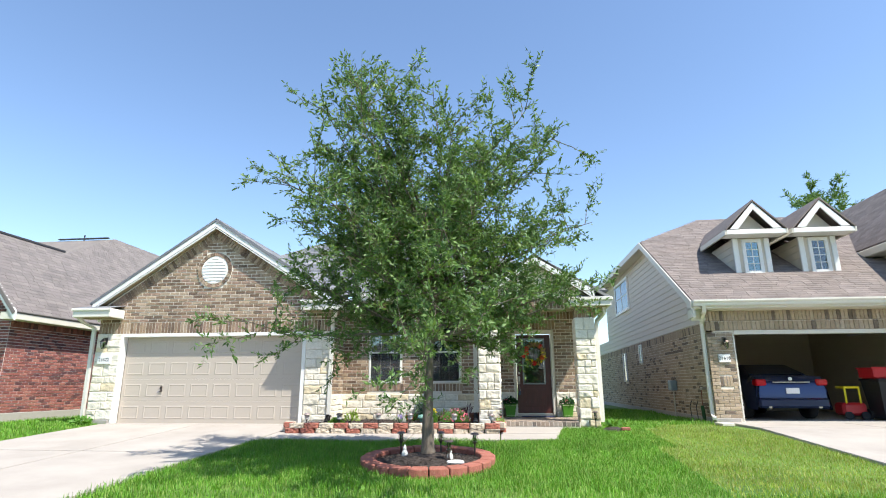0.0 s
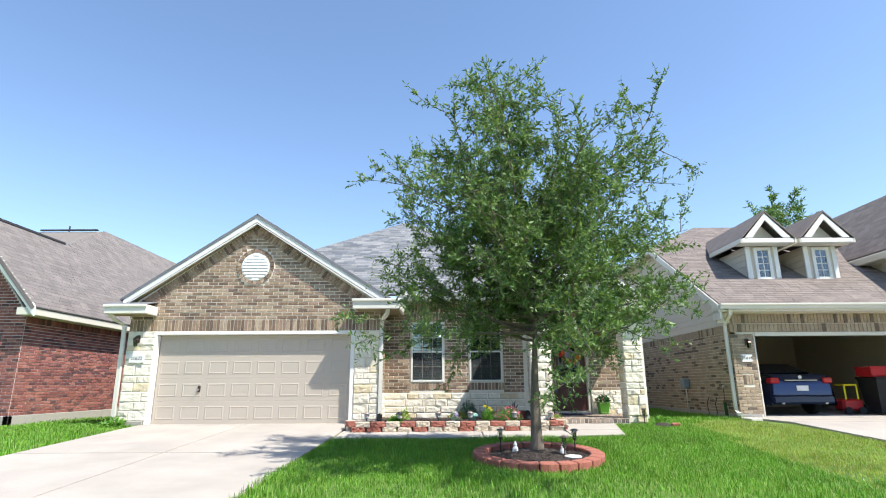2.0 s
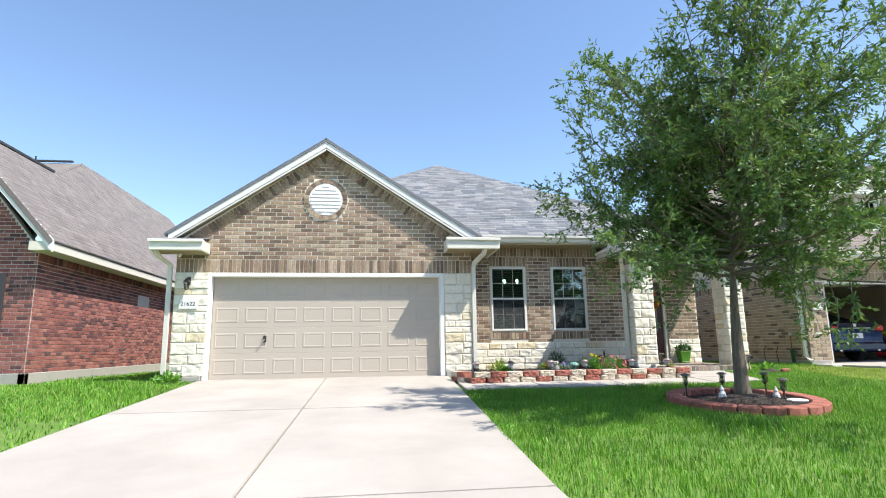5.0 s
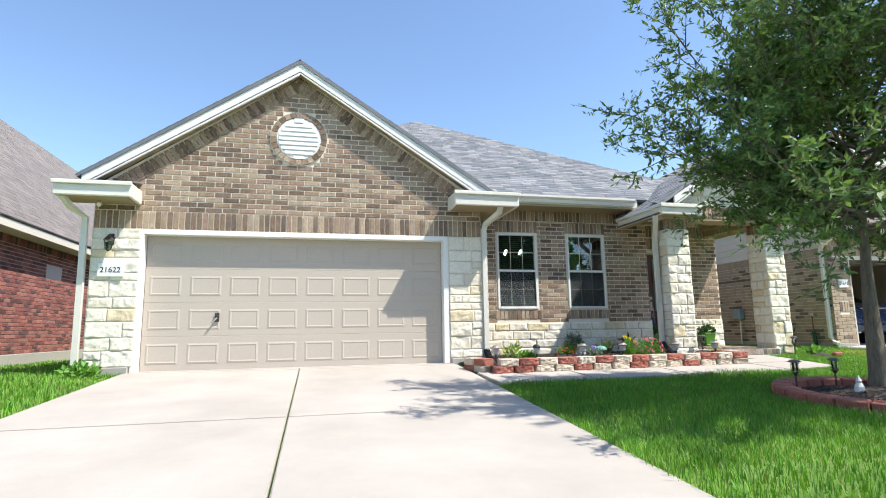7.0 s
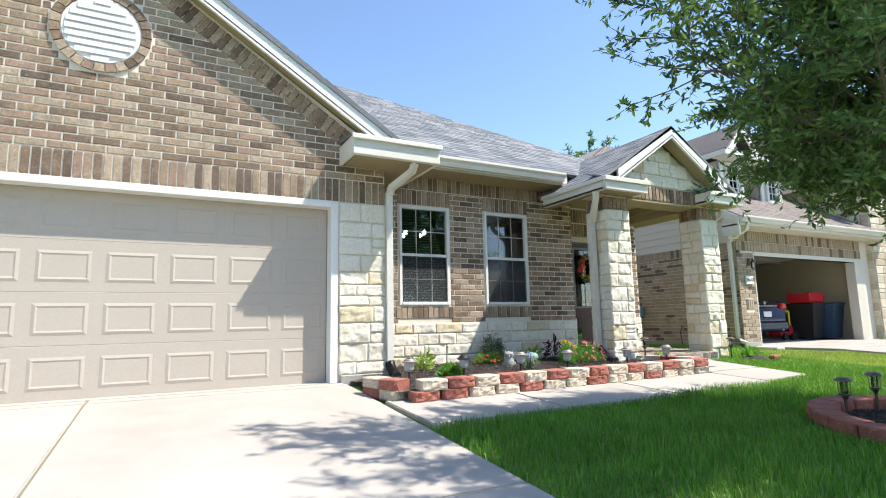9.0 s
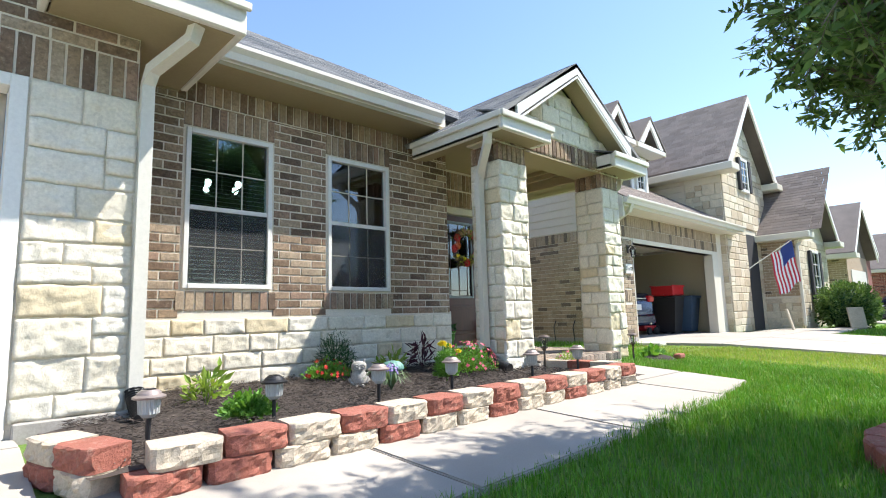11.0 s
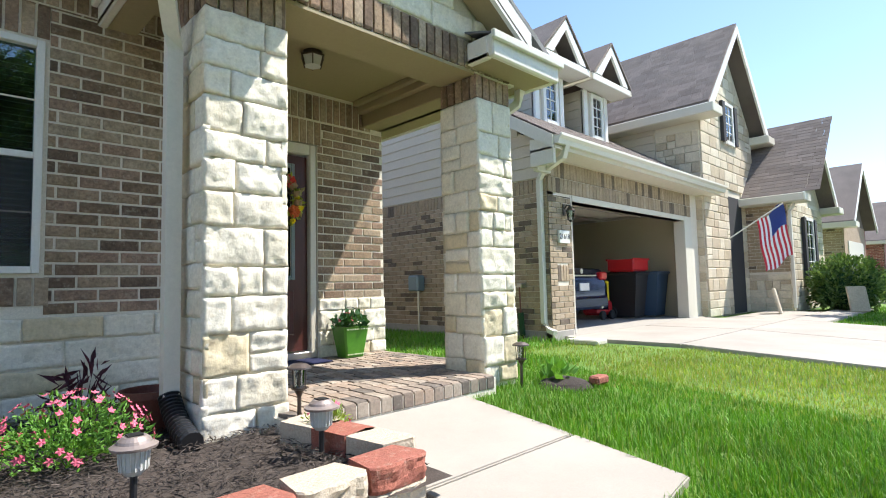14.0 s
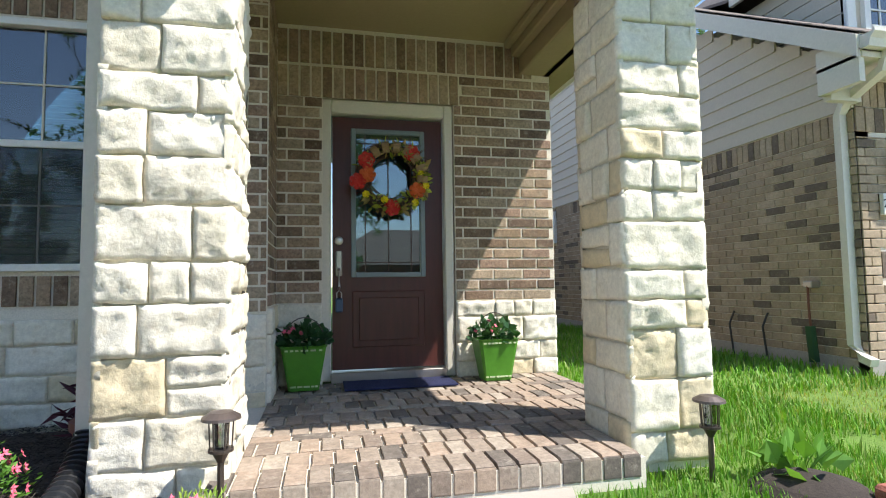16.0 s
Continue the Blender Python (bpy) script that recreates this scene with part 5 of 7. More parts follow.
def leaf_cloud(rnd, n, centre, radii, size, up=0.3, flat=False, shape=0.4):
    """Pointed leaves strewn through an uneven ellipsoid, facing outwards."""
    vs, fs = [], []
    for i in range(n):
        d = Vector((rnd.gauss(0, 1), rnd.gauss(0, 1), rnd.gauss(0, 1))).normalized()
        r = rnd.random() ** 0.45 * (1 + 0.3 * noise.noise(d * 2.3 + Vector(centre)))
        p = Vector((centre[0] + d.x * radii[0] * r, centre[1] + d.y * radii[1] * r, centre[2] + abs(d.z) * radii[2] * r if flat else centre[2] + d.z * radii[2] * r))
        a = (d + Vector((rnd.gauss(0, 0.5), rnd.gauss(0, 0.5), up + rnd.gauss(0, 0.5)))).normalized()
        s = a.cross(Vector((rnd.gauss(0, 1), rnd.gauss(0, 1), rnd.gauss(0, 1)))).normalized()
        L = size * rnd.uniform(0.7, 1.3)
        k = len(vs)
        n_ = a.cross(s)
        vs += [p, p + a * L * 0.5 + s * L * shape * 0.5 + n_ * L * 0.08, p + a * L, p + a * L * 0.5 - s * L * shape * 0.5 + n_ * L * 0.08]
        fs.append((k, k + 1, k + 2, k + 3))
    return vs, fs


def blossoms(rnd, n, centre, radii, size, top=True):
    bm = bmesh.new()
    for i in range(n):
        d = Vector((rnd.gauss(0, 1), rnd.gauss(0, 1), abs(rnd.gauss(0, 1)) if top else rnd.gauss(0, 1))).normalized()
        p = Vector((centre[0] + d.x * radii[0], centre[1] + d.y * radii[1], centre[2] + d.z * radii[2])) + d * rnd.uniform(-0.01, 0.02)
        t = d.orthogonal().normalized()
        c = bm.verts.new(p + d * size * 0.1)
        ring = []
        for k in range(10):
            a = 2 * math.pi * k / 10
            rr = size * (1.0 if k % 2 else 0.6)
            ring.append(bm.verts.new(p + (t * math.cos(a) + d.cross(t) * math.sin(a)) * rr + d * size * 0.3 * (k % 2)))
        for k in range(10):
            bm.faces.new((c, ring[k], ring[(k + 1) % 10]))
    return bm


def plant(name, x, y, z, label, leaf, n, radii, size, shape=0.4, petals=None, count=0, psize=0.018, seed=1, category="flowering plant"):
    t = thing(name, x, y, z, label, category)
    rnd = random.Random(seed)
    vs, fs = leaf_cloud(rnd, n, (0, 0, radii[2] * 0.15), radii, size, 0.6, True, shape)
    mesh_ob("leaves", vs, fs, M_PLEAF[leaf], t)["kind"] = "stuff"
    bm = bmesh.new()
    for i in range(9):
        a = rnd.uniform(0, 6.28)
        tube([(0, 0, -0.03), (math.cos(a) * radii[0] * 0.4, math.sin(a) * radii[1] * 0.4, radii[2] * 0.6), (math.cos(a) * radii[0] * 0.7, math.sin(a) * radii[1] * 0.7, radii[2])], 0.003, 4, bm)
    part("stem", bm, M_PLEAF[leaf], t)["kind"] = "stuff"
    if petals:
        part("blossom", blossoms(rnd, count, (0, 0, radii[2] * 0.25), (radii[0], radii[1], radii[2] * 0.95), psize), petals, t)["kind"] = "stuff"
    return t


# wreath
wr = thing("wreath", 2.47, PY - 0.03, 1.72, "twig wreath with red, orange and yellow silk flowers", "wreath")
rnd = random.Random(12)
bm = bmesh.new()
for k in range(26):
    ph, r0 = rnd.uniform(0, 6.28), rnd.uniform(0.19, 0.28)
    pts = []
    for i in range(15):
        a = ph + i * 0.42
        r = r0 + 0.03 * math.sin(3 * a + ph)
        pts.append((r * math.cos(a), -0.03 + 0.035 * math.sin(2 * a + ph), r * math.sin(a)))
    tube(pts, 0.004, 4, bm)
part("twig_ring", bm, M_TWIG, wr)["kind"] = "stuff"
bm = bmesh.new()
rnd = random.Random(44)
for k in range(90):
    a, r = rnd.uniform(0, 6.28), rnd.uniform(0.22, 0.27)
    o = Vector((r * math.cos(a), -0.03, r * math.sin(a)))
    tip = o + Vector((math.cos(a + rnd.uniform(-0.9, 0.9)), rnd.uniform(-0.4, 0.1), math.sin(a + rnd.uniform(-0.9, 0.9)))) * rnd.uniform(0.04, 0.09)
    tube([o, tip], 0.0025, 3, bm)
part("stray_twigs", bm, M_TWIG, wr)["kind"] = "stuff"
burlap = surface("burlap", [(0.36, 0.24, 0.12), (0.28, 0.18, 0.085)], 0.95, grain=120, vary=0.3)
for k in range(8):
    a = radians(-5 + k * 22)
    c = Vector((0.235 * math.cos(a), -0.075, 0.235 * math.sin(a)))
    q = []
    for j in range(7):
        b = math.pi * j / 6
        for s in (-0.028, 0.028):
            q.append(c + Vector((0.045 * math.cos(b) * math.cos(a) - s * math.sin(a), -0.035 * math.sin(b), 0.045 * math.cos(b) * math.sin(a) + s * math.cos(a))))
    mesh_ob("burlap_fold", q, [(2 * j, 2 * j + 1, 2 * j + 3, 2 * j + 2) for j in range(6)], burlap, wr, "tan burlap ribbon fold")
vs, fs = [], []
for i in range(150):
    a = rnd.uniform(-2.4, 1.9) if rnd.random() < 0.75 else rnd.uniform(0, 6.28)
    c = Vector((0.24 * math.cos(a), -0.06, 0.24 * math.sin(a)))
    v2, f2 = leaf_cloud(rnd, 2, c, (0.05, 0.03, 0.05), 0.06, 0, False, 0.55)
    fs += [tuple(q + len(vs) for q in f) for f in f2]
    vs += v2
mesh_ob("leaves", vs, fs, M_PLEAF["wreath_leaf"], wr)["kind"] = "stuff"
for col, pos in ((M_RED, ((150, 0.24), (52, 0.24), (268, 0.25), (190, 0.28))), (M_ORG, ((330, 0.22), (178, 0.20))), (M_YEL, ((215, 0.26), (250, 0.2), (310, 0.27), (345, 0.27), (8, 0.22)))):
    for a, r in pos:
        bm = bmesh.new()
        size = 0.062 if col != M_YEL else 0.028
        for ring in range(3):
            for k in range(7):
                b = 2 * math.pi * (k + ring * 0.5) / 7
                rr = size * (1 - ring * 0.28)
                q = [Vector((0, -0.02 * ring, 0)), Vector((rr * math.cos(b - 0.4), -0.012 - 0.02 * ring, rr * math.sin(b - 0.4))), Vector((rr * 1.1 * math.cos(b), -0.02 - 0.02 * ring, rr * 1.1 * math.sin(b))), Vector((rr * math.cos(b + 0.4), -0.012 - 0.02 * ring, rr * math.sin(b + 0.4)))]
                bm.faces.new([bm.verts.new(v) for v in q])
        part("silk_flower", bm, col, wr, "", False, pose(r * math.cos(radians(a)), -0.07, r * math.sin(radians(a))))

# door mat and flower pots
mat_t = thing("door_mat", 2.48, PY - 0.27, 0.13, "dark navy door mat before the front door", "mat")
part("mat", boxes((-0.40, 0.42, -0.15, 0.2, 0, 0.014), bev=0.005), surface("navy_mat", [(0.012, 0.016, 0.06), (0.02, 0.025, 0.085)], 1.0, grain=300, bump=0.6), mat_t)
M_POT = surface("green_enamel", [(0.08, 0.27, 0.02), (0.06, 0.22, 0.015)], 0.4, grain=20, vary=0.1, bump=0.05)
M_CHALK = plain("pale_chips", (0.5, 0.6, 0.35), 0.8)


def pot(x, y, z, seed, lab):
    t = thing("flower_pot", x, y, z, lab, "flower pot", "pots by the front door")
    bm = bmesh.new()
    secs = []
    for hw, hd, zz in ((0.105, 0.09, 0), (0.155, 0.125, 0.30), (0.165, 0.135, 0.315), (0.15, 0.12, 0.315), (0.14, 0.11, 0.25)):
        secs.append([bm.verts.new((sx * hw * (1 if i % 2 else 0.86), sy * hd * (0.86 if i % 2 else 1), zz)) for sx, sy, i in ((-1, -1, 0), (-1, -1, 1), (-1, 1, 1), (-1, 1, 0), (1, 1, 0), (1, 1, 1), (1, -1, 1), (1, -1, 0))])
    for a, b in zip(secs, secs[1:]):
        for i in range(8):
            bm.faces.new((a[i], a[(i + 1) % 8], b[(i + 1) % 8], b[i]))
    bm.faces.new(secs[0])
    bm.faces.new(secs[-1][::-1])
    bmesh.ops.recalc_face_normals(bm, faces=bm.faces)
    part("pot_body", bm, M_POT, t)
    ch = bmesh.new()
    r = random.Random(seed)
    for i in range(16):
        xx = -0.12 + 0.24 * (i % 8) / 7 + r.uniform(-0.01, 0.01)
        zz = 0.285 if i < 8 else 0.03
        k = 1 - 0.3 * (1 - zz / 0.3)
        box(ch, xx * k - 0.012, xx * k + 0.01, -0.128 * (0.72 + 0.28 * zz / 0.3) - 0.004, -0.128 * (0.72 + 0.28 * zz / 0.3), zz - 0.006, zz + 0.006)
    part("chips", ch, M_CHALK, t)
    part("handle", tube([(0.15 * math.cos(a), 0, 0.31 + 0.2 * math.sin(a)) for a in [math.pi * i / 12 for i in range(13)]], 0.004, 5), M_BRONZE, t, "thin wire handle")
    vs, fs = leaf_cloud(r, 170, (0, 0, 0.36), (0.17, 0.14, 0.08), 0.07, 0.3, False, 0.8)
    mesh_ob("leaves", vs, fs, M_PLEAF["dark_leaf"], t)["kind"] = "stuff"
    part("blossom", blossoms(r, 9, (-0.08, 0, 0.38), (0.1, 0.1, 0.07), 0.022), M_PINK, t)


pot(1.80, PY - 0.22, 0.13, 5, "green tapered metal pot of dark leafy plants in the shade")
pot(3.24, PY - 0.22, 0.13, 6, "green tapered metal pot of leafy plants with a wire handle")

# ---- flower bed ----
BZ = 0.06
bed = structure("flower_bed", "dark shredded mulch bed")
pts = []
rnd = random.Random(3)
bv, bf = [], []
nx, ny = 60, 30
for j in range(ny + 1):
    for i in range(nx + 1):
        x, y = -3.0 + 4.65 * i / nx, 11.1 + 2.66 * j / ny
        if x < GX1 + 0.02 and y > GY:
            y = GY
        bv.append((x, y, BZ - 0.02 + 0.03 * noise.noise(Vector((x * 3, y * 3, 0))) + 0.015 * noise.noise(Vector((x * 11, y * 11, 0)))))
for j in range(ny):
    for i in range(nx):
        a = j * (nx + 1) + i
        bf.append((a, a + 1, a + nx + 2, a + nx + 1))
mesh_ob("bed_soil", bv, bf, M_MULCH, bed)


def chips(rnd, n, place, size=0.035):
    vs, fs = [], []
    for i in range(n):
        x, y, z = place()
        a, t = rnd.uniform(0, 6.28), rnd.uniform(-0.35, 0.35)
        L, w = size * rnd.uniform(0.5, 1.6), size * rnd.uniform(0.08, 0.22)
        u = Vector((math.cos(a), math.sin(a), t)) * L / 2
        v = Vector((-math.sin(a), math.cos(a), rnd.uniform(-0.5, 0.5))) * w / 2
        p = Vector((x, y, z))
        k = len(vs)
        vs += [p - u - v, p + u - v * 0.6, p + u + v, p - u + v * 0.7, p + Vector((0, 0, w * 0.5))]
        fs += [(k, k + 1, k + 4), (k + 1, k + 2, k + 4), (k + 2, k + 3, k + 4), (k + 3, k, k + 4)]
    return vs, fs


def in_bed():
    while True:
        x, y = rnd.uniform(-2.9, 1.6), rnd.uniform(11.2, 13.74)
        if x < GX1 and y > GY - 0.05:
            continue
        return x, y, BZ + rnd.uniform(-0.01, 0.03) + 0.03 * noise.noise(Vector((x * 3, y * 3, 0)))


mesh_ob("mulch", *chips(rnd, 26000, in_bed), M_MULCH, bed)["kind"] = "stuff"

# edging blocks, two courses
edging = tagged(new("block_edging"), "two-course edging of weathered red and buff split blocks", "garden edging")


def edge_block(x, y, z, rz, mat, seed, h=0.10):
    """A split-faced block: smooth top and sides, a rough broken front."""
    rnd = random.Random(seed)
    off = Vector((rnd.random() * 90, rnd.random() * 90, rnd.random() * 90))
    w, d = 0.30 / 2, 0.19
    front = [(-w, 0.035), (-w * 0.88, 0.010)] + [(w * f, 0.0) for f in (-0.7, -0.5, -0.3, -0.1, 0.1, 0.3, 0.5, 0.7)] + [(w * 0.88, 0.010), (w, 0.035)]
    outline = front + [(w * 0.80, d), (-w * 0.80, d)]
    bm = bmesh.new()
    rows = []
    for k in range(7):
        zz = h * (0, 0.16, 0.36, 0.56, 0.76, 0.93, 1.0)[k]
        r = []
        for i, (a, b) in enumerate(outline):
            if i < 12:
                q = Vector((a * 22, zz * 30, 0)) + off
                push = 0.014 + 0.017 * noise.noise(q) + 0.010 * noise.noise(q * 2.3) if 0 < k < 6 else (0.004 + 0.004 * noise.noise(q) if k == 6 else 0.008)
                r.append(bm.verts.new((a + 0.004 * noise.noise(q * 1.7), b - push, zz + (0.005 * noise.noise(q * 1.3) if 0 < k < 6 else 0))))
            else:
                r.append(bm.verts.new((a, b, zz)))
        rows.append(r)
    n = len(outline)
    for a, b in zip(rows, rows[1:]):
        for i in range(n):
            bm.faces.new((a[i], a[(i + 1) % n], b[(i + 1) % n], b[i]))
    bm.faces.new(rows[0])
    bm.faces.new(rows[-1])
    bmesh.ops.recalc_face_normals(bm, faces=bm.faces)
    part("block", bm, mat, edging, "", False, pose(x, y, z, 0, 0, rz))


def edge_row(a, b, z, first, seed, step=0.292):
    a, b = Vector(a), Vector(b)
    n = max(1, round((b - a).length / step))
    ang = math.degrees(math.atan2(b.y - a.y, b.x - a.x))
    rnd = random.Random(seed)
    for i in range(n):
        p = a + (b - a) * (i + 0.5) / n
        col = (M_BLOCK_R, M_BLOCK_W)[(i + first + (z < 0 and rnd.random() < 0.2)) % 2]
        edge_block(p.x, p.y, z, ang + rnd.uniform(-3, 3), col, seed * 50 + i)


for z, f in ((-0.055, 1), (0.047, 0)):
    o = 0.0 if z < 0 else 0.14
    edge_row((-3.14, 11.72), (-3.0, 11.16), z, f + 1, 3 + f)
    edge_row((-2.9 + o * 0.6, 10.98), (1.56, 11.14), z, f + 1, 7 + f, 0.318)
    edge_row((1.66, 11.36), (1.56, 12.12), z + 0.005, f + 1, 11 + f)

# ---- planting ----
plant("leafy_plant", -2.05, 11.8, BZ, "low bright green leafy plant in the mulch", "bright_leaf", 800, (0.15, 0.13, 0.13), 0.045, 0.5, seed=2)
plant("pale_plant", -1.98, 12.7, BZ, "pale lime-green leafy plant by the wall", "lime_leaf", 90, (0.14, 0.1, 0.22), 0.10, 0.35, seed=3)
plant("red_flowers", -0.64, 13.22, BZ, "green bedding plant with small red and pink flowers", "bright_leaf", 600, (0.22, 0.16, 0.17), 0.045, 0.5, M_RED, 34, 0.022, 4)
plant("rosemary", -0.35, 13.52, BZ, "feathery rosemary bush by the wall", "dark_leaf", 1900, (0.22, 0.15, 0.38), 0.06, 0.10, seed=5)
plant("hosta", 0.12, 13.2, BZ, "small variegated hosta in a terracotta pot", "lime_leaf", 60, (0.17, 0.14, 0.22), 0.11, 0.35, seed=6)
marigold = plant("marigold", 0.02, 12.22, BZ, "bushy green marigold plant with yellow blooms", "bright_leaf", 1300, (0.11, 0.10, 0.27), 0.04, 0.3, seed=7)
for i, (x, y, z, r) in enumerate(((-0.06, -0.02, 0.34, 0.036), (0.05, 0.02, 0.31, 0.032), (0.10, -0.06, 0.26, 0.028), (-0.01, 0.07, 0.33, 0.026))):
    rnd = random.Random(70 + i)
    vs, fs = [], []
    for j in range(150):
        d = Vector((rnd.gauss(0, 1), rnd.gauss(0, 1), abs(rnd.gauss(0.3, 0.8)) - 0.25)).normalized()
        s = d.orthogonal().normalized() * r * 0.28
        t = d.cross(s)
        k = len(vs)
        vs += [d * r * 0.25, d * r * 0.85 + s, d * r * rnd.uniform(0.95, 1.15) + t * 0.3, d * r * 0.85 - s]
        fs.append((k, k + 1, k + 2, k + 3))
    bloom = mesh_ob("bloom", vs, fs, M_YEL, marigold, "round ruffled yellow bloom")
    bloom.matrix_basis = pose(x, y, z)
plant("pink_flowers", 0.52, 12.42, BZ, "mounded plant thick with bright pink flowers", "bright_leaf", 1900, (0.33, 0.24, 0.27), 0.03, 0.4, M_PINK, 110, 0.02, 8)
plant("small_pink_flowers", 1.55, 11.92, BZ, "small green plant with a few magenta flowers", "lime_leaf", 500, (0.13, 0.12, 0.16), 0.03, 0.3, M_PINK, 10, 0.02, 9)
plant("purple_plant", 0.75, 13.4, BZ, "dark purple leaved plant by the wall", "purple_leaf", 50, (0.16, 0.12, 0.3), 0.13, 0.2, seed=10)
plant("weeds", -8.62, 12.35, 0.0, "clump of weeds at the corner of the garage", "bright_leaf", 160, (0.25, 0.2, 0.14), 0.09, 0.6, seed=11, category="weeds")
plant("bean_plant", 4.0, 12.15, 0.0, "young broad-leaved plant in a small mulch patch", "bright_leaf", 26, (0.2, 0.15, 0.13), 0.11, 0.8, seed=12, category="plant")
sp = thing("striped_grass", -0.69, 12.14, BZ, "arching variegated grass plant with violet flower spikes", "flowering plant")
rnd = random.Random(9)
vs, fs = [], []
for i in range(46):
    a, L = rnd.uniform(0, 6.28), rnd.uniform(0.14, 0.30)
    d, s = Vector((math.cos(a), math.sin(a), 0)), Vector((-math.sin(a), math.cos(a), 0)) * 0.008
    q = [Vector((0, 0, 0)), d * L * 0.35 + Z * L * 0.55, d * L * 0.75 + Z * L * 0.6, d * L * 1.0 + Z * L * 0.38]
    for j in range(3):
        k = len(vs)
        vs += [q[j] - s * (1 - j * 0.25), q[j] + s * (1 - j * 0.25), q[j + 1] + s * (0.75 - j * 0.25), q[j + 1] - s * (0.75 - j * 0.25)]
        fs.append((k, k + 1, k + 2, k + 3))
mesh_ob("leaves", vs, fs, M_PLEAF["grey_leaf"], sp)["kind"] = "stuff"
part("blossom", blossoms(rnd, 40, (0, 0, 0.11), (0.06, 0.05, 0.1), 0.014), M_VIO, sp)

patch = thing("mulch_patch", 3.95, 12.05, 0.0, "small mulch mound round a young plant beside the pillar", "mulch")
part("mound", lathe([(0.001, 0.05), (0.09, 0.04), (0.19, 0.01), (0.25, -0.03)], 18), M_MULCH, patch)
part("edge_block", boxes((0.12, 0.3, -0.26, -0.16, -0.02, 0.05), bev=0.015), M_BLOCK_R, patch)
# ornaments
bm = lathe([(0.001, 0), (0.062, 0), (0.072, 0.02), (0.078, 0.07), (0.064, 0.115), (0.052, 0.132), (0.066, 0.155), (0.068, 0.185), (0.05, 0.212), (0.001, 0.222)], 18)
for s in (-1, 1):
    tube([(s * 0.026 + 0.020 * math.cos(a), -0.062, 0.172 + 0.020 * math.sin(a)) for a in [math.pi * k / 6 for k in range(13)]], 0.006, 6, bm)
    tube([(s * 0.026, -0.058, 0.172), (s * 0.026, -0.068, 0.172)], 0.010, 8, bm)
    tube([(s * 0.040, -0.005, 0.195), (s * 0.055, -0.008, 0.235)], [0.018, 0.004], 6, bm)
    tube([(s * 0.070, -0.01, 0.12), (s * 0.082, -0.02, 0.06), (s * 0.05, -0.06, 0.02)], [0.012, 0.018, 0.008], 8, bm)
    tube([(s * 0.025, -0.06, 0.012), (s * 0.03, -0.09, 0.008)], 0.014, 6, bm)
tube([(0, -0.064, 0.162), (0, -0.082, 0.146)], [0.010, 0.003], 6, bm)
tagged(part("owl_statue", bm, surface("grey_cast_stone", [(0.42, 0.40, 0.37), (0.3, 0.29, 0.27)], 0.95, vary=0.3, grain=55, bump=0.7), None, "", True, pose(-0.71, 12.58, BZ, 0, 0, -30)), "weathered grey cast-stone owl ornament in the mulch", "statue")
mush = thing("mushroom_ornament", -0.27, 12.66, BZ, "green glazed mushroom ornament in the mulch", "garden ornament")
M_GLAZE = surface("green_glaze", [(0.11, 0.26, 0.22), (0.16, 0.32, 0.27)], 0.55, vary=0.22, coarse=14)
bm = lathe([(0.03, 0.10), (0.10, 0.097), (0.106, 0.112), (0.095, 0.145), (0.065, 0.172), (0.03, 0.186), (0.001, 0.190)], 36)
for v in bm.verts:
    r = math.hypot(v.co.x, v.co.y)
    if r > 0.05:
        k = 1 + 0.05 * math.cos(12 * math.atan2(v.co.y, v.co.x))
        v.co.x, v.co.y, v.co.z = v.co.x * k, v.co.y * k, v.co.z + 0.006 * math.cos(12 * math.atan2(v.co.y, v.co.x))
part("cap", bm, M_GLAZE, mush, "", True)
part("stalk", lathe([(0.045, 0), (0.04, 0.05), (0.03, 0.105)], 14), M_GLAZE, mush, "", True)

M_LENS = glass("clear_plastic", clear=0.8)


def round_light(x, y, z, seed, dark=False):
    """Solar light with a broad cap over a ribbed clear drum."""
    t = thing("path_light", x, y, z, "solar path light with broad %s cap in the mulch" % ("black" if dark else "taupe"), "path light", "solar path lights")
    capm = M_BLACK if dark else M_CAP
    part("stake", tube([(0, 0, -0.03), (0, 0, 0.12)], 0.013, 8), M_BLACK, t)
    part("lens", lathe([(0.028, 0.12), (0.045, 0.14), (0.05, 0.215), (0.046, 0.215), (0.042, 0.145), (0.02, 0.13)], 18), M_LENSRIB, t)
    bm = bmesh.new()
    for i in range(18):
        a = 2 * math.pi * i / 18
        tube([(0.047 * math.cos(a), 0.047 * math.sin(a), 0.14), (0.052 * math.cos(a), 0.052 * math.sin(a), 0.215)], 0.003, 4, bm)
    part("ribs", bm, M_LENSRIB, t)
    part("cap", lathe([(0.05, 0.212), (0.078, 0.215), (0.08, 0.225), (0.06, 0.235), (0.055, 0.245), (0.04, 0.258), (0.001, 0.26)], 24), capm, t)
    part("solar_cell", boxes((-0.025, 0.025, -0.025, 0.025, 0.26, 0.264)), M_BLACK, t)


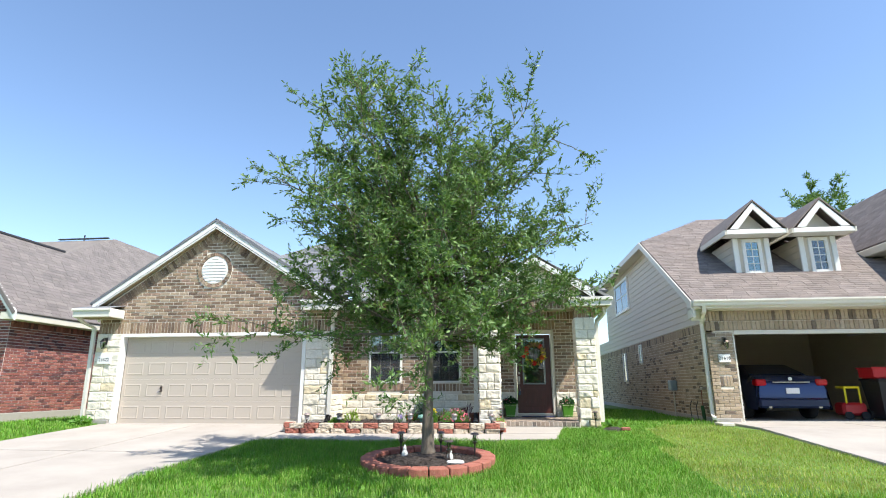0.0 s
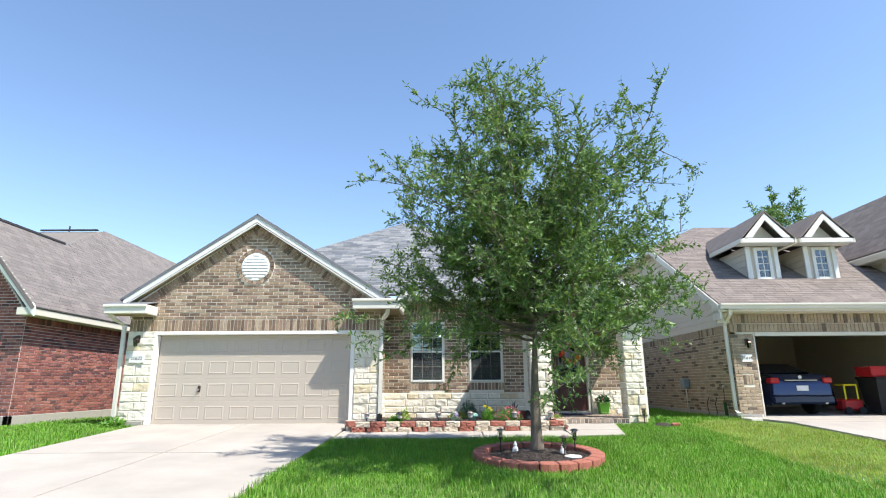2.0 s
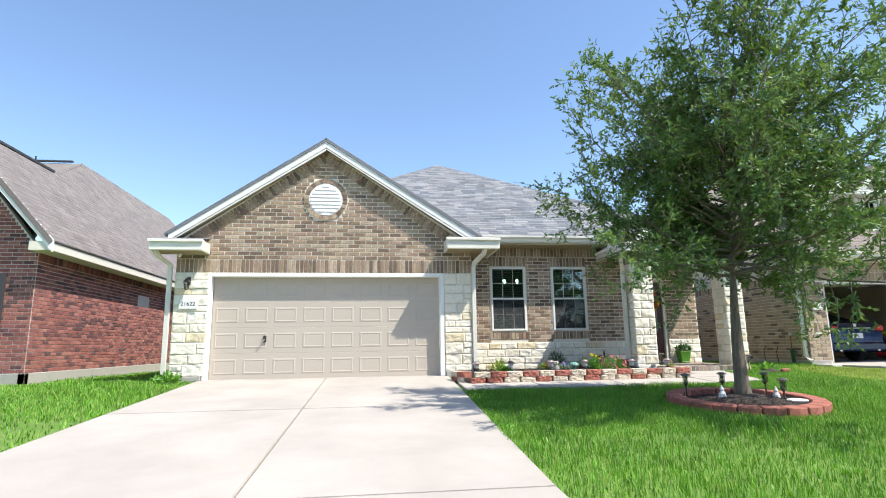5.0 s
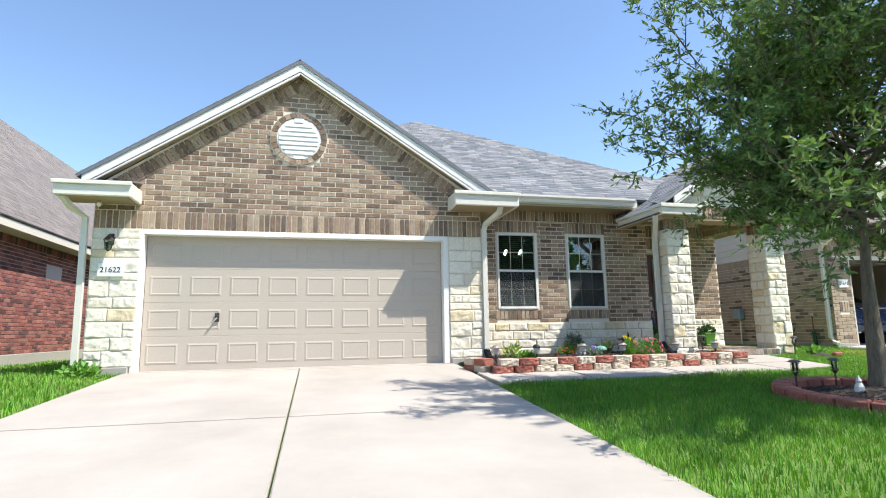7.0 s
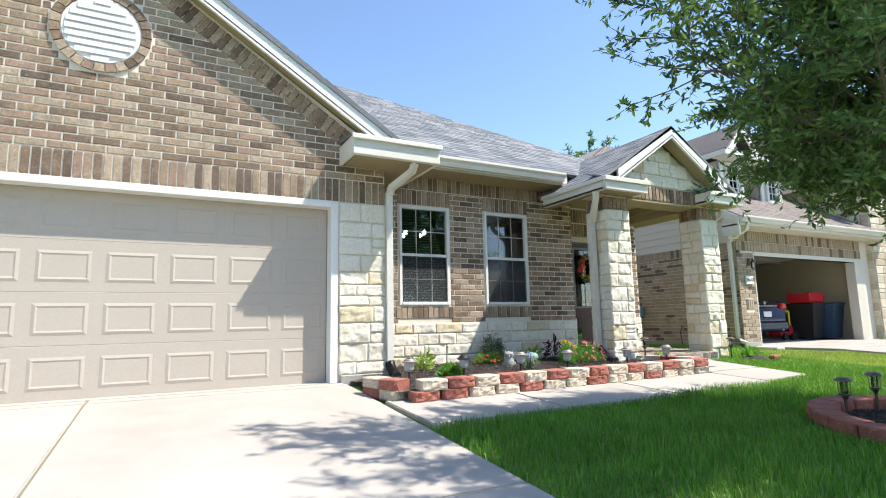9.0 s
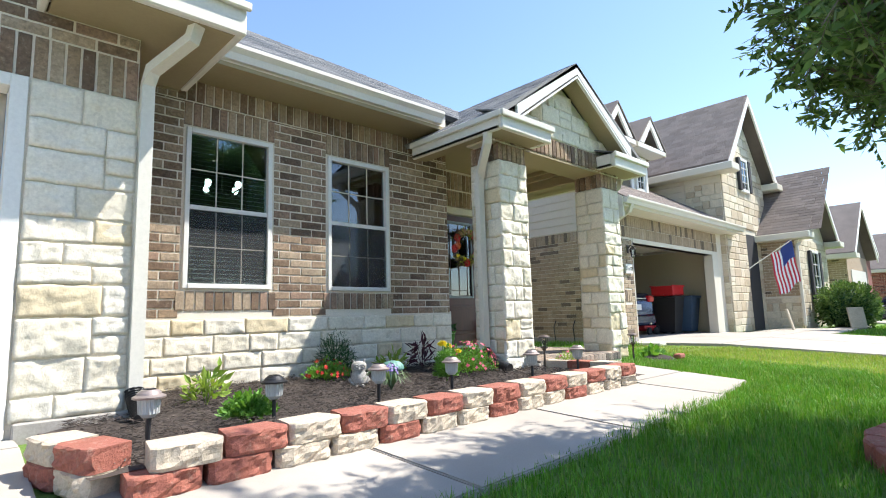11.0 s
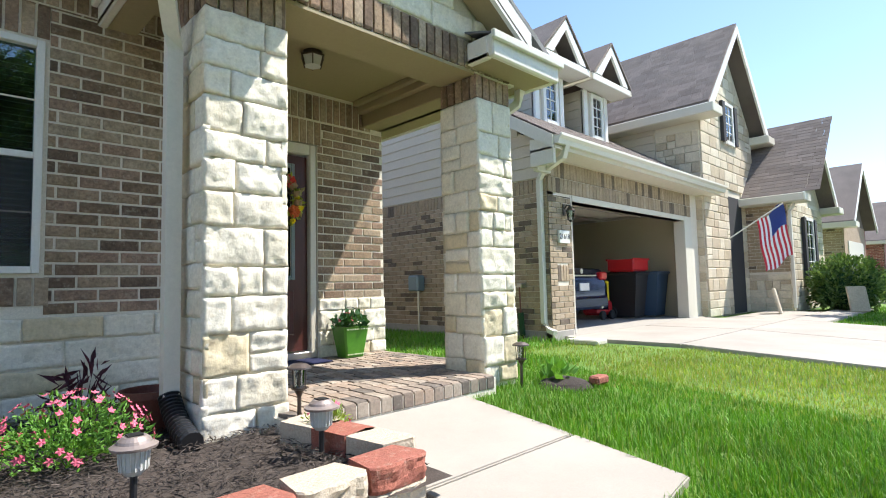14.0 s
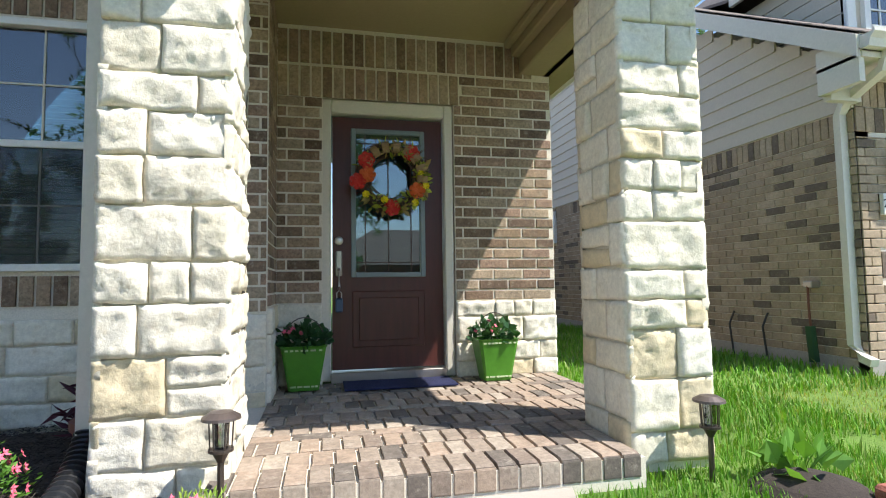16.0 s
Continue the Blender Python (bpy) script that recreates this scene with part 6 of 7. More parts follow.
def lantern_light(x, y, z, h=0.34):
    """Small bronze lantern on a stake."""
    t = thing("lantern_light", x, y, z, "bronze four-post solar lantern on a stake", "path light", "solar lanterns")
    part("stake", tube([(0, 0, -0.03), (0, 0, h - 0.13)], 0.012, 8), M_BRONZE, t)
    part("base", lathe([(0.012, h - 0.17), (0.03, h - 0.135), (0.045, h - 0.13), (0.045, h - 0.12), (0.001, h - 0.12)], 16), M_BRONZE, t)
    for i in range(6):
        a = math.pi / 3 * i
        part("post", tube([(0.038 * math.cos(a), 0.038 * math.sin(a), h - 0.12), (0.043 * math.cos(a), 0.043 * math.sin(a), h - 0.02)], 0.003, 5), M_BRONZE, t)
    part("lens", lathe([(0.025, h - 0.12), (0.03, h - 0.02), (0.027, h - 0.02), (0.022, h - 0.115)], 14), M_LENS, t)
    part("cap", lathe([(0.03, h - 0.02), (0.07, h - 0.015), (0.068, h - 0.005), (0.04, h + 0.012), (0.001, h + 0.018)], 20), M_CAPB, t)


M_CAP = plain("taupe_metal", (0.34, 0.28, 0.26), 0.45, 0.4)
M_CAPB = plain("brown_metal", (0.14, 0.11, 0.10), 0.4, 0.5)
M_LENSRIB = plain("frosted_rib", (0.6, 0.6, 0.58), 0.3)
for i, (x, y) in enumerate(((-2.66, 11.60), (-1.95, 11.67), (-1.10, 11.76), (-0.39, 11.73), (0.58, 11.66), (1.37, 11.68))):
    round_light(x, y, BZ, i, i == 1)
lantern_light(1.57, 12.24, BZ)
lantern_light(3.62, 12.24, 0.0)
lantern_light(-0.02, 8.75, -0.14, 0.30)
lantern_light(1.18, 8.62, -0.14, 0.30)
lantern_light(0.62, 8.82, -0.14, 0.30)
lantern_light(0.85, 7.85, -0.18, 0.30)


# ---- downspouts, lamps, plates ----
def downspout(pts, label, boot=None):
    t = thing("downspout", 0, 0, 0, label, "downspout", "downspouts")
    part("pipe", tube(pts, 0, flat=(0.042, 0.034)), M_GUTTER, t)
    if boot:
        b = [Vector(p) for p in boot]
        n = 57
        path, wide = [], []
        for i in range(n):
            f = i / (n - 1)
            path.append(b[0].lerp(b[1], f).lerp(b[1].lerp(b[2], f), f))
            wide.append(0.050 + (0.009 if i % 4 < 2 else -0.003))
        bm = tube(path, wide, 14)
        part("drain_hose", bm, M_BLACK, t, "black corrugated drain hose")
    return t


downspout([(0.84, 12.32, 2.66), (0.85, 12.34, 2.55), (0.97, 12.56, 2.30), (1.0, 12.62, 2.2), (1.0, 12.62, 0.25)], "cream downspout beside a stone porch pillar", ((1.0, 12.62, 0.27), (1.0, 12.52, 0.13), (1.0, 12.28, 0.08)))
downspout([(-2.3, 12.15, 2.7), (-2.32, 12.2, 2.58), (-2.48, 12.5, 2.42), (-2.49, 12.57, 2.32), (-2.49, 12.57, 0.2)], "cream downspout at the garage corner", ((-2.49, 12.57, 0.22), (-2.49, 12.5, 0.1), (-2.48, 12.35, 0.06)))
downspout([(6.66, 13.64, 2.84), (6.67, 13.70, 2.68), (6.73, 14.12, 2.52), (6.75, 14.20, 2.42), (6.75, 14.20, 0.25), (6.74, 14.10, 0.14), (6.73, 14.0, 0.11)], "cream downspout at the neighbour's brick corner")
downspout([(4.02, 12.46, 2.68), (4.02, 12.50, 2.54), (3.88, 12.68, 2.38), (3.85, 12.70, 2.26), (3.85, 12.70, 0.1)], "cream downspout behind the porch pillar")
downspout([(-9.0, 12.15, 2.6), (-8.95, 12.3, 2.48), (-8.82, 12.55, 2.35), (-8.82, 12.6, 0.05)], "cream downspout at the garage's outer corner")


def wall_lantern(x, y, z, mat):
    t = thing("wall_lantern", x, y, z, "carriage lantern on a masonry pier beside a garage door", "wall lamp", "wall lanterns")
    part("bracket", tube([(0, 0, 0.05), (0, -0.06, 0.12), (0, -0.12, 0.1)], 0.012, 6), mat, t)
    part("backplate", boxes((-0.04, 0.04, -0.02, 0.0, -0.04, 0.14), bev=0.008), mat, t)
    part("hood", lathe([(0.001, 0.1), (0.02, 0.095), (0.075, 0.03), (0.08, 0.02), (0.07, 0.02), (0.001, 0.03)], 6, at=(0, -0.12, 0)), mat, t)
    part("cage", lathe([(0.06, 0.02), (0.04, -0.12), (0.015, -0.15), (0.001, -0.155)], 6, at=(0, -0.12, 0)), M_LENS, t)
    bm = bmesh.new()
    for i in range(6):
        a = math.pi / 3 * i
        tube([(0.062 * math.cos(a), -0.12 + 0.062 * math.sin(a), 0.02), (0.041 * math.cos(a), -0.12 + 0.041 * math.sin(a), -0.12)], 0.004, 4, bm)
    part("bars", bm, mat, t)


wall_lantern(-8.44, GY - 0.04, 1.97, M_BRONZE)
wall_lantern(7.2, NY - 0.02, 1.93, M_BRONZE)


def text_mesh(body, size, mat, parent, m, label=""):
    cu = bpy.data.curves.new("digits", "FONT")
    cu.body, cu.size, cu.extrude, cu.align_x, cu.align_y = body, size, 0.002, "CENTER", "CENTER"
    ob = new("digits_source", cu)
    dg = bpy.context.evaluated_depsgraph_get()
    me = bpy.data.meshes.new_from_object(ob.evaluated_get(dg))
    bpy.data.objects.remove(ob)
    me.materials.clear()
    me.materials.append(mat)
    o = new("digits", me)
    o.parent = parent
    o.matrix_basis = m
    return o


for x, y, z, w, txt in ((-8.42, GY - 0.045, 1.55, 0.36, "21622"), (7.15, NY - 0.035, 1.555, 0.28, "21618")):
    t = thing("number_plate", x, y, z, "white stone house number plate with dark digits", "house number", "house numbers")
    part("plate", boxes((-w / 2, w / 2, -0.02, 0.02, -0.1, 0.1), bev=0.004), M_WHITE, t)
    text_mesh(txt, 0.115, M_BLACK, t, pose(0, -0.022, 0, 90))

cl = thing("porch_light", 2.44, 13.53, 2.93, "bronze flush-mounted porch ceiling light with frosted panes", "ceiling light")
part("canopy", lathe([(0.001, 0), (0.085, 0), (0.085, -0.02), (0.05, -0.03), (0.001, -0.03)], 20), M_BRONZE, cl)
part("shade", lathe([(0.10, -0.045), (0.075, -0.13), (0.001, -0.135)], 6), M_LENSRIB, cl)
bm = bmesh.new()
for i in range(6):
    a = math.pi / 3 * i
    tube([(0.105 * math.cos(a), 0.105 * math.sin(a), -0.04), (0.078 * math.cos(a), 0.078 * math.sin(a), -0.135)], 0.006, 5, bm)
part("cage", lathe([(0.02, -0.03), (0.115, -0.038), (0.115, -0.05), (0.02, -0.045)], 6, bm), M_BRONZE, cl)

# ---- tree ring ----
TX, TY = 0.5, 8.2
ring = tagged(new("tree_ring"), "ring of weathered red edging blocks round the tree", "garden edging")
for i in range(22):
    a0, a1 = 2 * math.pi * (i + 0.03) / 22, 2 * math.pi * (i + 0.97) / 22
    bm = bmesh.new()
    q = [(1.0 * math.cos(a0), 1.0 * math.sin(a0)), (1.015 * math.cos((a0 + a1) / 2), 1.015 * math.sin((a0 + a1) / 2)), (1.0 * math.cos(a1), 1.0 * math.sin(a1)), (0.8 * math.cos(a1), 0.8 * math.sin(a1)), (0.8 * math.cos(a0), 0.8 * math.sin(a0))]
    prism([(TX + x, TY + y, ground_z(TY + y) - 0.05) for x, y in q], (0, 0, 0.15), bm)
    bmesh.ops.bevel(bm, geom=list(bm.edges), offset=0.012, segments=1, affect="EDGES")
    part("block", bm, M_BLOCK_R, ring)
rnd = random.Random(31)
mound = part("ring_mulch", lathe([(0.001, 0.10), (0.15, 0.10), (0.4, 0.05), (0.7, 0.0), (0.82, -0.02), (0.82, -0.1)], 30, at=(TX, TY, ground_z(TY) + 0.04)), M_MULCH, ring)


def in_ring():
    r, a = 0.8 * math.sqrt(rnd.random()), rnd.uniform(0, 6.28)
    return TX + r * math.cos(a), TY + r * math.sin(a), ground_z(TY) + 0.055 + 0.10 * max(0, 1 - r / 0.7) + rnd.uniform(-0.01, 0.01)


mesh_ob("mulch_chips", *chips(rnd, 5000, in_ring, 0.04), M_MULCH, ring)["kind"] = "stuff"
st = thing("stone_ornament", 0.95, 7.75, -0.17, "small oval white garden stone in the tree ring", "garden ornament")
part("stone", lathe([(0.001, 0), (0.12, 0.0), (0.13, 0.02), (0.11, 0.035), (0.001, 0.04)], 16), M_WHITE, st)
gn = thing("garden_ornament", 0.85, 8.0, -0.15, "small pale pointed garden ornament in the mulch", "garden ornament")
part("figure", lathe([(0.001, 0), (0.05, 0), (0.045, 0.05), (0.025, 0.09), (0.03, 0.11), (0.001, 0.17)], 10), M_LENSRIB, gn)
gn = thing("garden_ornament", 0.15, 8.15, -0.13, "small pale pointed garden ornament in the mulch", "garden ornament")
part("figure", lathe([(0.001, 0), (0.05, 0), (0.045, 0.05), (0.025, 0.09), (0.03, 0.11), (0.001, 0.17)], 10), M_LENSRIB, gn)


# ---- trees ----
def tree(name, x, y, z, label, height, spread, clear, n_limbs, seed, leaf=0.06, subs=9, twigs=6, trunk=0.085, wide=0.30, dense=14, low=-0.05, lean=0.0, taper=0.40, rise=1.05, west=0.0):
    t = thing(name, x, y, z, label, "tree")
    rnd = random.Random(seed)
    wv, wf = [], []

    def limb(pts, radii, seg):
        """A round limb, straight into the lists."""
        for i, q in enumerate(pts):
            d = (pts[min(i + 1, len(pts) - 1)] - pts[max(i - 1, 0)]).normalized()
            a = d.orthogonal().normalized()
            b = d.cross(a)
            r = radii[i] if isinstance(radii, list) else radii
            k = len(wv)
            for j in range(seg):
                w = 2 * math.pi * j / seg
                wv.append(q + a * (math.cos(w) * r) + b * (math.sin(w) * r))
            if i:
                for j in range(seg):
                    wf.append((k - seg + j, k - seg + (j + 1) % seg, k + (j + 1) % seg, k + j))

    lead = []
    p = Vector((0, 0, -0.05))
    n = 14
    for i in range(n + 1):
        f = i / n
        lead.append(Vector((0.10 * math.sin(f * 5 + seed) * f, 0.10 * math.cos(f * 4 + seed) * f - 0.1 * f, f * height - 0.05)))
    limb(lead, [trunk * (1.25 if i == 0 else 1) * max(0.12, 1 - i / n * 1.5) ** 0.9 + 0.004 for i in range(n + 1)], 10)
    vs, fs = [], []

    def curve(p0, d, L, k, droop, wob):
        out, p, d = [p0], p0.copy(), d.normalized()
        for i in range(k):
            d = (d + Vector((rnd.gauss(0, wob), rnd.gauss(0, wob), rnd.gauss(0, wob) + droop))).normalized()
            p = p + d * (L / k)
            out.append(p.copy())
        return out

    def twig_leaves(c, cnt):
        for i in range(cnt):
            f = (i + rnd.random()) / cnt * (len(c) - 1)
            k = min(int(f), len(c) - 2)
            q = c[k].lerp(c[k + 1], f - k)
            d = (c[k + 1] - c[k]).normalized()
            a = (d * 0.6 + Vector((rnd.gauss(0, 0.6), rnd.gauss(0, 0.6), rnd.gauss(0, 0.5)))).normalized()
            s = a.cross(Vector((rnd.gauss(0, 1), rnd.gauss(0, 1), rnd.gauss(0, 1)))).normalized()
            L = leaf * rnd.uniform(0.6, 1.3)
            m = len(vs)
            vs.extend([q, q + a * L * 0.45 + s * L * wide * 0.5, q + a * L, q + a * L * 0.45 - s * L * wide * 0.5])
            fs.append((m, m + 1, m + 2, m + 3))

    for i in range(n_limbs):
        f = (i + rnd.random() * 0.7) / n_limbs
        h = clear + (height - clear) * (f ** 1.15) * 0.97
        az = i * 2.39996 + rnd.uniform(-0.4, 0.4)
        g = (h - clear) / (height - clear)
        L = spread * (0.95 - taper * g ** 2.2) * rnd.uniform(0.7, 1.15) * (1 - lean * max(0.0, math.sin(az))) * (1 - west * math.cos(az))
        el = low + rise * g + rnd.uniform(-0.1, 0.3)
        k = min(int(h / height * n), n - 1)
        p0 = lead[k].lerp(lead[k + 1], h / height * n - k)
        d = Vector((math.cos(az) * math.cos(el), math.sin(az) * math.cos(el), math.sin(el)))
        c = curve(p0, d, L, 8, 0.05, 0.10)
        limb(c, [max(0.004, trunk * 0.24 * (1 - j / 8) * (1 - 0.5 * g) + 0.003) for j in range(9)], 6)
        twig_leaves(c[5:], 12)
        for s in range(subs):
            fj = 0.22 + 0.75 * (s + rnd.random()) / subs
            k = min(int(fj * 8), 7)
            q = c[k].lerp(c[k + 1], fj * 8 - k)
            dd = (c[k + 1] - c[k]).normalized()
            side = Vector((rnd.gauss(0, 1), rnd.gauss(0, 1), rnd.gauss(0.15, 0.7))).normalized()
            c2 = curve(q, dd * 0.7 + side, L * rnd.uniform(0.2, 0.36), 5, 0.03, 0.14)
            limb(c2, [0.006 * (1 - j / 5.5) + 0.0015 for j in range(6)], 4)
            twig_leaves(c2, dense)
            for w in range(twigs):
                k2 = rnd.randrange(1, 5)
                c3 = curve(c2[k2], (c2[k2 + 1] - c2[k2]).normalized() + Vector((rnd.gauss(0, 0.8), rnd.gauss(0, 0.8), rnd.gauss(0.1, 0.7))), rnd.uniform(0.12, 0.34) * spread / 3, 3, 0.0, 0.15)
                twig_leaves(c3, dense)
                limb(c3, 0.0016, 3)
    mesh_ob("trunk", wv, wf, M_BARK, t, "grey-brown bark trunk and limbs", True)
    o = mesh_ob("crown", vs, fs, M_LEAF, t, "small narrow green leaves")
    o["kind"] = "stuff"
    return t


tree("oak_tree", TX, TY, -0.14, "young live oak with a wide airy crown in a mulched ring", 3.9, 3.1, 1.75, 76, 5, leaf=0.074, subs=13, twigs=8, dense=13, trunk=0.10, low=-0.04, lean=0.60, wide=0.35, taper=0.22, rise=0.60, west=0.06)
tree("oak_tree", 18.2, 8.5, -0.2, "street oak with a dark dense crown beside parked cars", 6.4, 2.7, 1.6, 62, 8, leaf=0.10, subs=11, twigs=8, dense=18, wide=0.4, trunk=0.14)
tree("background_tree", 21.5, 34, 0, "pale feathery tree top showing above the neighbour's roof", 11.8, 3.6, 6.0, 26, 9, leaf=0.28, subs=7, twigs=4, dense=9, wide=0.25)
for i, (x, y, h) in enumerate(((46, 11.3, 4.6), (50, 9.2, 5.2), (55, 11.0, 5.6), (44, 6.5, 4.8), (62, 6, 7), (70, 10, 8), (75, 3, 7), (66, -2, 6.5), (82, 8, 9), (90, 1, 8))):
    tree("far_tree", x, y, -0.3, "distant street tree with a rounded green crown", h, 3.4, 1.2, 20, 20 + i, leaf=0.4, subs=6, twigs=3, dense=7, wide=0.6)

# shrub, signs, flag
sh = thing("shrub", 17.0, 12.1, 0.0, "dense clipped dark green shrub by the house wing", "shrub")
rnd = random.Random(77)
vs, fs = leaf_cloud(rnd, 9000, (0, 0, 0.62), (0.85, 0.8, 0.72), 0.10, 0.3, False, 0.55)
mesh_ob("leaves", vs, fs, M_LEAF, sh)["kind"] = "stuff"
part("shrub_core", lathe([(0.3, 0), (0.6, 0.3), (0.62, 0.8), (0.35, 1.15), (0.01, 1.2)], 12), M_PLEAF["dark_leaf"], sh)
for x, y, rz in ((14.2, 12.9, 12), (16.0, 11.7, -50)):
    t = thing("flagstone", x, y, 0.0, "upright tan flagstone slab leaning at the bed edge", "garden stone", "", rz)
    part("slab", boxes((-0.22, 0.22, -0.03, 0.03, 0, 0.62), bev=0.015), M_STONE_N, t, "", False, pose(0, 0, 0, -12))
fl = thing("flag", 12.9, 13.5, 1.75, "striped national flag hanging from an angled pole on the house wall", "flag")
part("pole", tube([(0, 0, 0), (0.75, -0.9, 0.75)], 0.016, 6), M_CREAM, fl)
stripe = [plain("flag_red", (0.55, 0.03, 0.05), 0.8), plain("flag_white", (0.8, 0.8, 0.8), 0.8)]
navy = plain("flag_blue", (0.03, 0.05, 0.2), 0.8)


def cloth(u, v):
    return (0.75 - 0.42 * u * 0.9 + 0.10 * v + 0.05 * math.sin(v * 9), -0.9 + 0.5 * u * 0.9 - 0.1 * v, 0.75 - 0.40 * u - 1.15 * v + 0.05 * math.sin(u * 8))


for i in range(13):
    u0, u1 = i / 13, (i + 1) / 13
    for a, b, m in (((0.0, 0.42, navy) if i < 7 else (0.0, 0.42, stripe[i % 2])), (0.42, 1.0, stripe[i % 2])):
        vs = [cloth(u, a + (b - a) * k / 5) for k in range(6) for u in (u0, u1)]
        mesh_ob("stripe", vs, [(2 * k, 2 * k + 1, 2 * k + 3, 2 * k + 2) for k in range(5)], m, fl)


# ---- cars ----
M_CARBLUE = plain("blue_car_paint", (0.018, 0.032, 0.09), 0.18, 0.5, spec=0.8)
M_CARDARK = plain("dark_car_paint", (0.012, 0.014, 0.03), 0.12, 0.4, spec=0.9)
M_CARGLASS = plain("car_glass", (0.02, 0.025, 0.03), 0.05, 0.0, spec=0.9)
M_TAIL = plain("tail_lamp", (0.45, 0.01, 0.015), 0.2)


def car(x, y, z, rz, mat, label):
    """A sedan along its own +x, 4.8 m long."""
    t = thing("car", x, y, z, label, "car", "parked cars", rz)
    prof = [(-2.4, 0.32), (-2.43, 0.80), (-2.32, 1.08), (-1.75, 1.13), (-0.95, 1.44), (0.1, 1.47), (0.75, 1.38), (1.35, 0.98), (2.15, 0.82), (2.4, 0.62), (2.38, 0.3)]
    secs = []
    bm = bmesh.new()
    ring = []
    for s in (-1, 1):
        lo = [bm.verts.new((px, s * (0.91 if abs(px) < 2 else 0.82), min(pz, 0.86 if abs(px) < 1.8 else pz))) for px, pz in prof]
        ring.append(lo)
    tops = []
    for s in (-1, 1):
        tops.append([bm.verts.new((px, s * (0.62 if pz > 1.2 else 0.78), pz)) for px, pz in prof])
    for s in (0, 1):
        for i in range(len(prof) - 1):
            bm.faces.new((ring[s][i], ring[s][i + 1], tops[s][i + 1], tops[s][i]))
    for i in range(len(prof) - 1):
        bm.faces.new((tops[0][i], tops[0][i + 1], tops[1][i + 1], tops[1][i]))
    for s in (-1, 1):
        k = 0 if s < 0 else 1
        bt = [bm.verts.new((px, s * 0.9, 0.26)) for px, pz in prof[1:-1]]
        for i in range(len(bt) - 1):
            bm.faces.new((ring[k][i + 1], ring[k][i + 2], bt[i + 1], bt[i]))
    bmesh.ops.remove_doubles(bm, verts=bm.verts, dist=0.001)
    bmesh.ops.recalc_face_normals(bm, faces=bm.faces)
    bmesh.ops.bevel(bm, geom=[e for e in bm.edges if len(e.link_faces) == 2], offset=0.03, segments=2, affect="EDGES")
    part("body", bm, mat, t, "", True)
    for s in (-1, 1):
        q = [(-1.45, 1.02), (-0.9, 1.36), (0.1, 1.41), (0.7, 1.33), (1.15, 1.0)]
        part("side_window", prism([(px, s * (0.915 - (pz - 0.86) * 0.47), pz - 0.02) for px, pz in q], (0, s * 0.012, 0)), M_CARGLASS, t)
    part("windscreen", prism([(0.78, -0.56, 1.38), (0.78, 0.56, 1.38), (1.32, 0.7, 1.01), (1.32, -0.7, 1.01)], (0.02, 0, 0.02)), M_CARGLASS, t)
    part("rear_window", prism([(-1.0, -0.56, 1.40), (-1.0, 0.56, 1.40), (-1.70, 0.7, 1.15), (-1.70, -0.7, 1.15)], (-0.02, 0, 0.02)), M_CARGLASS, t)
    for wx in (-1.45, 1.45):
        for s in (-1, 1):
            m = pose(wx, s * 0.80 + (0 if s > 0 else 0), 0.33, 90)
            wheel = part("wheel", lathe([(0.2, -0.11), (0.31, -0.11), (0.33, -0.08), (0.33, 0.08), (0.31, 0.11), (0.2, 0.11)], 24), M_RUBBER, t, "", True, m)
            bm = lathe([(0.001, -0.10), (0.21, -0.10), (0.21, 0.10), (0.001, 0.10)], 20)
            part("rim", bm, M_DARK, wheel)
            sp_ = bmesh.new()
            for i in range(7):
                a = 2 * math.pi * i / 7
                tube([(0, 0, -s * 0.105), (0.2 * math.cos(a), 0.2 * math.sin(a), -s * 0.11)], 0.018, 5, sp_)
            tube([(0.205 * math.cos(2 * math.pi * i / 20), 0.205 * math.sin(2 * math.pi * i / 20), -s * 0.11) for i in range(21)], 0.012, 5, sp_)
            part("spokes", sp_, M_STEEL, wheel)
    for s in (-1, 1):
        part("tail_lamp", boxes((-2.45, -2.2, s * 0.74 - 0.13, s * 0.74 + 0.13, 0.86, 1.02), bev=0.03), M_TAIL, t)
        part("head_lamp", boxes((2.1, 2.37, s * 0.68 - 0.15, s * 0.68 + 0.15, 0.62, 0.76), bev=0.03), M_LENSRIB, t)
        part("exhaust", tube([(-2.46, s * 0.6, 0.34), (-2.3, s * 0.6, 0.34)], 0.045, 10), M_STEEL, t)
    part("boot_trim", boxes((-2.445, -2.40, -0.45, 0.45, 0.93, 0.96), bev=0.008), M_STEEL, t)
    part("badge", lathe([(0.001, 0), (0.05, 0), (0.05, 0.01), (0.001, 0.012)], 14), M_STEEL, t, "", False, pose(-2.385, 0, 1.03, 0, -90))
    part("licence_plate", boxes((-2.45, -2.43, -0.16, 0.16, 0.66, 0.80)), M_WHITE, t)
    part("bumper", boxes((-2.47, -2.3, -0.86, 0.86, 0.3, 0.55), bev=0.05), mat, t)


car(9.02, 17.3, 0.03, 90, M_CARBLUE, "blue sedan parked nose-in inside the open garage")
car(26.0, 10.1, -0.12, 90, M_CARDARK, "black sedan parked across the neighbour's drive")
car(29.8, 11.5, -0.08, 90, M_CARDARK, "dark sedan parked behind the black sedan")

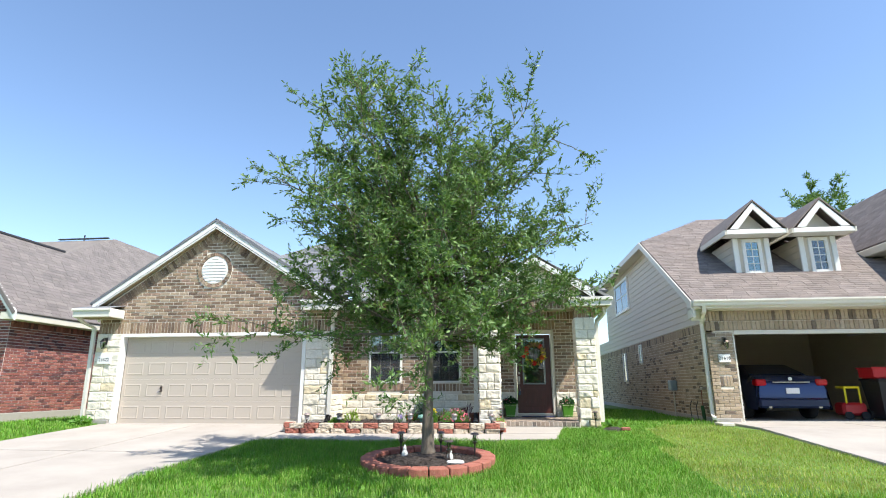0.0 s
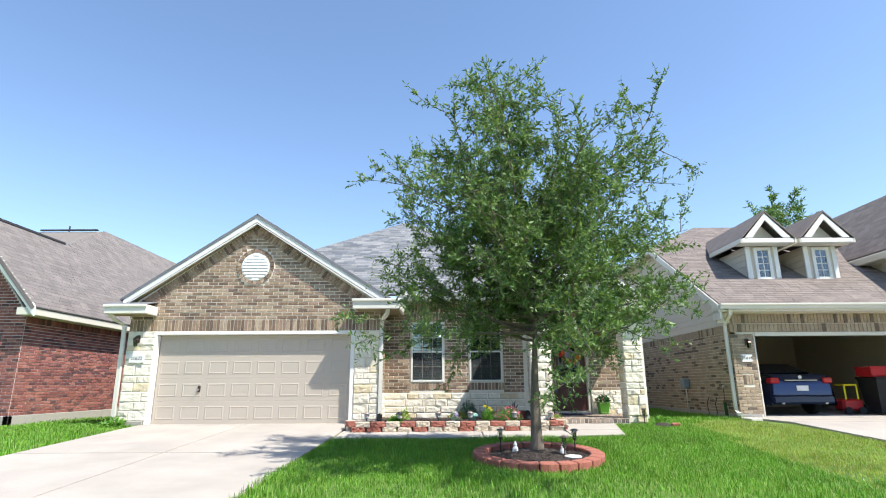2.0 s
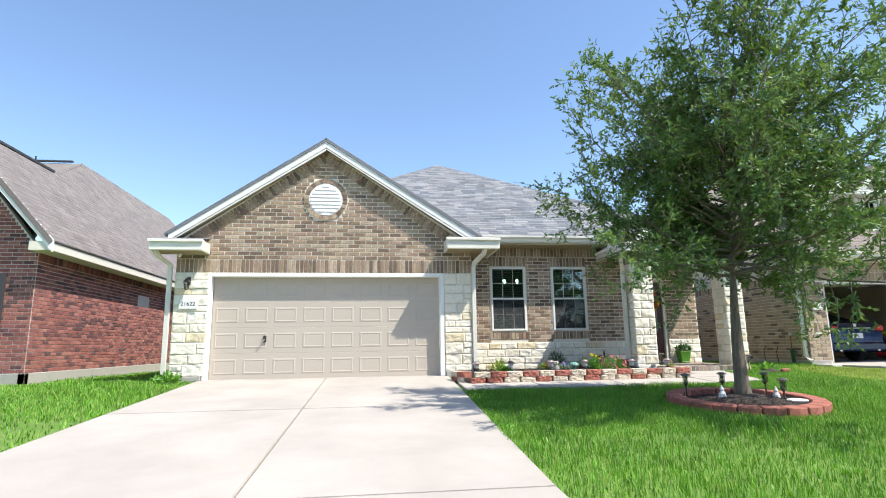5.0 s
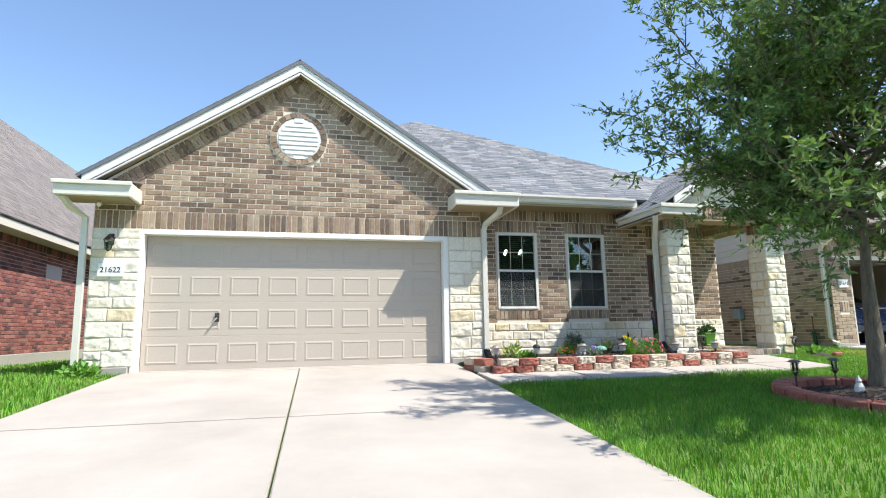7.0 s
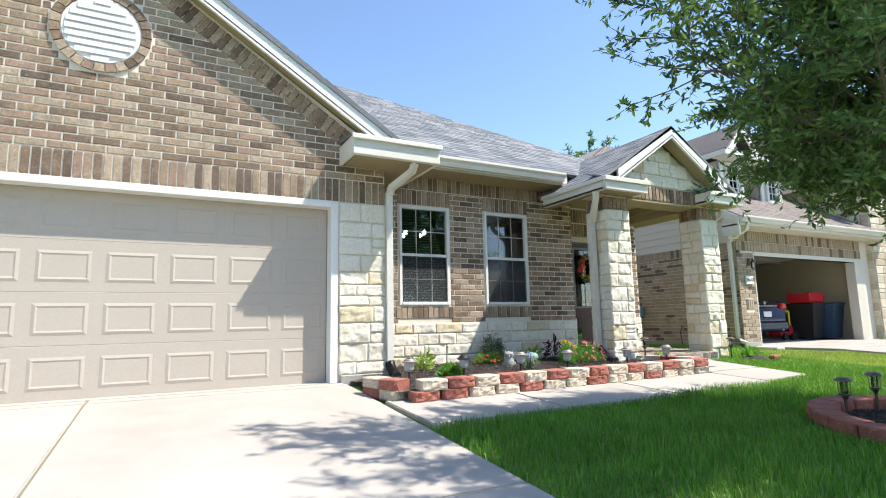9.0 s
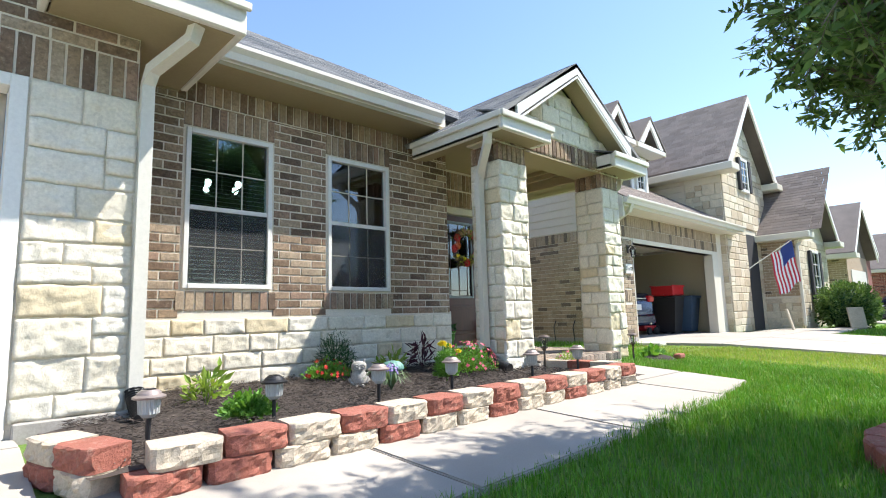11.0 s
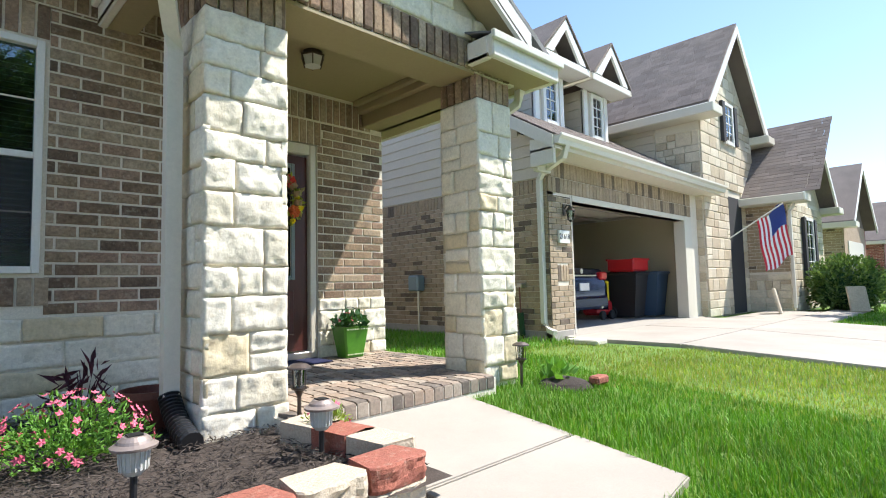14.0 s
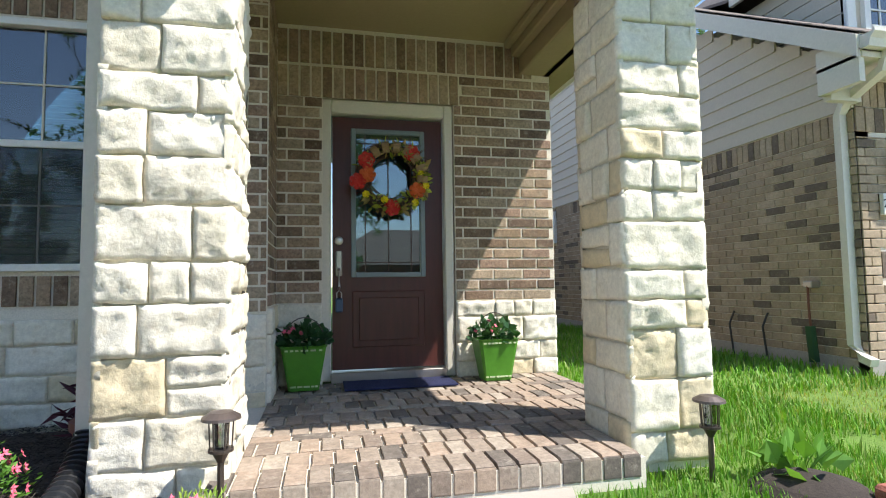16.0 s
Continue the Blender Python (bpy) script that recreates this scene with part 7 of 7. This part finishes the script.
# things in the garage
def bin_(x, y, mat, label):
    t = thing("wheeled_bin", x, y, 0.03, label, "bin", "bins in the garage")
    bm = bmesh.new()
    secs = [[bm.verts.new((sx * w, sy * d, zz)) for sx, sy in ((-1, -1), (1, -1), (1, 1), (-1, 1))] for w, d, zz in ((0.22, 0.26, 0.04), (0.29, 0.36, 0.95), (0.31, 0.38, 0.98))]
    for a, b in zip(secs, secs[1:]):
        for i in range(4):
            bm.faces.new((a[i], a[(i + 1) % 4], b[(i + 1) % 4], b[i]))
    bm.faces.new(secs[0])
    bmesh.ops.recalc_face_normals(bm, faces=bm.faces)
    part("bin_body", bm, mat, t)
    part("lid", boxes((-0.32, 0.32, -0.4, 0.42, 0.97, 1.03), bev=0.02), mat, t)
    for s in (-1, 1):
        part("wheel", lathe([(0.001, -0.03), (0.13, -0.03), (0.13, 0.03), (0.001, 0.03)], 16), M_RUBBER, t, "", False, pose(s * 0.27, 0.26, 0.13, 0, 90))


bin_(12.1, 15.05, plain("blue_bin_plastic", (0.05, 0.09, 0.15), 0.5), "blue-grey wheeled bin inside the open garage")
bin_(11.38, 15.2, plain("black_bin_plastic", (0.02, 0.02, 0.022), 0.5), "black wheeled bin with a red tub on its lid")
tub = thing("red_tub", 11.36, 15.15, 1.06, "open red plastic tub on the black bin", "tub")
M_REDP = plain("red_plastic", (0.5, 0.02, 0.025), 0.4)
part("tub_body", boxes((-0.3, 0.3, -0.28, 0.28, 0, 0.03), (-0.36, -0.33, -0.3, 0.3, 0.03, 0.27), (0.33, 0.36, -0.3, 0.3, 0.03, 0.27), (-0.33, 0.33, -0.3, -0.27, 0.03, 0.27), (-0.33, 0.33, 0.27, 0.3, 0.03, 0.27), bev=0.01), M_REDP, tub)
part("tub_rim", boxes((-0.39, 0.39, -0.33, -0.29, 0.25, 0.29), (-0.39, 0.39, 0.29, 0.33, 0.25, 0.29), bev=0.01), M_REDP, tub)
toy = thing("toy_car", 10.75, 15.6, 0.03, "red and yellow plastic ride-on toy car in the garage", "toy")
part("toy_body", boxes((-0.3, 0.3, -0.22, 0.22, 0.1, 0.42), bev=0.06), M_REDP, toy)
part("toy_roof", boxes((-0.2, 0.2, -0.2, 0.2, 0.78, 0.84), (-0.2, -0.15, -0.2, -0.15, 0.4, 0.8), (0.15, 0.2, -0.2, -0.15, 0.4, 0.8), bev=0.02), M_YEL, toy)
for sx in (-0.2, 0.2):
    part("toy_wheel", lathe([(0.001, -0.03), (0.1, -0.03), (0.1, 0.03), (0.001, 0.03)], 14), M_RUBBER, toy, "", False, pose(sx, -0.24, 0.1, 90))
mt = thing("utility_meter", NX - 0.12, 17.0, 0.75, "grey gas meter on the neighbour's side wall", "meter")
part("meter_body", boxes((-0.1, 0.1, -0.14, 0.14, 0, 0.3), bev=0.03), plain("meter_grey", (0.25, 0.32, 0.36), 0.5, 0.3), mt)
part("meter_pipe", tube([(0, -0.05, 0), (0, -0.05, -0.5), (0, -0.05, -0.8)], 0.02, 8), M_STEEL, mt)
for y in (15.2, 15.7):
    t = thing("utility_pipe", NX - 0.06, y, 0.0, "thin dark cable stub rising by the brick wall", "pipe")
    part("pipe", tube([(0, 0, -0.05), (-0.02, 0.03, 0.35), (0.03, 0.0, 0.5)], 0.012, 6), M_BLACK, t)
hose = thing("garden_tap", NX - 0.08, 14.6, 0.0, "outdoor tap with a red hose end and green wrap", "tap")
part("tap", boxes((-0.04, 0.08, -0.05, 0.05, 0.78, 0.85), bev=0.01), M_STEEL, hose)
part("hose", tube([(-0.03, 0, 0.8), (-0.05, -0.02, 0.5), (-0.04, -0.05, 0.0)], 0.012, 6), M_TERRA, hose)
part("wrap", tube([(-0.05, -0.05, 0.05), (-0.06, -0.03, 0.4)], 0.045, 8), M_PLEAF["dark_leaf"], hose)
sblk = thing("splash_block", 6.75, 13.55, 0.0, "pale concrete splash block under the downspout", "splash block")
part("block", boxes((-0.14, 0.14, -0.3, 0.2, -0.02, 0.05), bev=0.015), M_STONE_MORTAR, sblk)
cam_t = thing("security_camera", -8.6, 12.45, 2.56, "small white camera under the garage eave", "camera")
part("body", tube([(0, 0, 0), (0.02, -0.1, -0.05)], 0.03, 10), M_WHITE, cam_t)
bush = plant("flower_shrub", -12.6, 12.3, 0.05, "low dark green shrub at the brick wall", "dark_leaf", 600, (0.5, 0.35, 0.6), 0.08, 0.5, seed=21, category="shrub")
rt = thing("red_planter", -12.15, 11.9, -0.02, "small red metal planter by the neighbour's wall", "planter")
part("planter", lathe([(0.12, 0), (0.18, 0.03), (0.2, 0.18), (0.22, 0.2), (0.18, 0.2), (0.16, 0.1)], 14), M_REDP, rt)
bsill = thing("terracotta_pot", 0.12, 13.17, BZ - 0.02, "small terracotta pot among the plants", "flower pot")
part("pot", lathe([(0.06, 0), (0.09, 0.12), (0.1, 0.12), (0.1, 0.14), (0.08, 0.14), (0.06, 0.06)], 16), M_TERRA, bsill)
bpot = thing("terracotta_pot", 0.98, 12.9, BZ - 0.02, "larger terracotta pot behind the downspout", "flower pot")
part("pot", lathe([(0.1, 0), (0.15, 0.2), (0.16, 0.2), (0.16, 0.24), (0.14, 0.24), (0.12, 0.1)], 18), M_TERRA, bpot)

# ---- across the street, seen in the panes ----
road = tagged(mesh_ob("road", [(-300, -12, ground_z(-5) + 0.0), (300, -12, ground_z(-5)), (300, -4.2, ground_z(-5)), (-300, -4.2, ground_z(-5))], [(0, 1, 2, 3)], surface("street_concrete", [(0.36, 0.34, 0.31), (0.42, 0.40, 0.36)], 0.9, grain=90, vary=0.1)), "pale concrete residential street", "", "", "structure")
for i, x in enumerate((-24, -8, 8, 24)):
    h = tagged(new("opposite_house"), "brick house across the street with a hip roof", "house", "houses across the street")
    part("wall", boxes((x - 6, x + 6, -32, -22, -0.9, 2.4)), M_BRICK_R, h)
    bm = bmesh.new()
    b = [bm.verts.new(v) for v in ((x - 6.5, -32.5, 2.4), (x + 6.5, -32.5, 2.4), (x + 6.5, -21.5, 2.4), (x - 6.5, -21.5, 2.4), (x - 2, -27, 5.6), (x + 2, -27, 5.6))]
    for f in ((0, 1, 5, 4), (1, 2, 5), (2, 3, 4, 5), (3, 0, 4), (0, 3, 2, 1)):
        bm.faces.new([b[k] for k in f])
    part("roof", bm, M_SHINGLE_B, h)
for i, (x, y) in enumerate(((-15, -18), (2, -17), (16, -19), (-30, -18))):
    tree("street_tree", x, y, -0.8, "rounded street tree across the road", 7.5, 3.2, 1.8, 20, 40 + i, leaf=0.35, subs=6, twigs=3, dense=7, wide=0.6)

# ---- grass ----
def grass(name, areas, seed, label, mat):
    R = np.random.RandomState(seed)
    allv = []
    for x0, x1, y0, y1, dens, h, w in areas:
        n = int((x1 - x0) * (y1 - y0) * dens)
        x, y = R.uniform(x0, x1, n), R.uniform(y0, y1, n)
        inwalk = (y > 10.14 + 0.06 * (x + 3.1)) & (x < 2.60 + 0.19 * (y - 10.5)) & (x > -3.2) & (y < 12.4)
        keep = ~inwalk & (np.hypot(x - TX, y - TY) > 1.0) & ~((x > -8.14) & (x < -3.09 - np.clip((11.0 - y) * 0.055, 0, 0.24)) & (y < 12.6))
        keep &= ~((x > 6.97) & (x < 12.35)) & ~((x > 12.2) & (x < 18) & (y > 11.65)) & ~((x > 0.9) & (x < 3.3) & (y > 12.2)) & ~((x > 3.2) & (x < 3.82) & (y > 12.36))
        keep &= ~((x > 21.9) & (x < 27.3)) & ~((x > 27.4) & (x < 32.8))
        x, y = x[keep], y[keep]
        n = len(x)
        z = -0.055 * (12.3 - np.clip(y, -2.5, 12.3)) - 0.02
        a, lean = R.uniform(0, 2 * np.pi, n), R.uniform(0.1, 0.9, n)
        hh = h * R.uniform(0.5, 1.25, n) * (1 + 0.25 * np.sin(x * 2.1 + y * 1.3))
        dx, dy = np.cos(a), np.sin(a)
        ww = w * R.uniform(0.7, 1.3, n)
        b0 = np.stack([x - dy * ww, y + dx * ww, z], 1)
        b1 = np.stack([x + dy * ww, y - dx * ww, z], 1)
        m0 = np.stack([x - dy * ww * 0.7 + dx * hh * lean * 0.3, y + dx * ww * 0.7 + dy * hh * lean * 0.3, z + hh * 0.6], 1)
        m1 = np.stack([x + dy * ww * 0.7 + dx * hh * lean * 0.3, y - dx * ww * 0.7 + dy * hh * lean * 0.3, z + hh * 0.6], 1)
        tp = np.stack([x + dx * hh * lean * 0.8, y + dy * hh * lean * 0.8, z + hh * (1.05 - lean * 0.25)], 1)
        allv.append(np.stack([b0, b1, m0, m1, tp], 1).reshape(-1, 3))
    v = np.concatenate(allv)
    n = len(v) // 5
    base = np.arange(n)[:, None] * 5
    tri = np.concatenate([base + [0, 1, 3], base + [0, 3, 2], base + [2, 3, 4]], 1).reshape(-1)
    me = bpy.data.meshes.new(name)
    me.vertices.add(len(v))
    me.vertices.foreach_set("co", v.reshape(-1))
    me.loops.add(len(tri))
    me.loops.foreach_set("vertex_index", tri)
    me.polygons.add(n * 3)
    me.polygons.foreach_set("loop_start", np.arange(n * 3) * 3)
    me.update(calc_edges=True)
    me.materials.append(mat)
    return tagged(new(name, me), label, "grass", "", "stuff")


grass("lawn_grass", [(-3.35, 4.2, 6.6, 10.4, 3200, 0.075, 0.0030), (1.6, 4.6, 9.8, 12.6, 3600, 0.075, 0.0030), (-3.35, 6, 1.0, 6.6, 1300, 0.08, 0.004), (-12.5, -8.12, 8.5, 12.7, 900, 0.08, 0.005), (3.9, 5.2, 12.6, 14, 1800, 0.07, 0.004), (3.9, 6.7, 13.6, 22, 600, 0.09, 0.006), (-11.4, -8.8, 12.7, 18, 400, 0.08, 0.006),
                     (12.3, 22, 3, 11.7, 450, 0.07, 0.007), (-20, -8.12, 2, 8.5, 200, 0.08, 0.008)], 1, "thick bright green mown lawn grass", M_GRASS)
grass("dry_lawn_grass", [(4.2, 7.0, 7, 12.2, 1900, 0.05, 0.0035), (4.2, 7.0, 0, 7, 700, 0.06, 0.005), (4.9, 6.7, 12.2, 14, 800, 0.05, 0.0035)], 2, "thin yellow-green mown lawn grass with dry patches", M_GRASS_DRY)

# ---- pieces of walls and roofs, last ----
for job in LATER:
    lay_now(*job)
